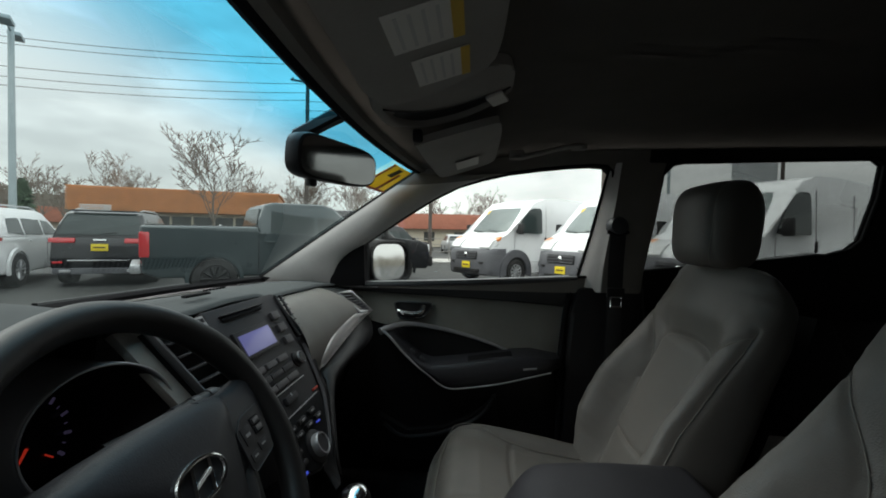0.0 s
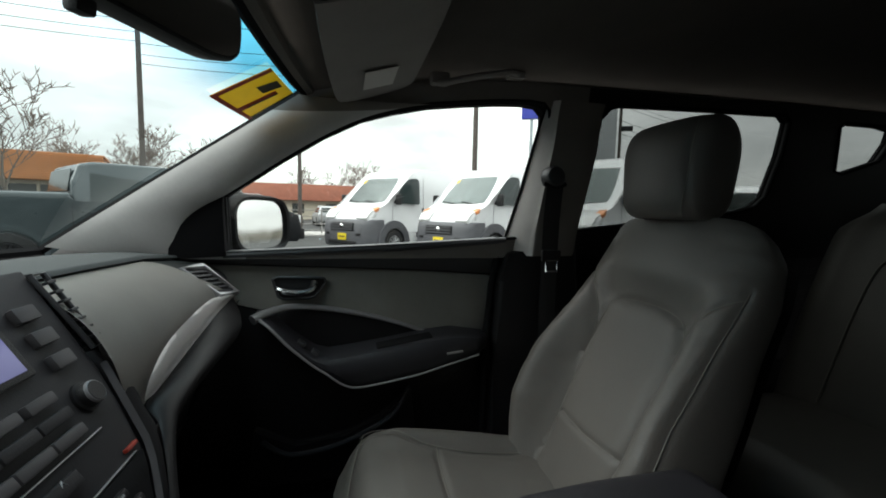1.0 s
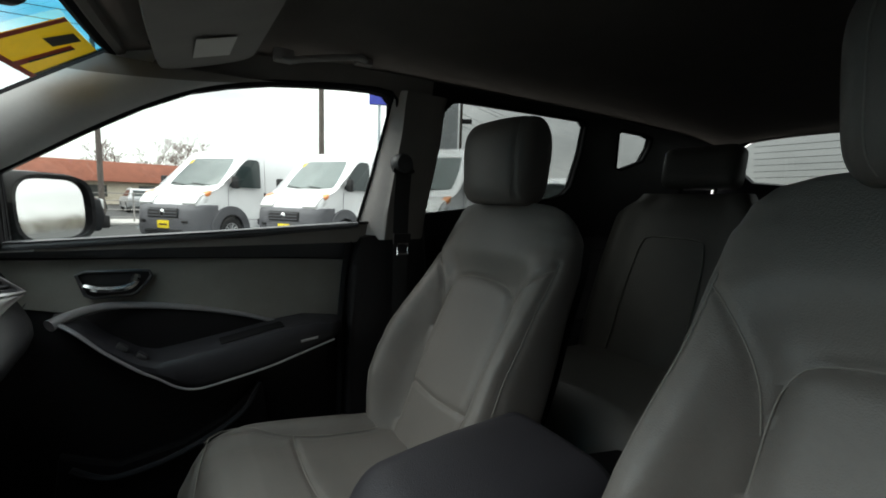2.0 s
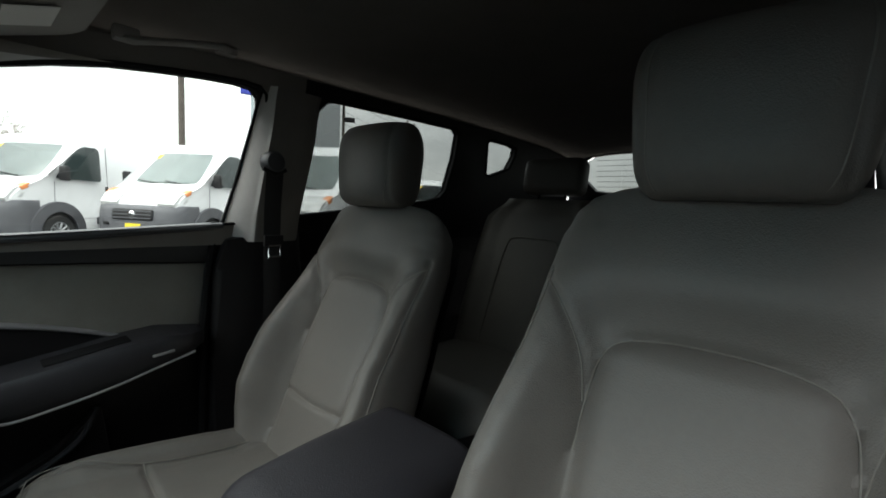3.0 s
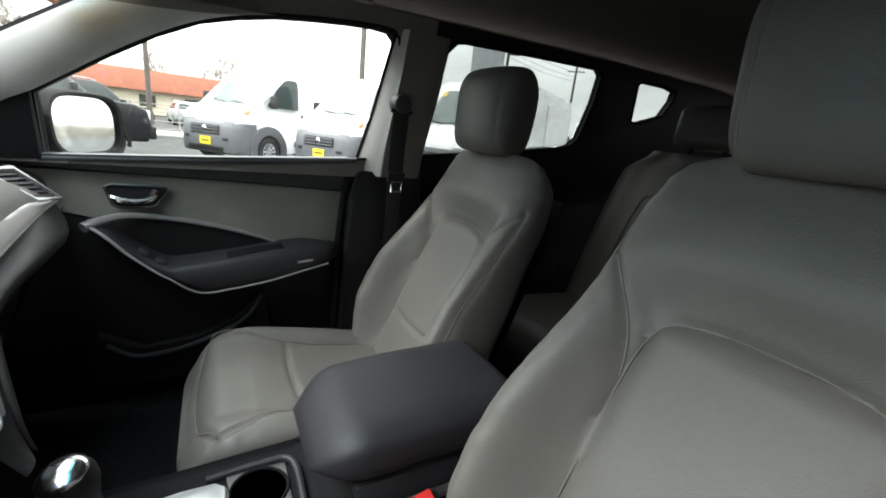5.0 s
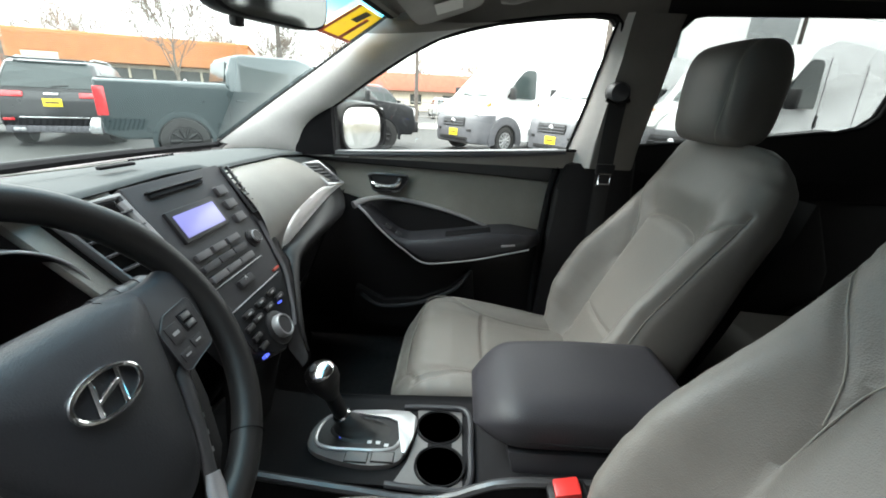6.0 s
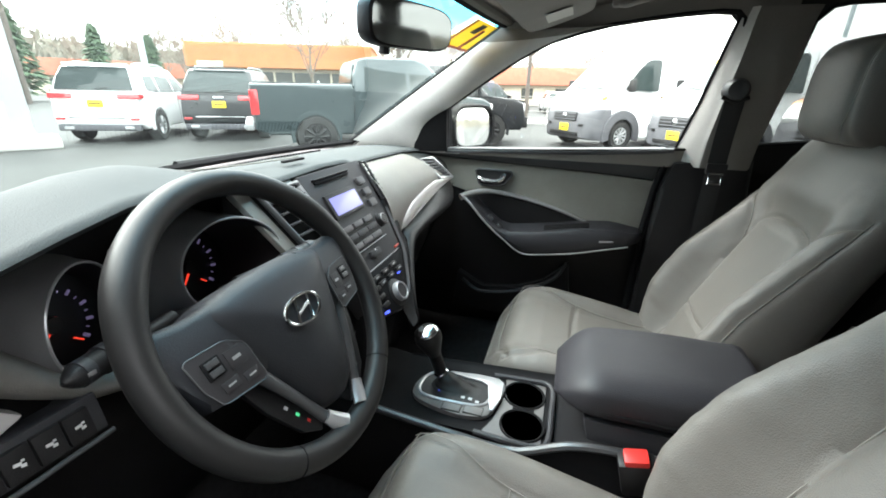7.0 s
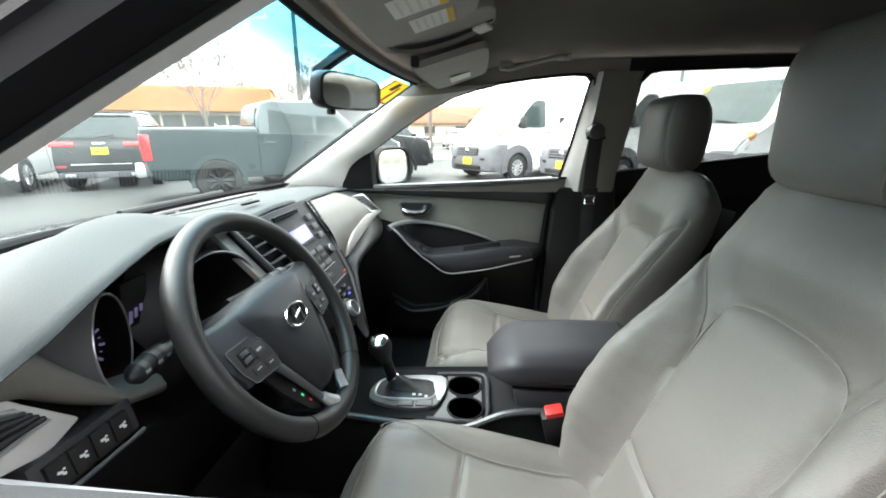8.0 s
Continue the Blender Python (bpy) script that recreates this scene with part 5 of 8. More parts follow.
def centre_stack():
    t = thing("centre_stack", "charcoal centre stack with radio, display and climate controls", "centre stack", (0, 0.72, 1.0))
    outline = [(-0.104, 1.166), (0.126, 1.166), (0.122, 1.06), (0.108, 1.015), (0.097, 0.980), (0.085, 0.963), (0.045, 0.925), (0.014, 0.902), (-0.010, 0.892), (-0.036, 0.889), (-0.066, 0.897), (-0.100, 0.920), (-0.108, 0.98), (-0.105, 1.06)]
    bm = BM()
    plate(bm, [on_stack(x, z) for x, z in outline], 0.06, (0, 1, -0.62), 0.004)
    part("panel", bm, STACK_GREY, t)
    # silver flank on the passenger's side
    bm = BM()
    rows = []
    for x, z, k in ((0.124, 1.06, 0.4), (0.110, 1.015, 0.8), (0.099, 0.980, 0.7), (0.087, 0.963, 0.5), (0.047, 0.925, 0.4), (0.016, 0.902, 0.3)):
        rows.append([on_stack(x - 0.002, z, 0.003), on_stack(x + 0.006, z, 0.006), on_stack(x + 0.018 * k, z, 0.0), on_stack(x + 0.022 * k, z, -0.03)])
    grid(bm, rows)
    part("flank_trim", bm, KEY_GREY, t, "grey flank trim", angle=60)

    def block(name, x, z, w, h, material, parent=t, out=0.004, depth=0.008, label="", bevel=0.002):
        bm = BM()
        box(bm, on_stack(x, z, out), (w, depth, h), bevel, ST_ROT)
        return part(name, bm, material, parent, label)

    block("disc_slot", -0.010, 1.147, 0.125, 0.006, RUBBER, out=0.001)
    block("slot_lip", -0.010, 1.152, 0.13, 0.004, BLACK_PLASTIC)
    bez = block("display_bezel", -0.014, 1.101, 0.116, 0.052, BLACK_PLASTIC, out=0.002)
    block("display", -0.014, 1.100, 0.100, 0.037, LCD, bez, 0.0055, 0.003, "pale violet-blue lit radio display", 0.0005)
    for k in range(3):
        block("radio_key", 0.080, 1.126 - 0.023 * k, 0.028, 0.016, KEY_GREY)
    for r in range(3):
        for k in range(3):
            block("radio_key", -0.060 + 0.042 * k, 1.058 - 0.0165 * r, 0.034 if r == 0 else 0.040, 0.011, KEY_GREY if r != 1 else STACK_GREY)
    block("silver_line", -0.010, 1.0145, 0.150, 0.0012, SATIN, out=0.001, depth=0.003, bevel=0.0003)
    block("seam_line", -0.004, 0.9785, 0.170, 0.0012, SATIN, out=0.001, depth=0.003, bevel=0.0003)
    for x, z, r in ((0.076, 1.043, 0.013),):
        bm = BM()
        lathe(bm, on_stack(x, z), (0, -1, 0.62), [(r * 1.25, 0.0), (r * 1.25, 0.003), (r, 0.004), (r * 0.94, 0.012), (r * 0.8, 0.014), (0.001, 0.014)], 24)
        rk = part("radio_knob", bm, BLACK_PLASTIC, t, "black ribbed radio knob")
        bm = BM()
        lathe(bm, on_stack(x, z), (0, -1, 0.62), [(r * 0.96, 0.0108), (r * 0.92, 0.0132), (r * 0.84, 0.0138), (r * 0.78, 0.0125)], 24)
        part("knob_ring", bm, HOOD_GREY, rk)
    hz = block("hazard_key", -0.015, 1.000, 0.040, 0.013, STACK_GREY)
    bm = BM()
    c = on_stack(-0.015, 1.000, 0.0085)
    tube(bm, [c + Vector((-0.006, 0, -0.004)), c + Vector((0.006, 0, -0.004)), c + Vector((0, 0.004, 0.006))], 0.0009, 4, True)
    part("hazard_mark", bm, WHITE_MARK, hz)
    block("status_strip", 0.078, 0.985, 0.020, 0.004, STICKER_RED, out=0.001, bevel=0.001)
    bm = BM()
    plate(bm, [on_stack(x, z, 0.0025) for x, z in ((-0.100, 0.976), (0.090, 0.976), (0.081, 0.963), (0.042, 0.926), (0.012, 0.904), (-0.010, 0.895), (-0.036, 0.892), (-0.064, 0.900), (-0.097, 0.922))], 0.004, (0, 1, -0.62), 0.001)
    part("climate_panel", bm, RUBBER, t, "black climate control panel")
    for r in range(2):
        for k in range(3):
            kk = block("climate_key", -0.062 + 0.040 * k + 0.012 * r, 0.964 - 0.013 * r, 0.026, 0.008, BLACK_PLASTIC)
            block("printed_mark", -0.062 + 0.040 * k + 0.012 * r, 0.964 - 0.013 * r, 0.010, 0.0024, GREY_MARK, kk, 0.0085, 0.0008, bevel=0)
    bm = BM()
    c = on_stack(-0.019, 0.919)
    lathe(bm, c, (0, -1, 0.62), [(0.030, 0.0), (0.030, 0.004), (0.027, 0.006), (0.001, 0.006)], 36)
    kb = part("climate_dial", bm, BLACK_PLASTIC, t)
    bm = BM()
    lathe(bm, c, (0, -1, 0.62), [(0.0205, 0.005), (0.0205, 0.015), (0.0190, 0.018), (0.0165, 0.018), (0.0155, 0.015)], 32)
    part("dial_ring", bm, HOOD_GREY, kb, "silver-ringed climate knob")
    bm = BM()
    lathe(bm, c, (0, -1, 0.62), [(0.0157, 0.004), (0.0157, 0.0165), (0.001, 0.0165)], 32)
    part("dial_face", bm, STACK_GREY, kb)
    for z in (0.949, 0.934, 0.919):
        block("climate_key", -0.078, z, 0.022, 0.009, BLACK_PLASTIC)
    block("key_light", 0.022, 0.944, 0.008, 0.003, LED_BLUE, bevel=0.0005)
    bm = BM()
    plate(bm, [(-0.10, 0.66, 0.93), (0.05, 0.66, 0.93), (0.03, 0.64, 0.86), (0.03, 0.68, 0.70), (-0.10, 0.68, 0.70), (-0.10, 0.64, 0.86)], 0.02, (0, 1, -0.2), 0.004)
    part("stack_foot", bm, RUBBER, t, "black recess under the climate controls")
    block("key_light", -0.088, 0.908, 0.010, 0.004, LED_BLUE, bevel=0.0005)
    # flanking vents: left broad, right slim
    for xs, ztop, zbot, n, w in ((-0.170, 1.157, 1.048, 6, 0.098), (0.134, 1.158, 1.076, 8, 0.020)):
        lean = 0.30 if xs < 0 else 0.06
        lift = 0.004 if xs < 0 else 0.003
        c0 = on_stack(xs, ztop, lift)
        c1 = on_stack(xs + lean * 0.09, zbot, lift)
        hw_ = Vector((w / 2, 0, 0))
        bm = BM()
        tube(bm, [c0 - hw_, c0 + hw_, c1 + hw_ * 0.8, c1 - hw_ * 0.8], 0.006 if xs < 0 else 0.003, 8, True)
        vf = part("centre_vent", bm, SPOKE_GREY, t, "slatted centre vent")
        bm = BM()
        plate(bm, [c0 - hw_ + Vector((0, 0.01, 0)), c0 + hw_ + Vector((0, 0.01, 0)), c1 + hw_ * 0.8 + Vector((0, 0.01, 0)), c1 - hw_ * 0.8 + Vector((0, 0.01, 0))], 0.04, (0, 1, -0.62))
        part("backing", bm, RUBBER, vf, smooth=False)
        if xs < 0:
            bm = BM()
            plate(bm, [on_stack(-0.250, 1.172, -0.012), on_stack(-0.108, 1.172, -0.012), on_stack(-0.104, 1.03, -0.012), on_stack(-0.20, 1.03, -0.012)], 0.012, (0, 1, -0.62), 0.002)
            part("vent_surround", bm, DASH_PAD, t, "warm grey surround of the centre vent")
            bm = BM()
            tube(bm, spline([on_stack(-0.122, 1.150, 0.004), on_stack(-0.114, 1.10, 0.006), on_stack(-0.103, 1.045, 0.005), on_stack(-0.094, 1.01, 0.003)], 14), [0.007 - 0.004 * i / 13 for i in range(14)], 8)
            part("silver_strip", bm, SATIN, t, "satin silver strip beside the vent")
        for k in range(1, n):
            f = k / n
            bm = BM()
            p = c0.lerp(c1, f)
            h = hw_ * (1 - 0.2 * f)
            box(bm, p, (2 * h.x - 0.006, 0.016, 0.0030), 0.001, rotm(-20))
            part("slat", bm, DARK_PLASTIC, vf)


centre_stack()


# ---- steering wheel ----
WC = Vector((-0.375, 0.619, 1.066))
wn_ = Vector((0, -math.cos(radians(31.2)), math.sin(radians(31.2))))
wu = Vector((1, 0, 0))
wv = wn_.cross(wu).normalized()
if wv.z < 0:
    wv = -wv


def wp(u, v, w=0.0):
    return WC + wu * u + wv * v + wn_ * w


def steering_wheel():
    t = thing("steering_wheel", "black leather four-spoke steering wheel with chrome badge", "steering wheel", WC)
    R = 0.1685
    ring, rad = [], []
    for k in range(96):
        a = 2 * math.pi * k / 96
        ring.append(wp(R * math.cos(a), R * math.sin(a)))
        g = sum(math.exp(-((((a - b + math.pi) % (2 * math.pi)) - math.pi) / 0.22) ** 2) for b in (radians(35), radians(145)))
        rad.append(0.0158 + 0.0018 * g)
    bm = BM()
    tube(bm, ring, rad, 18, True, up=wn_)
    rim = part("rim", bm, WHEEL_SKIN, t, "grained black leather rim")
    for a in (28, 152, 235, 305):
        bm = BM()
        ca, sa = math.cos(radians(a)), math.sin(radians(a))
        tube(bm, [wp((R + 0.0162 * math.cos(b)) * ca, (R + 0.0162 * math.cos(b)) * sa, 0.0162 * math.sin(b)) for b in [2 * math.pi * k / 20 for k in range(20)]], 0.0007, 4, True)
        part("rim_seam", bm, RUBBER, rim)
    # airbag cover: a soft shield
    half = [(0.048, 0.0565), (0.086, 0.051), (0.099, 0.040), (0.090, 0.012), (0.080, -0.014), (0.067, -0.046), (0.052, -0.080), (0.034, -0.114), (0.016, -0.126)]
    out = spline([(0, 0.058, 0)] + [(u, v, 0) for u, v in half] + [(0, -0.128, 0)] + [(-u, v, 0) for u, v in reversed(half)], 64, True)
    rows = []
    for k, (s, h) in enumerate(((1.02, -0.042), (1.03, -0.010), (1.0, 0.002), (0.94, 0.010), (0.82, 0.0165), (0.62, 0.021), (0.36, 0.0235), (0.10, 0.0245))):
        rows.append([wp(p.x * s, p.y * s - 0.012 * (1 - s), h) for p in out])
    bm = BM()
    vs = grid(bm, rows, close_u=True)
    cap(bm, vs[-1])
    cap(bm, list(reversed(vs[0])))
    part("airbag_cover", bm, HUB_PLASTIC, t, "charcoal airbag cover", angle=60)
    # badge: a chrome oval with one slanted stroke
    bm = BM()
    tube(bm, [wp(0.0300 * math.cos(a), 0.0165 * math.sin(a) - 0.008, 0.0262) for a in [2 * math.pi * k / 40 for k in range(40)]], 0.0023, 8, True)
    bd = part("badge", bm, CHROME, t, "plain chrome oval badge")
    for ends in (((-0.016, -0.0205), (-0.006, 0.006)), ((0.006, -0.022), (0.016, 0.0045)), ((-0.012, -0.011), (0.012, -0.005))):
        bm = BM()
        tube(bm, [wp(u, v, 0.0262) for u, v in ends], 0.0024, 6)
        part("stroke", bm, CHROME, bd)
    # side spokes with key pods
    for s in (-1, 1):
        bm = BM()
        rows = []
        for i in range(13):
            f = i / 12
            u = s * (0.058 + 0.106 * f)
            top = 0.0555 - 0.007 * math.sin(math.pi * f) + 0.003 * f
            bot = -0.040 + 0.060 * smooth01(0.72, 1.0, f)
            h = 0.0135 - 0.0095 * f
            rows.append([wp(u, top, -0.014), wp(u, top, h - 0.010), wp(u, top - 0.003, h - 0.004), wp(u, top - 0.010, h), wp(u, (top + bot) / 2, h), wp(u, bot + 0.008, h - 0.002), wp(u, bot + 0.001, h - 0.007), wp(u, bot, -0.014)])
        vs = grid(bm, rows, close_u=True)
        cap(bm, vs[0])
        cap(bm, vs[-1])
        sp = part("spoke", bm, HUB_PLASTIC, t)
        corner = [Vector((s * x, y, 0)) for x, y in ((0.079, 0.000), (0.097, 0.013), (0.141, 0.016), (0.138, -0.018), (0.129, -0.039), (0.077, -0.045))]
        o = []
        for a, b in zip(corner, corner[1:] + corner[:1]):
            o += [a.lerp(b, 0.10), a.lerp(b, 0.22), a.lerp(b, 0.5), a.lerp(b, 0.78), a.lerp(b, 0.90)]
        o = spline(o, 60, True)
        crown = lambda u: 0.0135 - 0.0095 * (abs(u) - 0.058) / 0.106
        bm = BM()
        plate(bm, [wp(p.x, p.y, crown(p.x) - 0.001) for p in o], 0.0025, wn_, 0.0008)
        pod = part("key_pod", bm, STACK_GREY, sp, "graphite key pod")
        bm = BM()
        tube(bm, [wp(p.x, p.y, crown(p.x) + 0.0012) for p in o], 0.0007, 6, True)
        part("pod_rim", bm, SPOKE_GREY, pod)
        flat_m = Matrix((wu, wv, wn_)).transposed()
        m = flat_m @ rotm(0, s * 5.1, 0)
        for (du, dv, w, h, mt) in ((0.1195, -0.004, 0.0225, 0.023, RUBBER), (0.0955, -0.0075, 0.0225, 0.023, STACK_GREY), (0.1135, -0.0265, 0.0215, 0.012, STACK_GREY), (0.091, -0.0310, 0.0195, 0.012, STACK_GREY)):
            bm = BM()
            box(bm, wp(s * du, dv, crown(du) + 0.0016), (w * 0.86, h * 0.86, 0.0020), 0.0008, m)
            key = part("key", bm, mt, pod)
            if mt is RUBBER:
                for dd in (-0.0055, 0.0055):
                    bm = BM()
                    box(bm, wp(s * du, dv + dd * 0.85, crown(du) + 0.0028), (w * 0.62, 0.0065, 0.0030), 0.0010, m)
                    part("rocker", bm, SPOKE_GREY, key)
                continue
            bm = BM()
            box(bm, wp(s * du, dv, crown(du) + 0.0028), (w * 0.42, h * 0.15, 0.0006), 0, m)
            part("printed_mark", bm, GREY_MARK, key, smooth=False)
        # a strip of keys outside the lower spoke
        bm = BM()
        o = [(0.086, -0.044), (0.104, -0.040), (0.092, -0.078), (0.068, -0.124), (0.046, -0.140), (0.038, -0.128), (0.060, -0.088)]
        plate(bm, [wp(s * x, y, -0.010) for x, y in o], 0.008, wn_, 0.002)
        strip = part("key_strip", bm, BLACK_PLASTIC, t)
        for k, (du, dv) in enumerate(((0.0715, -0.088), (0.0635, -0.103), (0.0555, -0.118))):
            bm = BM()
            box(bm, wp(s * du, dv, -0.0016), (0.0034, 0.0050, 0.0006), 0, flat_m @ rotm(0, 0, -28 * s))
            part("printed_mark", bm, (WHITE_MARK, LED_GREEN, RED_PLASTIC)[k] if s < 0 else GREY_MARK, strip, smooth=False)
        # lower spoke, silver towards the rim
        bm = BM()
        tube(bm, spline([wp(s * 0.086, -0.026, 0.002), wp(s * 0.074, -0.052, 0.005), wp(s * 0.055, -0.092, 0.004), wp(s * 0.036, -0.130, 0.000), wp(s * 0.024, -0.152, -0.003)], 16), [0.0095 - 0.0025 * math.sin(math.pi * k / 15) for k in range(16)], 10, flat=0.6, up=wn_)
        ls = part("lower_spoke", bm, SPOKE_GREY, t, "graphite lower spoke")
        bm = BM()
        tube(bm, [wp(s * 0.036, -0.130, 0.0030), wp(s * 0.029, -0.142, 0.0022), wp(s * 0.019, -0.156, 0.0050)], [0.0080, 0.0105, 0.0115], 10, flat=0.6, up=wn_)
        part("spoke_tip", bm, SATIN, ls, "satin grey spoke tip")
    bm = BM()
    rows = []
    for f in range(5):
        g = f / 4
        rows.append([wp(-0.076 + 0.02 * g, -0.075 - 0.045 * g, -0.020 - 0.01 * g), wp(0, -0.090 - 0.040 * g, -0.012), wp(0.076 - 0.02 * g, -0.075 - 0.045 * g, -0.020 - 0.01 * g)])
    grid(bm, rows)
    bmesh.ops.solidify(bm, geom=bm.faces[:], thickness=0.006)
    part("lower_cover", bm, BLACK_PLASTIC, t)
    # column and stalks
    bm = BM()
    tube(bm, [wp(0, 0.0, -0.02), wp(0, 0, -0.06), wp(0, -0.005, -0.12), wp(0, 0.0, -0.22)], [0.045, 0.055, 0.062, 0.066], 24)
    part("column", bm, BLACK_PLASTIC, t)
    return t


steering_wheel()


def stalk(name, label, pts, rad, ring_at):
    bm = BM()
    P = spline(pts, 20)
    r = [float(np.interp(k / 19, [0, 0.35, 0.6, 0.9, 1.0], rad)) for k in range(20)]
    tube(bm, P, r, 14)
    s = solo(name, bm, BLACK_PLASTIC, label, "control stalk", "control stalks")
    d = (P[-1] - P[0]).normalized()
    for f in ring_at:
        c = P[int(19 * f)]
        bm = BM()
        rr = r[int(19 * f)] + 0.001
        lathe(bm, c, d, [(rr * 0.9, -0.006), (rr, -0.005), (rr, 0.005), (rr * 0.9, 0.006)], 16)
        part("ring", bm, DARK_PLASTIC, s)
        bm = BM()
        box(bm, c + Vector((0, -rr, 0.002)), (0.007, 0.001, 0.004), 0)
        part("printed_mark", bm, GREY_MARK, s, smooth=False)


stalk("indicator_stalk", "black ribbed indicator stalk behind the wheel", [(-0.425, 0.735, 1.062), (-0.47, 0.728, 1.062), (-0.51, 0.722, 1.066), (-0.556, 0.710, 1.070)], [0.008, 0.009, 0.0150, 0.0115, 0.0025], (0.55, 0.72, 0.86))
stalk("wiper_stalk", "black wiper stalk behind the wheel", [(-0.325, 0.735, 1.062), (-0.270, 0.726, 1.061), (-0.215, 0.714, 1.064), (-0.172, 0.704, 1.069)], [0.008, 0.009, 0.0135, 0.013, 0.007], (0.55, 0.72, 0.86))


# ---- centre console ----
def console():
    t = thing("centre_console", "charcoal centre console with shifter plate, cup holders and padded armrest", "centre console", (0, 0.3, 0.45))
    bm = BM()
    slab(bm, [(-0.42, 0.44), (-0.42, 0.66), (-0.10, 0.735), (0.22, 0.735), (0.27, 0.684), (0.64, 0.684), (0.72, 0.690), (0.80, 0.690), (0.86, 0.44)], lambda y, z: 0.118 - 0.012 * smooth01(0.42, 0.6, y), 0.012)
    part("body", bm, RUBBER, t, "matt black console body")
    bm = BM()
    tube(bm, spline([(-0.110, 0.66, 0.692), (-0.115, 0.50, 0.680), (-0.122, 0.35, 0.678), (-0.123, 0.24, 0.725), (-0.123, 0.10, 0.735), (-0.123, -0.2, 0.735)], 20), 0.008, 8)
    part("edge_trim", bm, SPOKE_GREY, t)
    # shifter plate
    def G(x, y, z):
        return Vector((0.030 + (x - 0.030) * 0.84, 0.425 + (y - 0.425) * 0.84, z))
    o = spline([(-0.070, 0.60, 0), (-0.015, 0.615, 0), (0.045, 0.585, 0), (0.058, 0.50, 0), (0.058, 0.40, 0), (0.030, 0.382, 0), (-0.045, 0.395, 0), (-0.088, 0.42, 0), (-0.098, 0.50, 0)], 44, True)
    bm = BM()
    plate(bm, [G(p.x, p.y, 0.684) for p in o], 0.010, (0, 0, 1), 0.003)
    pl = part("shifter_plate", bm, PLATE_GREY, t, "mid grey shifter plate")
    o2 = spline([(-0.055, 0.588, 0), (0.0, 0.600, 0), (0.038, 0.575, 0), (0.046, 0.50, 0), (0.044, 0.425, 0), (0.010, 0.412, 0), (-0.050, 0.425, 0), (-0.062, 0.50, 0)], 40, True)
    bm = BM()
    tube(bm, [G(p.x, p.y, 0.6945) for p in o2], 0.004, 8, True)
    part("plate_rim", bm, SATIN, pl, "satin silver rim")
    bm = BM()
    plate(bm, [G(p.x * 0.96, 0.506 + (p.y - 0.506) * 0.96, 0.6935) for p in o2], 0.0025, (0, 0, 1))
    gate = part("gate_panel", bm, BLACK_PLASTIC, pl, smooth=False)
    bm = BM()
    plate(bm, [G(*p) for p in ((0.043, 0.545, 0.6945), (0.052, 0.535, 0.6945), (0.060, 0.460, 0.6945), (0.060, 0.404, 0.6945), (0.046, 0.388, 0.6945), (-0.02, 0.386, 0.6945), (-0.066, 0.398, 0.6945), (-0.066, 0.406, 0.6945), (-0.018, 0.418, 0.6945), (0.026, 0.426, 0.6945), (0.036, 0.446, 0.6945))], 0.005, (0, 0, 1), 0.001)
    part("corner_trim", bm, SATIN, pl, "bright silver corner")
    bm = BM()
    box(bm, G(-0.030, 0.545, 0.697), (0.008, 0.006, 0.001))
    part("gear_light", bm, LED_BLUE, gate, "blue lit gear mark", smooth=False)
    for k in range(5):
        bm = BM()
        box(bm, G(-0.034 + 0.003 * (k % 2) - 0.003 * k, 0.518 - 0.019 * k, 0.6968), (0.007, 0.008, 0.0008))
        part("gear_mark", bm, WHITE_MARK, gate, smooth=False)
    for k in range(2):
        bm = BM()
        o3 = [G(-0.080 + 0.004 * k + i * 0.0135, 0.50 - 0.055 * k + j * 0.0235, 0.6945) for i, j in ((-1, -1), (1, -1), (1, 1), (-1, 1))]
        tube(bm, o3, 0.0012, 5, True)
        part("key_gap", bm, RUBBER, pl)
        bm = BM()
        box(bm, G(-0.080 + 0.004 * k, 0.50 - 0.055 * k, 0.6935), (0.021, 0.038, 0.006), 0.001)
        part("console_key", bm, PLATE_GREY, pl)
    # gaiter and lever
    bm = BM()
    rows = []
    for k in range(9):
        f = k / 8
        cx, cy = -0.008 + 0.012 * f, 0.504 + 0.036 * f
        r = 0.038 * (1 - f) ** 0.55 + 0.010 + 0.002 * math.sin(f * 18)
        rows.append([G(cx + r * 0.8 * math.cos(a), cy + r * 1.5 * math.sin(a) * (1 - 0.4 * f), 0.6955 + 0.026 * f * f + 0.004 * f + 0.002 * math.sin(5 * a) * f * (1 - f)) for a in [2 * math.pi * j / 24 for j in range(24)]])
    grid(bm, rows, close_u=True)
    part("gaiter", bm, WHEEL_SKIN, t, "black leather shifter gaiter")
    bm = BM()
    plate(bm, [(-0.104, 0.300, 0.6835), (0.080, 0.300, 0.6835), (0.078, 0.392, 0.6835), (0.020, 0.384, 0.6835), (-0.06, 0.398, 0.6835), (-0.108, 0.42, 0.6835)], 0.0035, (0, 0, 1), 0.001)
    part("cup_plate", bm, PLATE_GREY, t, "mid grey plate round the cup holders")
    # cup holders
    for cx, cy in ((0.030, 0.345), (-0.062, 0.340)):
        bm = BM()
        lathe(bm, (cx, cy, 0.6845), (0, 0, 1), [(0.040, 0.001), (0.0425, 0.006), (0.045, 0.006), (0.046, 0.0)], 32)
        cup = part("cup_rim", bm, RUBBER, t, "black cup holder")
        bm = BM()
        lathe(bm, (cx, cy, 0.6855), (0, 0, 1), [(0.0405, 0.003), (0.001, 0.003)], 32)
        part("cup_well", bm, RUBBER, cup)
    bm = BM()
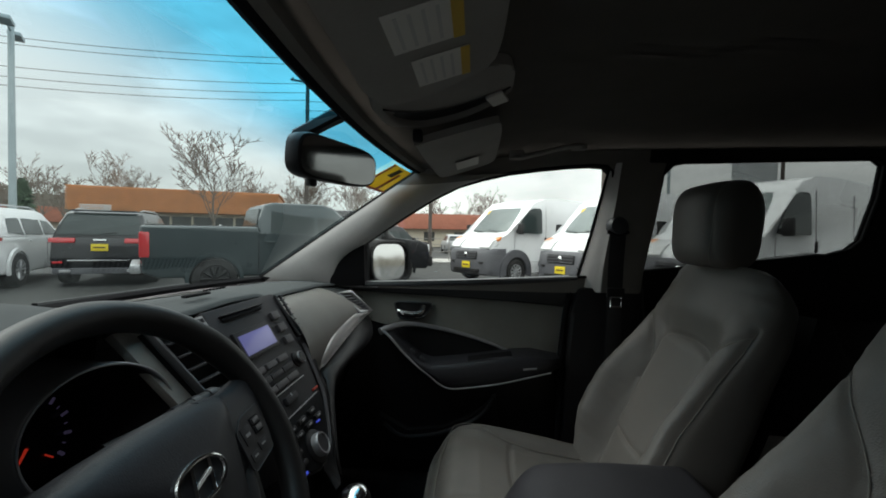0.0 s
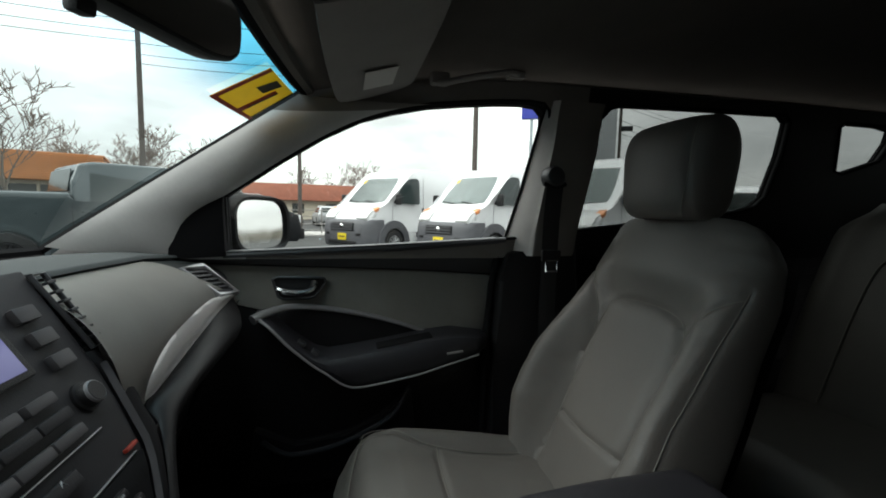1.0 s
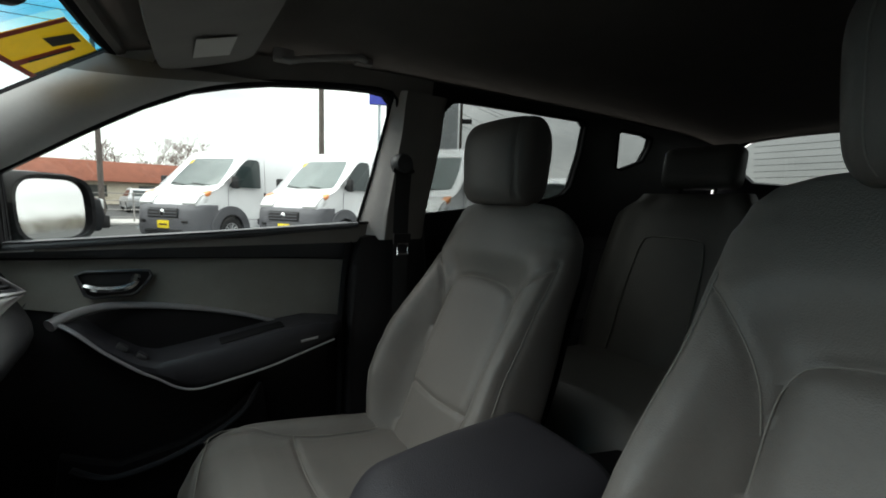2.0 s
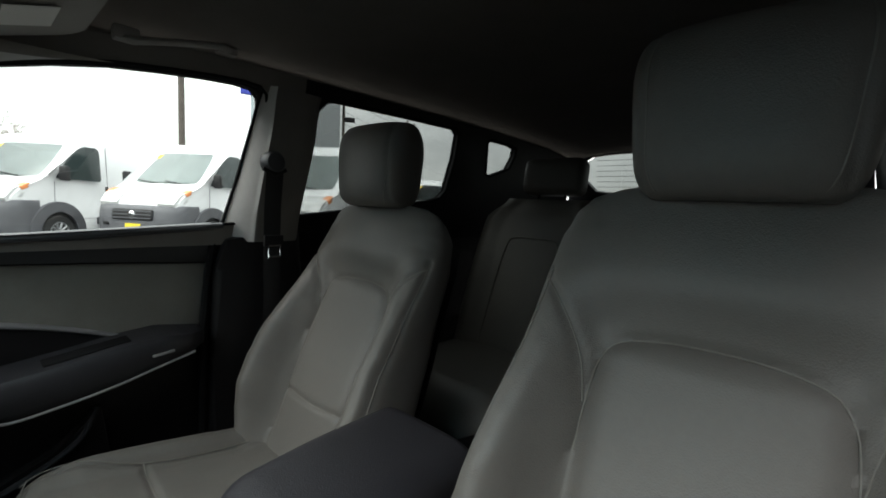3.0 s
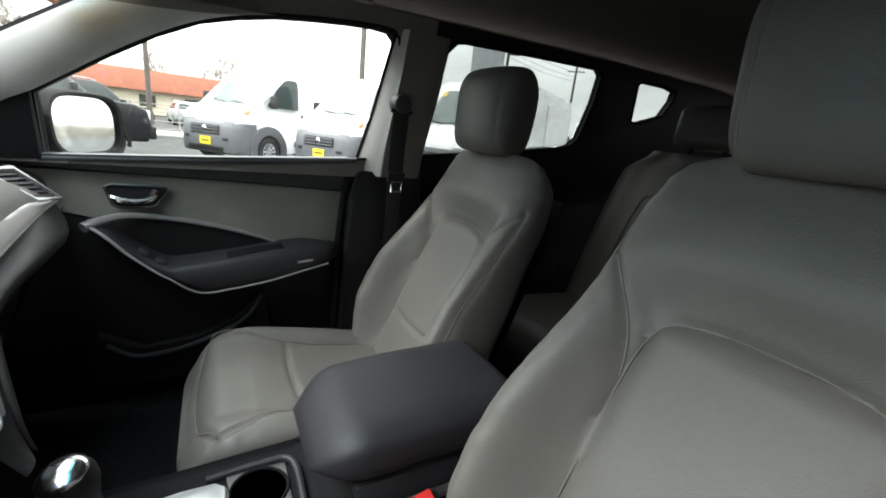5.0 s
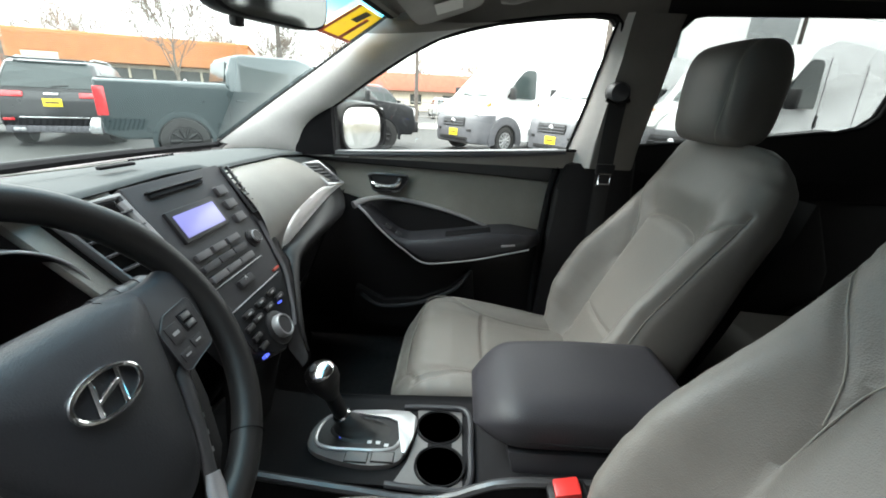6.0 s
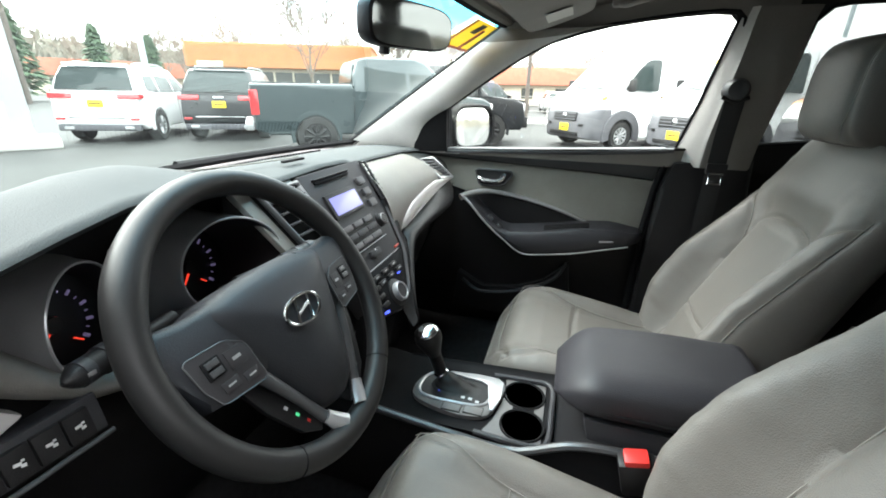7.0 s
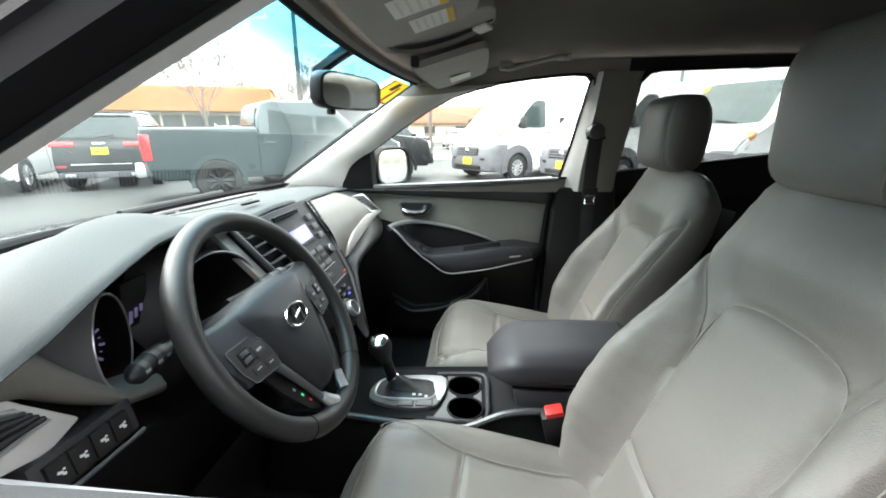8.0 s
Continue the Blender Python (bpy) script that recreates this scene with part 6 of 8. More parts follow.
    box(bm, (-0.016, 0.342, 0.6865), (0.05, 0.045, 0.004), 0.001)
    part("cup_bridge", bm, RUBBER, t)
    bm = BM()
    tube(bm, spline([(-0.108, 0.43, 0.688), (-0.112, 0.35, 0.688), (-0.105, 0.292, 0.69), (-0.02, 0.285, 0.692), (0.070, 0.290, 0.692), (0.082, 0.34, 0.69), (0.078, 0.42, 0.688)], 30), 0.006, 8)
    part("tray_rim", bm, DARK_PLASTIC, t)
    # armrest box and lid
    bm = BM()
    slab(bm, [(0.215, 0.70), (0.235, 0.775), (-0.06, 0.775), (-0.075, 0.70)], lambda y, z: 0.108, 0.012)
    part("armrest_box", bm, DARK_PLASTIC, t)
    rows = []
    for i in range(33):
        v = i / 32
        y = 0.288 - 0.375 * v
        e = smooth01(1.0, 0.90, v) * (1 - max(0.0, 1 - v / 0.22) ** 2.2)
        w = 0.070 + 0.048 * e
        zt = 0.804 + 0.054 * e - 0.013 * (1 - smooth01(0.0, 0.6, v))
        zb = 0.792 - 0.018 * e
        ring = []
        for j in range(40):
            a = 2 * math.pi * j / 40
            c, sn = math.cos(a), math.sin(a)
            ring.append((0.005 + w * math.copysign(abs(c) ** 0.36, c) * (1 - 0.05 * max(0.0, sn)), y, (zt + zb) / 2 + (zt - zb) / 2 * math.copysign(abs(sn) ** 0.46, sn) + 0.006 * (1 - c * c) * (1 if sn > 0 else 0)))
        rows.append(ring)
    bm = BM()
    vs = grid(bm, rows, close_u=True)
    cap(bm, list(reversed(vs[0])))
    cap(bm, vs[-1])
    lid = part("armrest_lid", bm, mat("charcoal_armrest_skin", (0.023, 0.023, 0.027), 0.48, spec=0.35, var=0.08, scale=12, bump=0.25, bump_scale=600, kind="leather"), t, "padded charcoal armrest lid", angle=70)
    bm = BM()
    tube(bm, [(-0.1115, 0.21, 0.800), (-0.1135, 0.15, 0.800), (-0.1135, 0.05, 0.800), (-0.1135, -0.05, 0.800)], 0.0018, 5)
    part("lid_gap", bm, RUBBER, lid)


console()


def shifter():
    t = thing("gear_lever", "black gear lever with a chrome-topped knob", "gear lever", (0.02, 0.54, 0.72))
    a, b = Vector((0.010, 0.532, 0.718)), Vector((-0.012, 0.555, 0.814))
    bm = BM()
    cyl(bm, a, b, 0.0135, 0.015, 16)
    part("shaft", bm, BLACK_PLASTIC, t)
    bm = BM()
    lathe(bm, a, (b - a).normalized(), [(0.0140, -0.002), (0.0170, 0.0), (0.0170, 0.005), (0.0138, 0.008)], 20)
    part("collar", bm, CHROME, t, "chrome collar")
    d = (b - a).normalized()
    bm = BM()
    lathe(bm, b - d * 0.022, d, [(0.014, -0.02), (0.021, 0.0), (0.0285, 0.020), (0.0295, 0.033), (0.026, 0.046), (0.013, 0.054), (0.001, 0.0555)], 28)
    k = part("knob", bm, WHEEL_SKIN, t, "black leather knob")
    bm = BM()
    lathe(bm, b - d * 0.022, d, [(0.0268, 0.0455), (0.0262, 0.0475), (0.0215, 0.0510), (0.0135, 0.0552), (0.001, 0.0566)], 28)
    part("cap", bm, CHROME, k, "chrome knob cap")


shifter()


def belt_buckle(x, y, z, tilt):
    t = thing("belt_buckle", "black seat belt buckle with a red release key", "belt buckle", (x, y, z))
    r = rotm(-10, 14, 90)
    bm = BM()
    box(bm, (x, y, z - 0.030), (0.060, 0.032, 0.080), 0.008, r)
    part("housing", bm, BLACK_PLASTIC, t)
    bm = BM()
    box(bm, Vector((x, y, z - 0.030)) + r @ Vector((0, 0.0, 0.041)), (0.038, 0.028, 0.018), 0.004, r)
    part("release_key", bm, RED_PLASTIC, t, "red release key")


belt_buckle(-0.146, 0.138, 0.748, 0)
belt_buckle(0.142, 0.07, 0.745, 0)


def seat_belt(s):
    t = thing("seat_belt", "black front seat belt hanging from the centre pillar", "seat belt", (s * 0.64, -0.10, 1.1), "seat belts")
    bm = BM()
    lathe(bm, (s * 0.650, -0.098, 1.335), (-s, 0, 0.1), [(0.034, 0.0), (0.032, 0.014), (0.024, 0.026), (0.010, 0.030), (0.001, 0.030)], 24)
    part("anchor_cover", bm, SPOKE_GREY, t, "grey anchor cover")
    bm = BM()
    tube(bm, [(s * 0.636, -0.130, 1.318), (s * 0.630, -0.098, 1.305), (s * 0.636, -0.066, 1.318)], 0.006, 8)
    part("guide_loop", bm, BLACK_PLASTIC, t)
    bm = BM()
    P = [(s * 0.632, -0.098, 1.31), (s * 0.640, -0.096, 1.22), (s * 0.640, -0.094, 1.12), (s * 0.642, -0.095, 0.9), (s * 0.655, -0.10, 0.55)]
    tube(bm, P, 0.024, 8, flat=0.07, up=(s, 0, 0))
    part("webbing", bm, BELT, t)
    bm = BM()
    box(bm, (s * 0.631, -0.094, 1.125), (0.010, 0.055, 0.030), 0.004)
    tg = part("tongue_grip", bm, BLACK_PLASTIC, t)
    bm = BM()
    tube(bm, [(s * 0.626, -0.111, 1.112), (s * 0.626, -0.111, 1.082), (s * 0.626, -0.078, 1.082), (s * 0.626, -0.078, 1.112)], 0.0035, 6, True)
    part("tongue", bm, CHROME, tg, "chrome belt tongue")


seat_belt(1)
seat_belt(-1)


# ---- overhead ----
def rounded(o, n=44):
    return spline([(x, y, 0) for x, y in o], n, True)


def sun_visor(s, label, big):
    t = thing("sun_visor", label, "sun visor", (s * 0.36, 0.45, 1.5), "sun visors")
    o = [(0.150, 0.470), (0.17, 0.482), (0.38, 0.480), (0.575, 0.468), (0.612, 0.448), (0.618, 0.410), (0.608, 0.335), (0.590, 0.306), (0.545, 0.297), (0.36, 0.296), (0.195, 0.303), (0.160, 0.330)] if s > 0 else [(0.075, 0.500), (0.30, 0.508), (0.52, 0.490), (0.575, 0.450), (0.565, 0.360), (0.525, 0.325), (0.34, 0.325), (0.14, 0.330), (0.085, 0.370)]
    zv = 1.488 if s > 0 else 1.505
    pts = [Vector((s * p.x, p.y, zv + 0.30 * (0.46 - p.y) - 0.05 * max(0, p.x - 0.45))) for p in rounded(o)]
    bm = BM()
    plate(bm, pts, 0.016, (0, 0.28, 1), 0.005)
    v = part("flap", bm, VISOR, t)
    lab = [((0.485, 0.380), 0.115, 0.066, PAPER, LABEL_YELLOW)] if not big else [((0.155, 0.405), 0.085, 0.075, PAPER, LABEL_YELLOW), ((0.270, 0.415), 0.085, 0.085, PAPER, LABEL_YELLOW)]
    for (cx, cy), w, h, m1, m2 in lab:
        z = zv + 0.30 * (0.46 - cy) - 0.05 * max(0, cx - 0.45) - (0.0015 if big else 0.0065)
        bm = BM()
        box(bm, (s * cx, cy, z), (w, h, 0.001), 0, rotm(-16.7))
        p = part("warning_label", bm, m1, v, "white warning label with an amber strip" if big else "small white label", smooth=False)
        bm = BM()
        box(bm, (s * cx, cy - h * 0.42, z + h * 0.42 * 0.3 - 0.001), (w, h * 0.16, 0.001), 0, rotm(-16.7))
        if big:
            part("label_strip", bm, m2, p, smooth=False)
        for k in range(4 if big else 0):
            bm = BM()
            box(bm, (s * cx, cy + h * (0.32 - 0.17 * k), z - 0.3 * h * (0.32 - 0.17 * k) - 0.001), (w * 0.8, h * 0.05, 0.0006), 0, rotm(-16.7))
            part("printed_bar", bm, LABEL_INK, p, smooth=False)
    bm = BM()
    tube(bm, [(s * 0.585, 0.47, 1.515), (s * 0.61, 0.48, 1.535), (s * 0.62, 0.47, 1.56)], 0.008, 8)
    part("hinge_arm", bm, BLACK_PLASTIC, t)
    bm = BM()
    box(bm, (s * o[0][0], 0.478 if s > 0 else 0.505, zv + 0.012), (0.035, 0.02, 0.026), 0.006)
    part("clip", bm, BLACK_PLASTIC, t)


sun_visor(1, "grey sun visor folded up, passenger's side, with a small label", False)
sun_visor(-1, "grey sun visor folded up, driver's side, with two warning labels", True)


def overhead_console():
    t = thing("overhead_console", "grey overhead console with map lamps and holder", "overhead console", (0.04, 0.42, 1.55))
    o = rounded([(-0.060, 0.520), (0.04, 0.535), (0.135, 0.515), (0.145, 0.40), (0.120, 0.305), (0.03, 0.292), (-0.045, 0.310), (-0.065, 0.40)])
    bm = BM()
    plate(bm, [(p.x, p.y, 1.528 + 0.26 * (0.46 - p.y)) for p in o], 0.03, (0, 0.26, 1), 0.008)
    b = part("housing", bm, VISOR, t)
    def under(x, y, d=0.0):
        return Vector((x, y, 1.526 + 0.26 * (0.46 - y) - d))
    lip = spline([under(0.00, 0.520), under(0.075, 0.515, 0.004), under(0.135, 0.480, 0.006), (0.150, 0.430, 1.527), (0.145, 0.375, 1.541), under(0.120, 0.325, 0.004), under(0.06, 0.296)], 30)
    inner = spline([under(0.00, 0.520), under(0.035, 0.490), under(0.066, 0.455), under(0.078, 0.420), under(0.078, 0.385), under(0.072, 0.345), under(0.06, 0.296)], 30)
    bm = BM()
    rows = []
    for k in range(30):
        p, q = lip[k], inner[k]
        w = math.sin(math.pi * k / 29)
        rows.append([p + Vector((0.006, 0, 0.016)) * w, p, p + (q - p) * 0.12 + Vector((0, 0, -0.004)) * w, p + (q - p) * 0.30 + Vector((0, 0, -0.002)) * w, p + (q - p) * 0.36 + Vector((0, 0, 0.010)) * w])
    grid(bm, rows)
    bmesh.ops.solidify(bm, geom=bm.faces[:], thickness=0.002)
    part("holder_lip", bm, VISOR, b, "silver-grey curved lip of the glasses holder", angle=60)
    bm = BM()
    grid(bm, [[p.lerp(q, 0.33) + Vector((0, 0, 0.004)), p.lerp(q, 0.66) + Vector((0, 0, 0.003)), q + Vector((0, 0, -0.0015))] for p, q in zip(lip, inner)])
    bmesh.ops.solidify(bm, geom=bm.faces[:], thickness=0.002)
    part("holder_recess", bm, DARK_PLASTIC, b, "dark recess of the glasses holder")
    bm = BM()
    box(bm, under(0.095, 0.318, 0.003), (0.05, 0.034, 0.008), 0.004, rotm(-14.6, 0, -20))
    part("map_lamp", bm, PAPER, b, "unlit white map lamp lens")


overhead_console()


def grab_handle(s):
    t = thing("grab_handle", "grey folding grab handle above the door", "grab handle", (s * 0.6, 0.12, 1.57), "grab handles")
    bm = BM()
    tube(bm, spline([(s * 0.600, 0.232, 1.545), (s * 0.580, 0.220, 1.538), (s * 0.574, 0.19, 1.545), (s * 0.572, 0.12, 1.562), (s * 0.574, 0.062, 1.574), (s * 0.582, 0.045, 1.574), (s * 0.602, 0.040, 1.582)], 24), 0.0105, 10, flat=0.7)
    part("bar", bm, VISOR, t)
    for y, z in ((0.230, 1.552), (0.038, 1.582)):
        bm = BM()
        box(bm, (s * 0.604, y, z), (0.03, 0.045, 0.03), 0.008)
        part("mount", bm, VISOR, t)


grab_handle(1)
grab_handle(-1)


def rear_view_mirror():
    c = Vector((0.016, 0.607, 1.421))
    t = thing("rear_view_mirror", "black-framed rear-view mirror on the windscreen", "mirror", c)
    r = rotm(4.5, 0, -21)
    o = [(0.106 * math.copysign(abs(math.cos(a)) ** 0.42, math.cos(a)), (0.036 - 0.003 * math.cos(a)) * math.copysign(abs(math.sin(a)) ** 0.55, math.sin(a))) for a in [2 * math.pi * k / 40 for k in range(40)]]
    bm = BM()
    rows = [[c + r @ Vector((x * k, d, z * k)) for x, z in o] for k, d in ((1.0, -0.012), (1.04, -0.006), (1.03, 0.012), (0.85, 0.030), (0.5, 0.038))]
    vs = grid(bm, rows, close_u=True)
    cap(bm, vs[-1])
    cap(bm, list(reversed(vs[0])))
    part("housing", bm, BLACK_PLASTIC, t)
    bm = BM()
    plate(bm, [c + r @ Vector((x * 0.95, -0.0135, z * 0.92)) for x, z in o], 0.001, r @ Vector((0, -1, 0)))
    part("mirror_glass", bm, MIRROR, t, smooth=False)
    bm = BM()
    tube(bm, [c + r @ Vector((-0.02, 0.028, 0.0)), Vector((-0.012, 0.668, 1.452)), Vector((0.0, 0.672, 1.466))], [0.013, 0.015, 0.012], 12)
    part("stem", bm, BLACK_PLASTIC, t)
    bm = BM()
    a, b = Vector((-0.028, 0.664, 1.456)), Vector((0.040, 0.588, 1.526))
    side = Vector((0.014, 0, 0))
    up = (b - a).cross(side).normalized() * 0.011
    rows = [[p + side * i * w + up * j * w for i, j in ((-1, -0.6), (-0.6, -1), (0.6, -1), (1, -0.6), (1, 0.6), (0.6, 1), (-0.6, 1), (-1, 0.6))] for p, w in ((a, 0.7), (a.lerp(b, 0.06), 1.0), (a.lerp(b, 0.5), 1.05), (b, 1.3))]
    vs = grid(bm, rows, close_u=True)
    cap(bm, vs[-1])
    cap(bm, list(reversed(vs[0])))
    part("cable_cover", bm, BLACK_PLASTIC, t, "black cable cover along the glass")
    bm = BM()
    box(bm, c + r @ Vector((-0.055, 0.004, -0.042)), (0.016, 0.014, 0.014), 0.004, r)
    part("dip_lever", bm, BLACK_PLASTIC, t)


rear_view_mirror()


def screen_sticker():
    def q(u, v):
        return ws_point(u, v, 0.006)
    t = thing("year_sticker", "yellow, red and black dealer sticker inside the windscreen corner", "sticker", q(0.82, 0.85))
    def patch(name, u0, u1, v0, v1, m, inset, label="", skew=0.0):
        bm = BM()
        grid(bm, [[ws_point(u0 + (u1 - u0) * i / 6 + skew * j / 4, v0 + (v1 - v0) * j / 4, inset) for i in range(7)] for j in range(5)])
        return part(name, bm, m, t, label)
    patch("sheet", 0.70, 0.955, 0.80, 0.965, STICKER, 0.006, "yellow sheet")
    patch("red_edge", 0.70, 0.955, 0.80, 0.814, STICKER_RED, 0.0075)
    patch("red_edge", 0.70, 0.722, 0.814, 0.965, STICKER_RED, 0.0075)
    patch("red_bar", 0.845, 0.875, 0.814, 0.93, STICKER_RED, 0.0075, "", 0.012)
    patch("black_bar", 0.862, 0.872, 0.835, 0.93, STICKER_BLACK, 0.009, "", 0.012)
    patch("black_edge", 0.940, 0.955, 0.814, 0.965, STICKER_BLACK, 0.0075)
    patch("black_corner", 0.77, 0.83, 0.90, 0.955, STICKER_BLACK, 0.0085, "", 0.02)


screen_sticker()


def door_mirror(s):
    t = thing("door_mirror", "black door mirror outside the front window", "door mirror", (s * 0.92, 0.70, 1.18), "door mirrors")
    c = Vector((s * 0.935, 0.722, 1.187))
    r = rotm(-3, 0, -s * 26)
    o = [(0.118 * math.copysign(abs(math.cos(a)) ** 0.55, math.cos(a)), 0.076 * math.copysign(abs(math.sin(a)) ** 0.6, math.sin(a))) for a in [2 * math.pi * k / 36 for k in range(36)]]
    bm = BM()
    rows = [[c + r @ Vector((x * k, d, z * k)) for x, z in o] for k, d in ((0.945, -0.036), (0.96, -0.046), (1.06, -0.048), (1.14, -0.03), (1.17, 0.0), (1.05, 0.06), (0.75, 0.10), (0.3, 0.115))]
    vs = grid(bm, rows, close_u=True)
    cap(bm, vs[-1])
    cap(bm, list(reversed(vs[0])))
    part("housing", bm, RUBBER, t)
    bm = BM()
    plate(bm, [c + r @ Vector((x * 0.93, -0.036, z * 0.93)) for x, z in o], 0.001, r @ Vector((0, -1, 0)))
    part("mirror_glass", bm, MIRROR, t, smooth=False)
    bm = BM()
    tube(bm, [(s * 0.76, 0.80, 1.14), (s * 0.85, 0.77, 1.145)], [0.03, 0.026], 10, flat=0.6)
    part("arm", bm, BLACK_PLASTIC, t)


door_mirror(1)
door_mirror(-1)
bm = BM()
box(bm, (0.40, 0.62, 0.440), (0.46, 0.44, 0.012), 0.004)
solo("floor_mat", bm, CARPET, "black carpet mat in the passenger's footwell", "floor mat")
bm = BM()
box(bm, (-0.40, 0.62, 0.440), (0.46, 0.44, 0.012), 0.004)
solo("floor_mat", bm, CARPET, "black carpet mat in the driver's footwell", "floor mat")


# ---- outside: the lot ----
def flat_ground():
    bm = BM()
    n = 40
    pts = [-900, -400, -200, -100, -60] + [-40 + 4 * i for i in range(21)] + [60, 100, 200, 400, 900]
    rows = [[(x, y, 0.0) for x in pts] for y in pts]
    grid(bm, rows)
    return solo("ground", bm, ASPHALT, "damp grey asphalt of a car dealer's lot", "ground", kind="structure")


def place(ob, x, y, az):
    """Sets a vehicle or building at (x, y), heading az degrees clockwise from +y."""
    ob.matrix_basis = pose(x, y, 0, 0, 0, -az)
    return ob


def side_panes(parent, polys, hw, material, name="side_window", proud=0.006):
    for poly in polys:
        for s in (-1, 1):
            bm = BM()
            plate(bm, [(s * (hw(y, z) + proud), y, z) for y, z in poly], 0.01, (-s, 0, 0))
            part(name, bm, material, parent, smooth=False)


def arch(bm, s, x, yc, zc, r0, r1, depth=0.03, n=14):
    """A wheel-arch moulding."""
    rows = []
    for i in range(n + 1):
        a = math.pi * (-0.08 + 1.16 * i / n)
        ca, sa = math.cos(a), math.sin(a)
        rows.append([(s * (x - 0.02), yc + r0 * ca, zc + r0 * sa), (s * (x + depth), yc + r0 * ca, zc + r0 * sa), (s * (x + depth), yc + r1 * ca, zc + r1 * sa), (s * (x - 0.02), yc + r1 * ca, zc + r1 * sa)])
    grid(bm, rows, close_u=True)


def dealer_placard(parent, c, w=0.30, h=0.15, face=1):
    bm = BM()
    box(bm, c, (w, 0.012, h), 0.003)
    p = part("placard", bm, PLACARD, parent, "yellow dealer placard in place of a number plate")
    ink = BM()
    box(ink, (c[0], c[1] + face * 0.0075, c[2]), (w * 0.72, 0.004, h * 0.22))
    part("printed_bar", ink, PLACARD_INK, p, smooth=False)


def cargo_van(label, sticker=True):
    v = thing("cargo_van", label, "van", group="row of vans")
    H = 2.52

    def hw(y, z):
        return 1.0 - 0.05 * smooth01(0.9, 2.5, z) - 0.18 * smooth01(0.25, 1.0, y) * (1 - 0.3 * smooth01(0.9, 1.6, z))

    body = [(-4.9, 0.42), (-4.9, 2.30), (-4.75, H - 0.02), (-2.0, H), (-1.3, H - 0.03), (-0.86, 2.40), (-0.62, 2.235), (0.13, 1.475), (0.30, 1.40), (0.66, 1.24), (0.82, 1.08), (0.90, 0.80), (0.88, 0.34), (0.5, 0.28), (-4.7, 0.32)]
    bm = BM()
    slab(bm, body, hw, 0.055, 3)
    b = part("body", bm, WHITE_PAINT, v, "plain white van body")
    # windscreen
    bm = BM()
    z0, z1 = 1.475, 2.185
    rows = []
    for i in range(9):
        t = i / 8
        y, z = 0.145 - 0.715 * t, z0 + (z1 - z0) * t + 0.016
        w = 0.85 - 0.07 * t - 0.05 * (1 - t) ** 6 - 0.03 * t ** 8
        rows.append([(w * u, y - 0.07 * u ** 4 + 0.03, z - 0.012 * u ** 4) for u in (-1, -0.9, -0.66, -0.33, 0, 0.33, 0.66, 0.9, 1)])
    grid(bm, rows)
    bmesh.ops.solidify(bm, geom=bm.faces[:], thickness=0.012)
    ws = part("windshield", bm, SCREEN_GLASS, v)
    for s in (-0.42, 0.22):
        bm = BM()
        tube(bm, [(s, 0.205, 1.475), (s + 0.40, 0.165, 1.530)], 0.012, 6)
        part("wiper", bm, BLACK_PLASTIC, ws)
    if sticker:
        bm = BM()
        box(bm, (0.60, -0.485, 2.105), (0.22, 0.012, 0.14), 0.002, rotm(45))
        st = part("price_sticker", bm, LABEL_YELLOW, ws, "yellow-orange price sticker on the glass", smooth=False)
        bm = BM()
        box(bm, (0.46, -0.305, 1.93), (0.22, 0.01, 0.34), 0.002, rotm(45))
        part("paper_sheet", bm, PAPER, ws, "white paper sheet behind the glass", smooth=False)
    side_panes(v, [[(0.0, 1.45), (-0.02, 1.50), (-0.38, 1.96), (-0.56, 2.11), (-0.74, 2.18), (-1.02, 2.19), (-1.10, 2.14), (-1.12, 2.04), (-1.12, 1.48), (-1.08, 1.44)]], hw, CAR_GLASS, "door_window", 0.004)
    for s in (-1, 1):
        for pts in ([(-1.30, 0.62), (-1.30, 2.24)], [(0.04, 1.40), (0.06, 0.98)], [(-1.30, 0.62), (-0.55, 0.62)], [(-2.75, 0.62), (-2.75, 2.24)]):
            bm = BM()
            tube(bm, [(s * (hw(y, z) + 0.001), y, z) for y, z in pts], 0.006, 5)
            part("door_gap", bm, GREY_CLADDING, b)
        bm = BM()
        box(bm, (s * (hw(-1.2, 1.2) + 0.018), -1.24, 1.24), (0.03, 0.07, 0.20), 0.012)
        part("door_handle", bm, BLACK_PLASTIC, b)
        bm = BM()
        box(bm, (s * 1.12, -0.06, 1.56), (0.16, 0.12, 0.30), 0.035)
        box(bm, (s * 1.03, -0.06, 1.50), (0.12, 0.07, 0.08), 0.02)
        mir = part("side_mirror", bm, BLACK_PLASTIC, v)
        bm = BM()
        slab(bm, [(0.46, 1.335), (0.62, 1.275), (0.76, 1.205), (0.885, 1.04), (0.86, 0.97), (0.60, 1.06), (0.50, 1.20)], lambda y, z: 0.25 - 0.06 * smooth01(0.6, 0.9, y), 0.014, 3)
        bmesh.ops.translate(bm, verts=bm.verts, vec=(s * 0.645, 0, 0))
        hl = part("headlight", bm, CLEAR_LAMP, v)
        bm = BM()
        slab(bm, [(0.46, 1.345), (0.60, 1.29), (0.66, 1.25), (0.62, 1.19), (0.50, 1.24)], lambda y, z: 0.07, 0.01)
        bmesh.ops.translate(bm, verts=bm.verts, vec=(s * 0.850, 0, 0))
        part("indicator", bm, AMBER_LAMP, hl)
        bm = BM()
        box(bm, (s * (hw(-3, 0.6) + 0.01), -2.6, 0.56), (0.03, 3.3, 0.16), 0.01)
        part("side_moulding", bm, GREY_CLADDING, v)
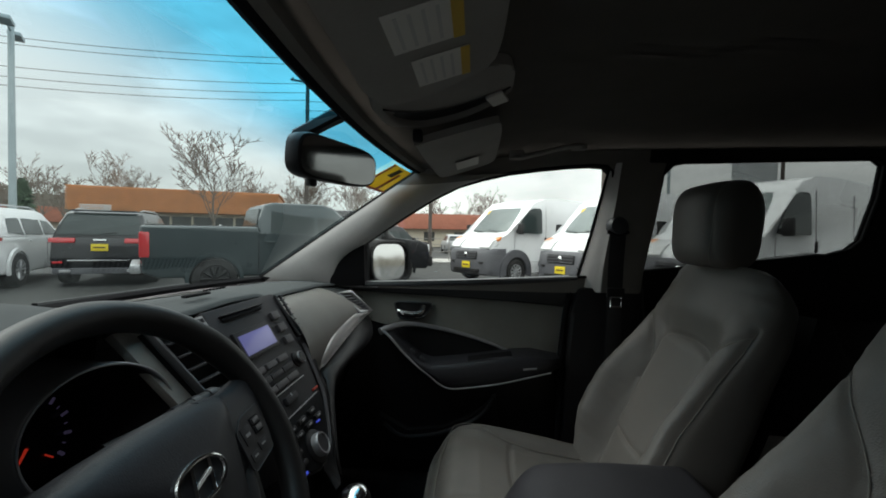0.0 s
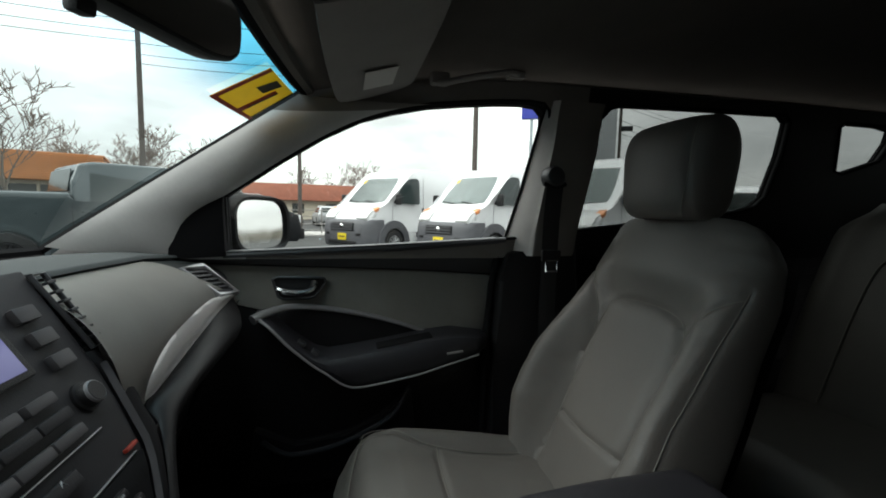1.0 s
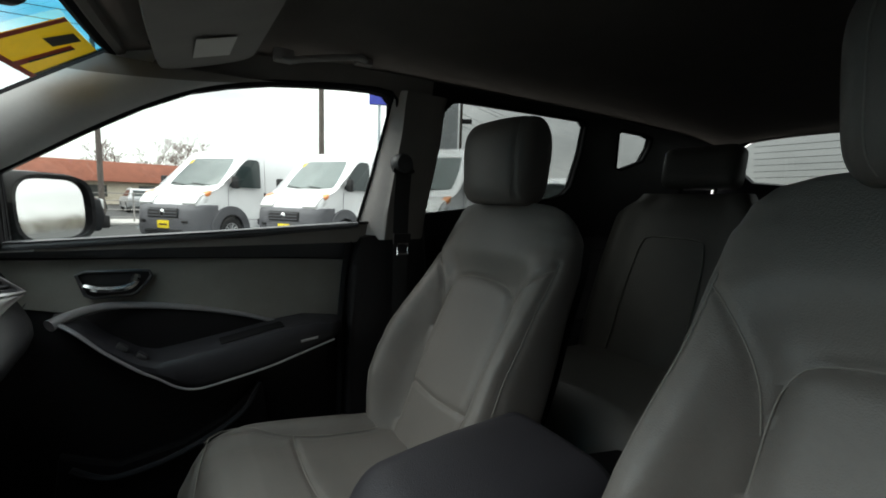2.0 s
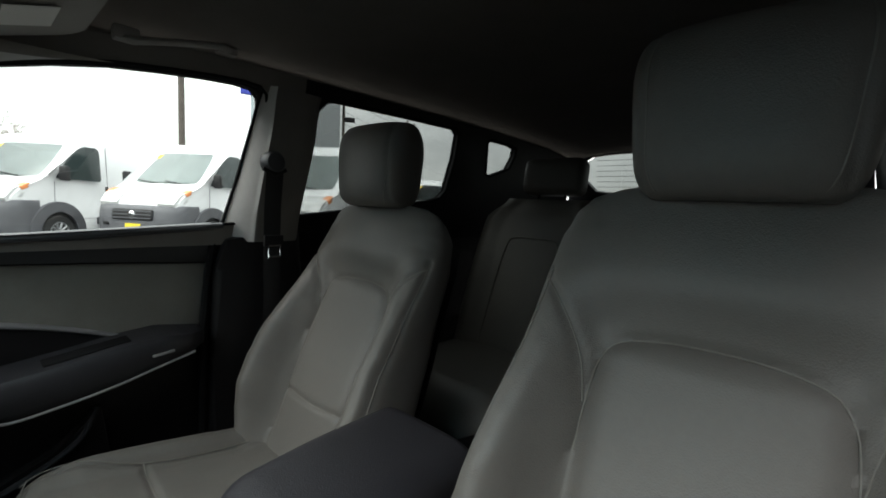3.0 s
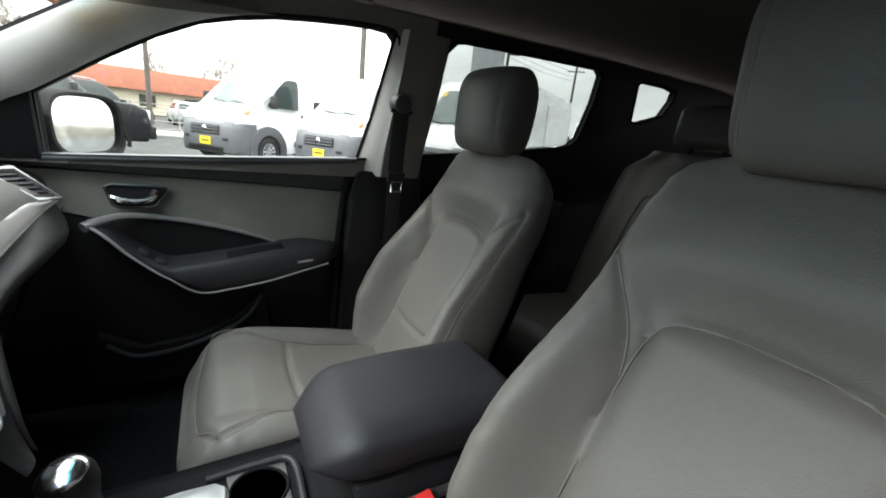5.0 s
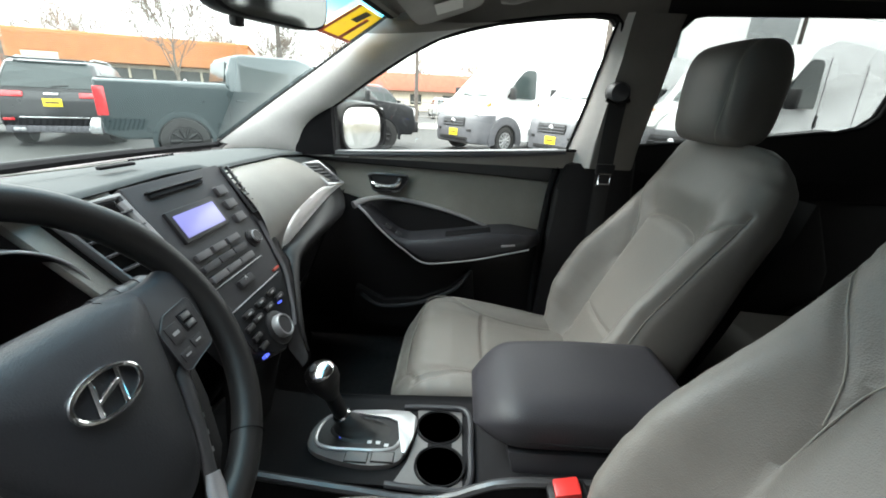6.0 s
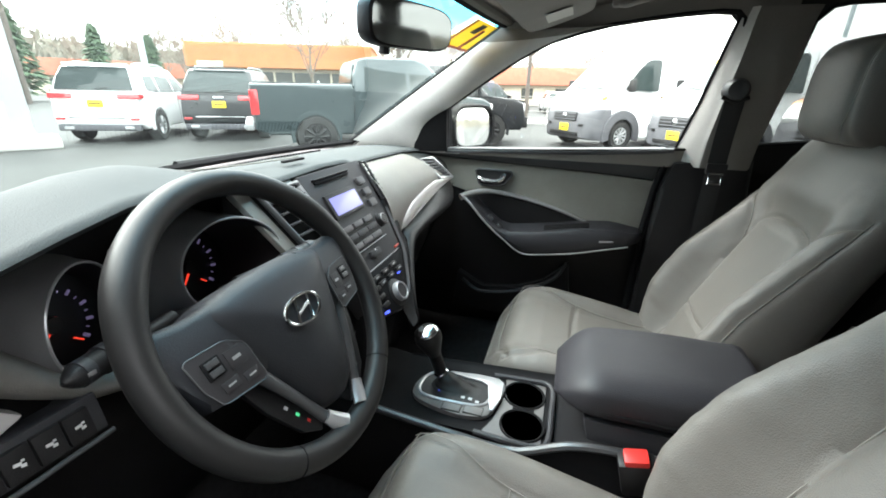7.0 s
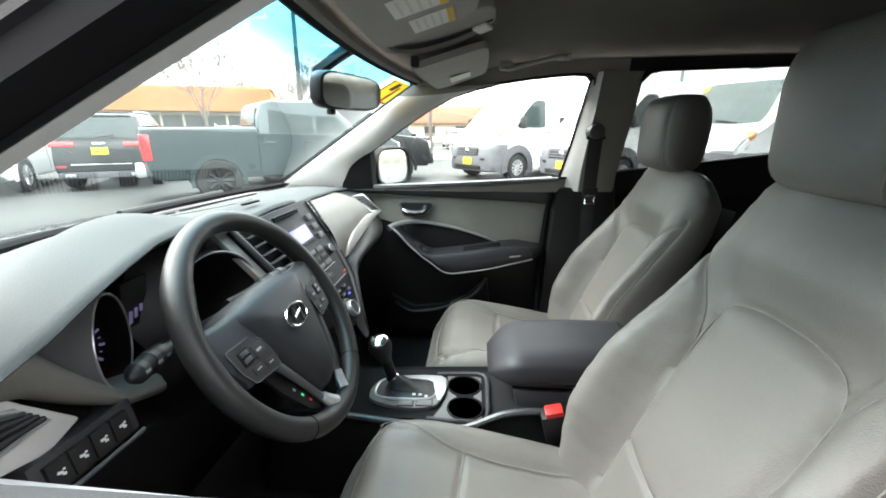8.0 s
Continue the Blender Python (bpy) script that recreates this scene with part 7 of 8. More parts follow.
        for yc in (0.0, -3.45):
            bm = BM()
            arch(bm, s, hw(yc, 0.6), yc, 0.36, 0.41, 0.62 if yc > -1 else 0.47, 0.045)
            part("wheel_arch", bm, GREY_CLADDING, v)
            bm = BM()
            cyl(bm, (s * 0.80, yc, 0.40), (s * (hw(yc, 0.6) + 0.006), yc, 0.40), 0.41, None, 28)
            part("wheel_well", bm, RUBBER, v)
            road_wheel(v, (s * 0.925, yc, 0.35), 0.35, 0.22)
    # bumper wraps round the nose up to the wheel arches
    bm = BM()
    rows = []
    for zz, f in ((0.25, 0.86), (0.29, 0.96), (0.45, 1.0), (0.66, 0.99), (0.84, 0.96), (0.95, 0.90), (0.99, 0.82), (1.0, 0.66)):
        rows.append([(1.008 * (0.96 + 0.04 * f) * math.copysign(abs(math.sin(a)) ** 0.5, math.sin(a)), 0.38 + 0.62 * f * abs(math.cos(a)) ** 0.5, zz) for a in [radians(-90 + 180 * k / 32) for k in range(33)]])
    grid(bm, rows)
    bp = part("bumper", bm, GREY_CLADDING, v, "dark grey unpainted plastic bumper")
    bm = BM()
    box(bm, (0, 0.985, 0.37), (1.1, 0.05, 0.10), 0.02)
    part("air_slot", bm, BLACK_PLASTIC, bp)
    for s in (-1, 1):
        bm = BM()
        box(bm, (s * 0.62, 0.97, 0.60), (0.16, 0.04, 0.07), 0.02, rotm(0, 0, -s * 14))
        part("fog_recess", bm, BLACK_PLASTIC, bp)
    g = BM()
    box(g, (0, 0.985, 0.80), (0.90, 0.03, 0.22), 0.02, rotm(6))
    gr = part("grille", g, BLACK_PLASTIC, v)
    for k in range(3):
        bm = BM()
        box(bm, (0, 1.008 - 0.008 * k, 0.73 + 0.07 * k), (0.84, 0.02, 0.026), 0.006)
        part("grille_bar", bm, GREY_CLADDING, gr)
    bm = BM()
    box(bm, (0, 1.004, 0.80), (0.05, 0.02, 0.20), 0.006)
    part("grille_bar", bm, GREY_CLADDING, gr)
    bm = BM()
    lathe(bm, (0, 1.012, 0.80), (0, 1, 0), [(0.06, -0.01), (0.075, 0.0), (0.06, 0.012), (0.01, 0.016)], 18)
    part("badge", bm, CHROME, gr)
    dealer_placard(v, (-0.02, 1.008, 0.53), 0.34, 0.18)
    return v


def estate_suv(name, label, paint, dark_rear):
    """A large five-door off-roader, seen from its tail."""
    v = thing(name, label, "suv", group="parked cars")

    def hw(y, z):
        return 0.96 - 0.02 * smooth01(0.8, 0.3, z) - 0.05 * smooth01(1.6, 2.4, abs(y + 0.0)) - 0.05 * smooth01(1.0, 1.12, z)

    lower = [(-2.36, 0.42), (-2.40, 0.62), (-2.36, 0.98), (-2.30, 1.14), (0.75, 1.13), (1.9, 1.02), (2.3, 0.92), (2.42, 0.62), (2.3, 0.32), (-2.1, 0.30)]
    bm = BM()
    slab(bm, lower, hw, 0.06, 3)
    b = part("body", bm, paint, v)

    def gh(y, z):
        return 0.90 - 0.17 * smooth01(1.05, 1.78, z)

    upper = [(-2.30, 1.10), (-2.20, 1.40), (-1.98, 1.70), (-1.7, 1.75), (-0.2, 1.76), (0.15, 1.70), (0.95, 1.10)]
    bm = BM()
    slab(bm, upper, gh, 0.05, 3)
    part("cabin", bm, paint, v)
    side_panes(v, [[(-0.12, 1.16), (-0.12, 1.62), (0.12, 1.60), (0.68, 1.16)], [(-1.05, 1.16), (-1.05, 1.62), (-0.2, 1.62), (-0.2, 1.16)], [(-1.78, 1.20), (-1.66, 1.60), (-1.14, 1.62), (-1.14, 1.16)]], gh, CAR_GLASS)
    bm = BM()
    plate(bm, [(-0.80, -2.29, 1.19), (0.80, -2.29, 1.19), (0.74, -2.195, 1.46), (0.66, -2.04, 1.68), (-0.66, -2.04, 1.68), (-0.74, -2.195, 1.46)], 0.012, (0, -1, 0.3))
    rw = part("rear_window", bm, CAR_GLASS, v, smooth=False)
    bm = BM()
    tube(bm, [(0.02, -2.30, 1.22), (0.30, -2.29, 1.25)], 0.013, 6)
    part("wiper", bm, BLACK_PLASTIC, rw)
    bm = BM()
    box(bm, (0, -1.98, 1.755), (1.24, 0.26, 0.03), 0.012)
    part("roof_spoiler", bm, paint, v)
    for s in (-1, 1):
        bm = BM()
        slab(bm, [(-2.385, 1.00), (-2.36, 1.115), (-2.10, 1.105), (-2.10, 1.03)], lambda y, z: 0.235, 0.02)
        bmesh.ops.translate(bm, verts=bm.verts, vec=(s * 0.695, 0, 0))
        part("tail_light", bm, RED_LAMP, v)
        bm = BM()
        box(bm, (s * 0.76, -2.40, 0.56), (0.18, 0.03, 0.05), 0.01)
        part("reflector", bm, RED_LAMP, v)
        bm = BM()
        tube(bm, [(s * 0.64, -1.75, 1.77), (s * 0.66, -1.5, 1.81), (s * 0.68, -0.4, 1.815), (s * 0.68, -0.1, 1.77)], 0.018, 8)
        part("roof_rail", bm, SATIN, v)
        bm = BM()
        box(bm, (s * 1.03, 0.62, 1.16), (0.20, 0.11, 0.16), 0.04)
        part("side_mirror", bm, paint, v)
        for y in (-0.9, 0.1):
            bm = BM()
            box(bm, (s * 0.965, y - 0.05, 1.02), (0.025, 0.18, 0.03), 0.008)
            part("door_handle", bm, paint, v)
        bm = BM()
        tube(bm, [(s * 0.962, -0.16, 0.45), (s * 0.945, -0.16, 1.1)], 0.005, 5)
        part("door_gap", bm, BLACK_PLASTIC, b)
        for yc in (1.45, -1.47):
            bm = BM()
            arch(bm, s, 0.93, yc, 0.40, 0.40, 0.48, 0.03)
            part("wheel_arch", bm, paint if not dark_rear else BLACK_PLASTIC, v)
            road_wheel(v, (s * 0.84, yc, 0.38), 0.38, 0.26)
    bm = BM()
    box(bm, (0, -2.36, 0.36), (1.7, 0.12, 0.14), 0.03)
    part("lower_bumper", bm, GREY_CLADDING, v)
    bm = BM()
    box(bm, (0, -2.415, 0.60), (1.16, 0.025, 0.03), 0.008)
    part("chrome_strip", bm, CHROME, v)
    for s in (-0.62, 0.62):
        bm = BM()
        box(bm, (s, -2.42, 0.36), (0.20, 0.05, 0.07), 0.02)
        part("exhaust_tip", bm, SATIN, v)
    bm = BM()
    plate(bm, [(-0.12, -2.37, 1.06), (0.12, -2.37, 1.06), (0.12, -2.365, 1.09), (-0.12, -2.365, 1.09)], 0.01, (0, -1, 0))
    part("badge", bm, CHROME, v, smooth=False)
    dealer_placard(v, (0, -2.395, 0.90), 0.32, 0.16, -1)
    return v


def pickup(label, paint, dark_wheels):
    v = thing("pickup_truck", label, "pickup truck", group="parked cars")

    def hw(y, z):
        return 1.0 - 0.03 * smooth01(0.8, 0.4, z) - 0.04 * smooth01(1.9, 2.4, y)

    lower = [(-2.85, 0.55), (-2.88, 1.40), (-0.95, 1.42), (-0.95, 1.24), (1.35, 1.24), (2.05, 1.19), (2.28, 1.08), (2.36, 0.70), (2.26, 0.42), (-2.6, 0.45)]
    bm = BM()
    slab(bm, lower, hw, 0.05, 3)
    b = part("body", bm, paint, v)
    bm = BM()
    box(bm, (0, -1.92, 1.405), (1.62, 1.78, 0.05), 0.01)
    part("bed_cover", bm, BLACK_PLASTIC, v, "black cover over the load bed")

    def gh(y, z):
        return 0.94 - 0.17 * smooth01(1.2, 1.95, z)

    upper = [(-0.93, 1.20), (-0.90, 1.62), (-0.80, 1.90), (-0.6, 1.95), (0.45, 1.96), (0.68, 1.90), (1.42, 1.20)]
    bm = BM()
    slab(bm, upper, gh, 0.06, 3)
    part("cab", bm, paint, v)
    side_panes(v, [[(0.30, 1.30), (0.30, 1.80), (0.62, 1.78), (1.10, 1.30)], [(-0.70, 1.30), (-0.66, 1.80), (0.22, 1.80), (0.22, 1.30)]], gh, CAR_GLASS)
    bm = BM()
    plate(bm, [(-0.7, -0.93, 1.46), (0.7, -0.93, 1.46), (0.66, -0.86, 1.82), (-0.66, -0.86, 1.82)], 0.01, (0, -1, 0))
    part("rear_window", bm, CAR_GLASS, v, smooth=False)
    bm = BM()
    plate(bm, [(-0.78, 1.36, 1.28), (0.78, 1.36, 1.28), (0.70, 0.74, 1.87), (-0.70, 0.74, 1.87)], 0.012, (0, 0.7, 0.7))
    part("windshield", bm, SCREEN_GLASS, v, smooth=False)
    bm = BM()
    box(bm, (0, 2.34, 0.62), (1.9, 0.16, 0.28), 0.05)
    part("bumper", bm, BLACK_PLASTIC, v)
    bm = BM()
    box(bm, (0, 2.31, 0.96), (1.1, 0.06, 0.30), 0.03)
    part("grille", bm, BLACK_PLASTIC, v)
    bm = BM()
    box(bm, (0, -2.95, 0.62), (1.86, 0.16, 0.16), 0.04)
    part("rear_bumper", bm, SATIN, v)
    for s in (-1, 1):
        bm = BM()
        box(bm, (s * 0.965, -2.82, 1.06), (0.09, 0.16, 0.46), 0.03)
        part("tail_light", bm, RED_LAMP, v)
        bm = BM()
        box(bm, (s * 0.82, 2.24, 0.98), (0.26, 0.18, 0.22), 0.04)
        part("headlight", bm, CLEAR_LAMP, v)
        bm = BM()
        box(bm, (s * 1.13, 1.12, 1.36), (0.22, 0.12, 0.24), 0.04)
        part("side_mirror", bm, paint, v)
        bm = BM()
        tube(bm, [(s * 1.002, -0.02, 0.6), (s * 0.985, -0.02, 1.22)], 0.006, 5)
        part("door_gap", bm, BLACK_PLASTIC, b)
        bm = BM()
        tube(bm, [(s * 1.002, -0.94, 0.5), (s * 0.99, -0.94, 1.30)], 0.008, 5)
        part("bed_gap", bm, BLACK_PLASTIC, b)
        for y in (0.12, -0.72):
            bm = BM()
            box(bm, (s * 1.005, y, 1.12), (0.03, 0.20, 0.035), 0.01)
            part("door_handle", bm, paint, v)
        for yc in (1.45, -1.72):
            bm = BM()
            arch(bm, s, 0.97, yc, 0.42, 0.43, 0.50, 0.04)
            part("wheel_arch", bm, paint, v)
            road_wheel(v, (s * 0.88, yc, 0.41), 0.41, 0.28, dark_wheels)
    return v


def low_car(label, paint):
    v = thing("estate_car", label, "car", group="parked cars")
    hw = lambda y, z: 0.90 - 0.03 * smooth01(1.6, 2.2, abs(y))
    bm = BM()
    slab(bm, [(-2.2, 0.35), (-2.22, 0.95), (0.8, 0.98), (1.9, 0.86), (2.2, 0.6), (2.1, 0.28), (-2.0, 0.26)], hw, 0.07, 3)
    part("body", bm, paint, v)
    gh = lambda y, z: 0.82 - 0.18 * smooth01(0.95, 1.55, z)
    bm = BM()
    slab(bm, [(-2.12, 0.94), (-1.85, 1.42), (-1.5, 1.50), (-0.1, 1.52), (0.95, 0.94)], gh, 0.06, 3)
    part("cabin", bm, paint, v)
    side_panes(v, [[(-1.8, 1.04), (-1.6, 1.38), (-0.55, 1.42), (-0.5, 1.02)], [(-0.42, 1.02), (-0.46, 1.42), (-0.1, 1.42), (0.6, 1.02)]], gh, CAR_GLASS)
    bm = BM()
    plate(bm, [(-0.66, -2.10, 1.04), (0.66, -2.10, 1.04), (0.56, -1.90, 1.38), (-0.56, -1.90, 1.38)], 0.012, (0, -1, 0.4))
    part("rear_window", bm, CAR_GLASS, v, smooth=False)
    bm = BM()
    plate(bm, [(-0.68, 0.90, 1.02), (0.68, 0.90, 1.02), (0.58, 0.10, 1.46), (-0.58, 0.10, 1.46)], 0.012, (0, 0.5, 0.8))
    part("windshield", bm, CAR_GLASS, v, smooth=False)
    for s in (-1, 1):
        bm = BM()
        tube(bm, [(s * 0.60, -1.6, 1.52), (s * 0.61, -1.4, 1.56), (s * 0.61, -0.5, 1.57), (s * 0.60, -0.25, 1.52)], 0.016, 6)
        part("roof_rail", bm, SATIN, v)
        for yc in (1.4, -1.35):
            road_wheel(v, (s * 0.80, yc, 0.33), 0.33, 0.21)
    return v


flat_ground()
van_a = place(cargo_van("white high-roof cargo van with dark grey bumper"), 11.9, -0.19, 319.4)
van_b = copy_thing(van_a, pose(10.29, -2.61, 0, 0, 0, -326.6))
van_c = place(cargo_van("white high-roof cargo van with orange indicators"), 7.29, -4.06, 329.6)
van_d = copy_thing(van_b, pose(12.4, -13.6, 0, 0, 0, -325))
van_b["label"] = "white high-roof cargo van with a yellow price sticker on its windscreen"
suv_w = place(estate_suv("white_suv", "white five-door off-road suv, tail towards the lot", WHITE_PAINT, False), 6.66 + 2.36 * 0.883, 10.9 + 2.36 * 0.469, 62)
suv_b = place(estate_suv("black_suv", "black five-door off-road suv with a chrome strip", BLACK_PAINT, True), 8.3 + 2.36 * 0.883, 8.96 + 2.36 * 0.469, 62)
truck = place(pickup("slate grey crew-cab pickup truck, side on", SLATE_PAINT, True), 6.12 + 0.766 + 2.87 * 0.643, 6.13 + 0.643 - 2.87 * 0.766, 140)
truck2 = place(pickup("black pickup truck with black wheels", BLACK_PAINT, True), 11.0, 4.05, 165)
wagon = place(low_car("white estate car with roof rails parked beyond the pickup", WHITE_PAINT), 14.0, 8.9, 60)
far_suv = place(estate_suv("black_suv", "black suv with roof rails parked beyond the pickup", BLACK_PAINT, True), 19.0, 4.4, 120)
wagon2 = place(low_car("silver hatchback parked by the low red-roofed building", RIM), 34.0, 2.0, 80)
wagon3 = place(low_car("white hatchback parked under the conifers", WHITE_PAINT), 20.0, 26.0, 75)


def lamp_post(x, y, h, turn):
    t = thing("street_lamp", "pale grey lot lamp post with two flat heads", "lamp post", (x, y, 0))
    bm = BM()
    cyl(bm, (x, y, 0.6), (x, y, h), 0.13, 0.10, 16)
    part("pole", bm, GALV, t)
    bm = BM()
    lathe(bm, (x, y, 0), (0, 0, 1), [(0.30, 0), (0.30, 0.55), (0.27, 0.6), (0.01, 0.6)], 20)
    part("footing", bm, CONCRETE, t)
    for s in (-1, 1):
        d = Vector((math.cos(radians(turn)), math.sin(radians(turn)), 0)) * s
        bm = BM()
        cyl(bm, Vector((x, y, h - 0.2)), Vector((x, y, h - 0.1)) + d * 0.5, 0.04, None, 8)
        part("arm", bm, GALV, t)
        bm = BM()
        box(bm, Vector((x, y, h - 0.08)) + d * 0.85, (0.8, 0.42, 0.16), 0.04, rotm(0, 0, turn))
        part("lamp_head", bm, GALV, t)


def utility_pole(x, y, h, r, arms, turn):
    t = thing("utility_pole", "dark weathered wooden utility pole", "utility pole", (x, y, 0))
    bm = BM()
    cyl(bm, (x, y, 0), (x, y, h), r, r * 0.75, 12)
    part("pole", bm, POLE_WOOD, t)
    d = Vector((math.cos(radians(turn)), math.sin(radians(turn)), 0))
    for k in range(arms):
        z = h - 0.5 - 0.9 * k
        bm = BM()
        box(bm, (x, y, z), (2.2, 0.1, 0.12), 0.01, rotm(0, 0, turn))
        a = part("crossarm", bm, POLE_WOOD, t)
        for q in (-0.95, -0.4, 0.4, 0.95):
            bm = BM()
            p = Vector((x, y, z + 0.06)) + d * q
            lathe(bm, p, (0, 0, 1), [(0.03, 0), (0.045, 0.04), (0.03, 0.08), (0.045, 0.12), (0.01, 0.15)], 8)
            part("insulator", bm, GREY_CLADDING, a)
    return t


def polar(az, d, x0=-0.65, y0=0.36):
    return x0 + d * math.sin(radians(az)), y0 + d * math.cos(radians(az))


def overhead_cable(a, b, sag):
    bm = BM()
    a, b = Vector(a), Vector(b)
    tube(bm, [a.lerp(b, k / 16) - Vector((0, 0, sag * 4 * (k / 16) * (1 - k / 16))) for k in range(17)], 0.018, 5)
    solo("overhead_cable", bm, CABLE, "black overhead power cable between poles", "cable", "overhead cables")


lamp_post(*polar(39.8, 24), 9.3, 40)
utility_pole(*polar(67.6, 30), 13, 0.16, 2, 120)
utility_pole(*polar(106.8, 24), 12, 0.16, 1, 60)
utility_pole(*polar(133.5, 60), 13, 0.18, 3, 40)
utility_pole(*polar(84.0, 21), 7.5, 0.10, 0, 40)
utility_pole(*polar(30.0, 40), 12, 0.16, 2, 120)
for dz in (0.0, 0.5, 1.1, 2.4, 2.8):
    xa, ya = polar(67.6, 30)
    xb, yb = polar(30.0, 40)
    overhead_cable((xa, ya, 10.4 + dz), (xb, yb, 9.9 + dz), 0.5)
    xc, yc = polar(106.8, 24)
    overhead_cable((xa, ya, 9.2 + dz), (xc, yc, 9.0 + dz), 0.5)
    xd, yd = polar(133.5, 60)
    overhead_cable((xc, yc, 9.0 + dz), (xd, yd, 9.6 + dz), 1.0)


def shop_building():
    t = thing("shop_building", "low shop with a broad orange slatted fascia", "building")
    w, d, h = 17.5, 10.0, 5.2
    bm = BM()
    box(bm, (0, d / 2 + 0.4, 1.6), (w - 0.6, d - 1, 3.2), 0.02)
    part("wall", bm, CREAM_WALL, t, smooth=False)
    bm = BM()
    box(bm, (0, d / 2, (3.1 + h) / 2), (w - 0.06, d - 0.06, h - 3.1), 0.02)
    part("fascia_backing", bm, ORANGE_WALL, t, smooth=False)
    for k in range(14):
        z = 3.18 + k * (h - 3.2) / 14
        bm = BM()
        box(bm, (0, -0.07, z + 0.05), (w, 0.20, 0.085), 0.012, None, 1)
        part("fascia_slat", bm, ORANGE_WALL, t)
        bm = BM()
        box(bm, (-w / 2 - 0.07, d / 2, z + 0.05), (0.20, d, 0.085), 0.012, None, 1)
        part("fascia_slat", bm, ORANGE_WALL, t)
    bm = BM()
    box(bm, (0, d / 2, h + 0.06), (w + 0.2, d + 0.2, 0.14), 0.02)
    part("coping", bm, ORANGE_WALL, t)
    for k in range(9):
        x = -w / 2 + 1.3 + k * 1.85
        bm = BM()
        box(bm, (x, 0.86, 1.55), (1.62, 0.06, 2.5), 0.01)
        part("shop_window", bm, SHOP_GLASS, t, smooth=False)
        bm = BM()
        box(bm, (x + 0.92, 0.84, 1.6), (0.14, 0.16, 3.0), 0.01)
        part("mullion", bm, CREAM_WALL, t, smooth=False)
    bm = BM()
    box(bm, (-6.6, -0.12, 3.4), (2.4, 0.1, 0.55), 0.02)
    part("sign_board", bm, WHITE_MARK, t, "blank-looking white sign board")
    return t


def red_roof_building():
    t = thing("low_building", "low cream building under a red-brown mansard roof", "building")
    bm = BM()
    box(bm, (0, 4, 1.35), (17, 8, 2.7), 0.02)
    part("wall", bm, CREAM_WALL, t, smooth=False)
    bm = BM()
    slab(bm, [(-0.9, 2.3), (-0.5, 4.3), (8.5, 4.3), (8.9, 2.3)], lambda y, z: 9.0 - 0.3 * (z - 2.3), 0.03)
    part("roof", bm, RED_ROOF, t)
    for x in (-6, -2.5, 1.5, 5.0):
        bm = BM()
        box(bm, (x, -0.02, 1.35), (1.4, 0.10, 1.2), 0.02)
        w = part("window", bm, SHOP_GLASS, t, smooth=False)
        bm = BM()
        box(bm, (x, -0.08, 0.72), (1.6, 0.14, 0.08), 0.01)
        part("sill", bm, CREAM_WALL, w)
    return t


bx, by = polar(53.5, 47)
b1 = place(shop_building(), bx, by, 68)
rx, ry = polar(86.5, 55)
b2 = place(red_roof_building(), rx, ry, 85)
b3 = place(red_roof_building(), *polar(37.0, 75), 40)


def sign_pylon():
    x, y = polar(122.4, 22)
    t = thing("sign_pylon", "tall grey panelled sign pylon behind the vans", "sign", (x, y, 0))
    bm = BM()
    box(bm, (x, y, 3.6), (1.55, 0.55, 7.2), 0.03, rotm(0, 0, 58))
    part("panel", bm, SIGN_GREY, t)
    d = Vector((math.cos(radians(58)), math.sin(radians(58)), 0))
    bm = BM()
    cyl(bm, Vector((x, y, 0)) + d * -0.95, Vector((x, y, 7.4)) + d * -0.95, 0.07, None, 10)
    part("post", bm, POLE_WOOD, t)
    bm = BM()
    box(bm, Vector((x, y, 5.35)) + d * -1.25, (0.5, 0.2, 0.22), 0.03, rotm(0, 0, 58))
    part("flood_lamp", bm, BLACK_PLASTIC, t)
    x, y = polar(114.1, 24)
    t = thing("blue_sign", "blue rectangular sign on a slim post", "sign", (x, y, 0))
    bm = BM()
    cyl(bm, (x, y, 0), (x, y, 8), 0.08, None, 10)
    part("post", bm, GALV, t)
    bm = BM()
    box(bm, (x, y, 7.35), (1.1, 0.25, 1.9), 0.04, rotm(0, 0, 65))
    p = part("panel", bm, SIGN_BLUE, t)
    bm = BM()
    box(bm, (x - 0.126, y + 0.059, 7.4), (0.6, 0.03, 0.25), 0.02, rotm(0, 0, 65))
    part("printed_bar", bm, WHITE_MARK, p)


sign_pylon()


def clad_column():
    x, y = 5.30, 12.0
    t = thing("clad_column", "light grey clad column on a low kerb", "column", (x, y, 0))
    r = rotm(0, 0, -30)
    bm = BM()
    box(bm, (x, y, 2.8), (1.15, 0.9, 5.6), 0.03, r)
    part("cladding", bm, SIGN_GREY, t)
    for k in range(2):
        bm = BM()
        box(bm, Vector((x, y, 0)) + r @ Vector((-0.15 + 0.2 * k, -0.46, 1.2 - 0.5 * k)), (0.34, 0.02, 0.45), 0.004, r)
        part("paper_notice", bm, PAPER, t)
    bm = BM()
    box(bm, (x, y, 0.09), (1.9, 1.7, 0.18), 0.03, r)
    part("kerb", bm, CONCRETE, t)


clad_column()


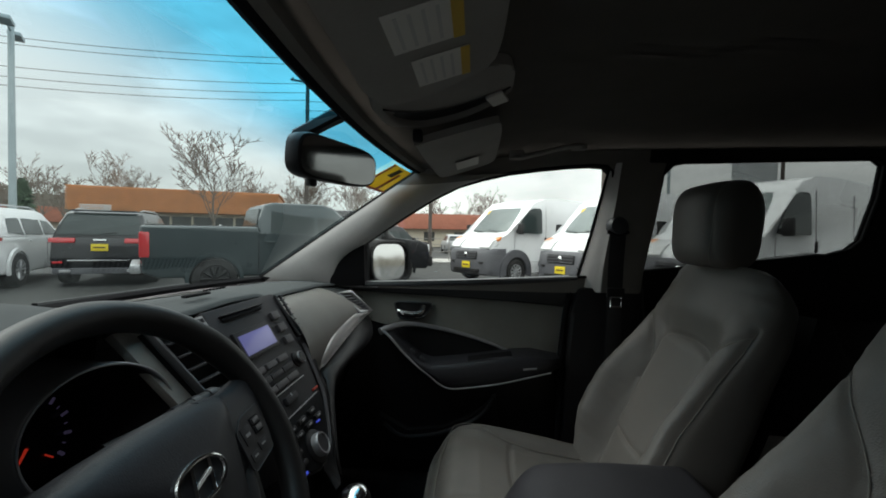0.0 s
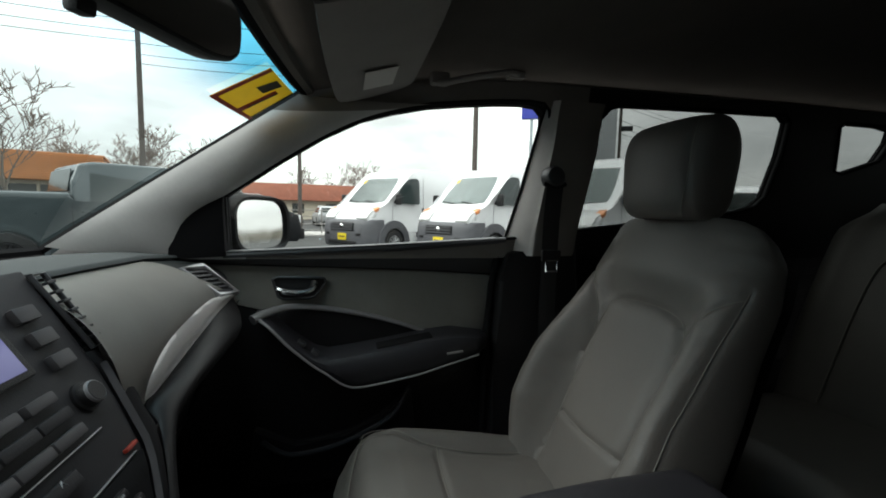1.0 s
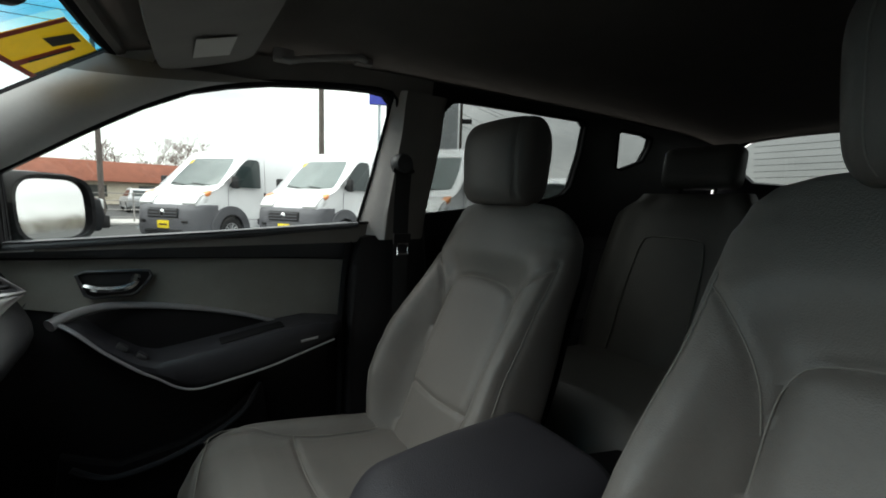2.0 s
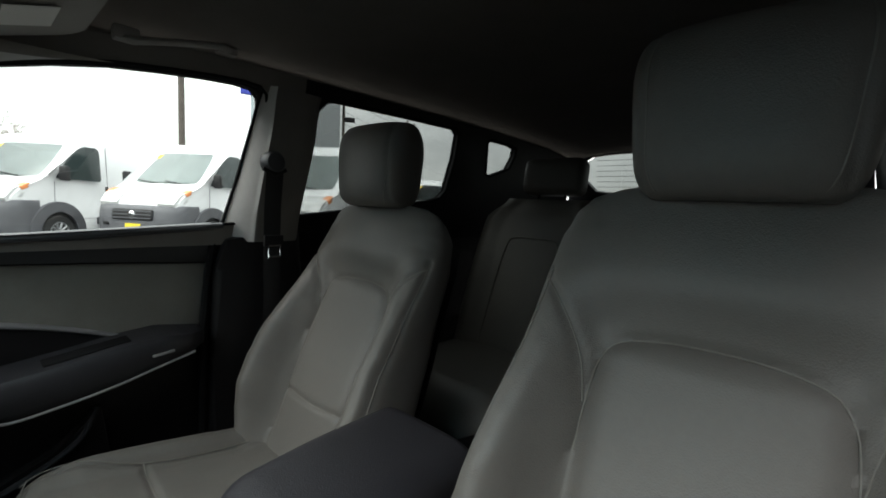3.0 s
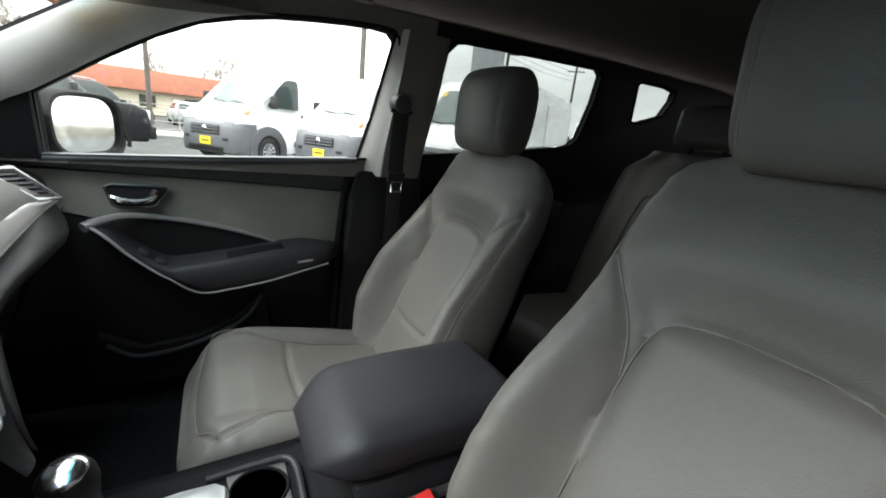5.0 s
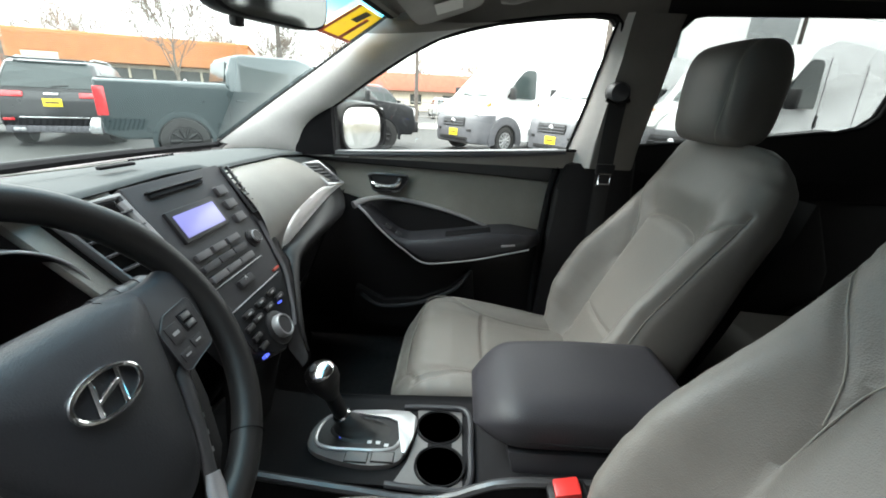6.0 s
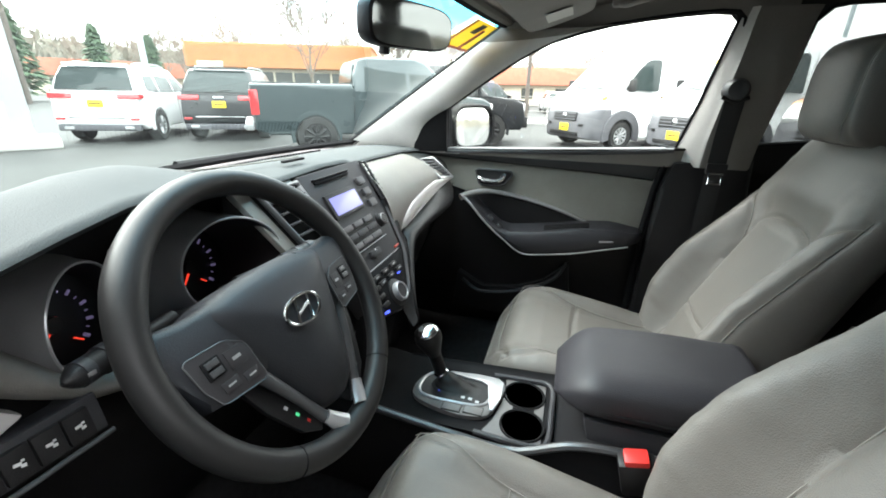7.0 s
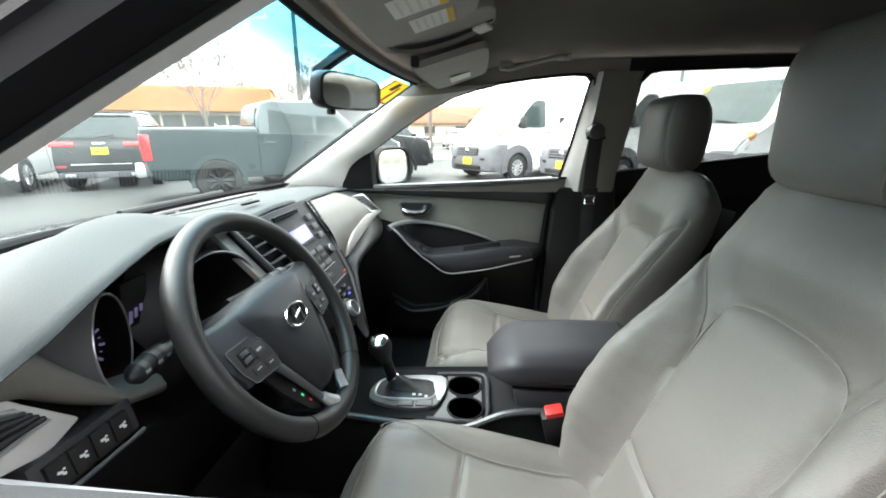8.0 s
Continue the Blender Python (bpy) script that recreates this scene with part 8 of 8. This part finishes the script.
# trees: a bare crown is a trunk, limbs that fork, and fine twigs
def bare_tree(x, y, h, seed, spread=0.42):
    rng = random.Random(seed)
    t = thing("bare_tree", "leafless grey-brown street tree in winter", "tree", (x, y, 0), "bare trees")
    wood, twig = BM(), BM()

    def limb(p, d, length, r, level):
        pts, rad = [p], [r]
        q, e = p.copy(), d.copy()
        for k in range(4):
            e = (e + Vector((rng.uniform(-1, 1), rng.uniform(-1, 1), rng.uniform(-0.1, 0.7))) * 0.13).normalized()
            q = q + e * (length / 4)
            pts.append(q.copy())
            rad.append(r * (1 - 0.17 * (k + 1)))
        tube(wood if level < 2 else twig, pts, rad, 7 if level < 2 else 4)
        if level < 5:
            for k in range(3 if level else 10):
                i = rng.choice((2, 3, 4, 4))
                f = (e + Vector((rng.uniform(-1, 1), rng.uniform(-1, 1), rng.uniform(-0.25, 0.6))) * (0.85 + spread * 0.5)).normalized()
                limb(pts[i], f, length * rng.uniform(0.5, 0.72), max(0.025, rad[i] * 0.60), level + 1)

    limb(Vector((x, y, 0)), Vector((0, 0, 1)), h * 0.44, h * 0.017, 0)
    part("trunk", wood, BARK, t)
    part("crown", twig, TWIGS, t)


def conifer(x, y, h, seed):
    rng = random.Random(seed)
    t = thing("conifer", "dark green conifer with drooping layered boughs", "tree", (x, y, 0), "conifers")
    bm = BM()
    cyl(bm, (x, y, 0), (x, y, h * 0.95), h * 0.02, 0.02, 8)
    part("trunk", bm, BARK, t)
    vs, fs = [], []
    for k in range(int(900)):
        f = rng.random() ** 0.8
        z = h * (0.10 + 0.88 * f)
        R = h * 0.24 * (1 - f) ** 0.85 * rng.uniform(0.35, 1.1) + 0.06
        a = rng.uniform(0, 6.283)
        p = Vector((x + R * math.cos(a), y + R * math.sin(a), z - 0.12 * R))
        s = h * 0.035 * rng.uniform(0.6, 1.4)
        u = Vector((math.cos(a), math.sin(a), -0.35)).normalized() * s * 1.6
        v = Vector((-math.sin(a), math.cos(a), rng.uniform(-0.3, 0.3))).normalized() * s * 0.7
        i = len(vs)
        vs += [p - u, p + v, p + u, p - v, p + Vector((0, 0, s * 0.4))]
        fs += [(i, i + 1, i + 4), (i + 1, i + 2, i + 4), (i + 2, i + 3, i + 4), (i + 3, i, i + 4)]
    bm = BM()
    me = bpy.data.meshes.new("crown")
    me.from_pydata([tuple(v) for v in vs], [], fs)
    bm.from_mesh(me)
    part("crown", bm, NEEDLES, t, smooth=False)


for k, (az, d, h) in enumerate([(57.0, 34, 9.0), (66.5, 46, 8.5), (48.0, 62, 9.5), (42.0, 66, 9), (73.0, 60, 9), (61.5, 62, 9)]):
    bare_tree(*polar(az, d), h, 11 + k)
for k, (az, d, h) in enumerate([(40.5, 45, 5.2), (36.0, 48, 6.0), (30.0, 46, 6.6), (93.5, 72, 5.6), (91.5, 75, 5.4), (27.5, 40, 6)]):
    conifer(*polar(az, d), h, 40 + k)


# more of the same winter trees behind the shop
for k in range(16):
    rng = random.Random(90 + k)
    src = [o for o in scene.objects if o.name.startswith("bare_tree")][k % 6]
    x, y = polar(26 + 4.4 * k + rng.uniform(-1.5, 1.5), rng.uniform(62, 84))
    sc = rng.uniform(0.75, 1.05)
    m = Matrix.Translation((x, y, 0)) @ Matrix.Rotation(rng.uniform(0, 6.28), 4, "Z") @ Matrix.Scale(sc, 4)
    copy_thing(src, m)


def far_woods():
    """A rough wooded rise along the horizon: a broken ridge of clumps."""
    rng = random.Random(5)
    vs, fs = [], []
    for k in range(22000):
        az = rng.uniform(0, 360)
        d = rng.uniform(130, 210)
        base = 3.0 + 4.5 * noise.noise(Vector((math.cos(radians(az)) * 2.2, math.sin(radians(az)) * 2.2, 0.3)))
        ridge = max(1.0, base + 2.0 + 7.0 * smooth01(8, 22, az) * smooth01(66, 46, az)) * d / 170
        z = rng.uniform(0, 1) * ridge * (0.9 + 0.2 * rng.random())
        x, y = polar(az, d)
        s = rng.uniform(0.35, 1.1)
        c = Vector((x, y, z))
        q = [c + Vector((rng.uniform(-s, s), rng.uniform(-s, s), rng.uniform(-s, s) * 2.2)) for _ in range(4)]
        i = len(vs)
        vs += q
        fs += [(i, i + 1, i + 2), (i, i + 2, i + 3), (i, i + 1, i + 3), (i + 1, i + 2, i + 3)]
    ring = []
    for k in range(181):
        az = 2.0 * k
        base = 3.0 + 4.5 * noise.noise(Vector((math.cos(radians(az)) * 2.2, math.sin(radians(az)) * 2.2, 0.3)))
        ridge = max(1.0, base + 2.0 + 7.0 * smooth01(8, 22, az) * smooth01(66, 46, az)) * 215 / 170
        x, y = polar(az, 215)
        ring.append(len(vs))
        vs += [Vector((x, y, -1)), Vector((x, y, ridge * 0.9 + 0.6 * noise.noise(Vector((az, 0, 0)))))]
    fs += [(a, b, b + 1, a + 1) for a, b in zip(ring, ring[1:])]
    me = bpy.data.meshes.new("far_woods")
    me.from_pydata([tuple(v) for v in vs], [], fs)
    me.materials.append(WOODS)
    tagged(new("far_woods", me), "brown leafless woods along the horizon", "woods", kind="stuff")


far_woods()


def rail_fence():
    """Low fence and pale concrete strip beyond the first van."""
    bm = BM()
    box(bm, (21, 3.0, 0.04), (3.0, 26, 0.08), 0.02, rotm(0, 0, 8))
    solo("pavement", bm, CONCRETE, "pale concrete pavement strip along the lot", "pavement", kind="structure")
    t = thing("chain_fence", "dull metal rail fence along the lot edge", "fence", (22, 3, 0))
    ps = [Vector((22 - 0.14 * k * 1.6, -8 + k * 1.6, 0)) for k in range(15)]
    for p in ps:
        bm = BM()
        cyl(bm, p, p + Vector((0, 0, 1.25)), 0.03, None, 8)
        part("post", bm, FENCE, t)
    for z in (0.25, 0.55, 0.9, 1.2):
        bm = BM()
        tube(bm, [p + Vector((0, 0, z)) for p in ps], 0.02, 6)
        part("rail", bm, FENCE, t)


rail_fence()


def shade_wall():
    """Plain unseen wall behind the camera, added to block light from the driver's side."""
    bm = BM()
    box(bm, (-3.0, 1.5, 2.0), (0.3, 11, 4.0), 0.02)
    solo("wall_west", bm, mat("shade_wall_paint", (0.04, 0.04, 0.042), 0.8, var=0.2, scale=1.5, bump=0.3, bump_scale=30), "plain dark grey unseen wall added beside the car to block light", "wall", kind="structure")


shade_wall()
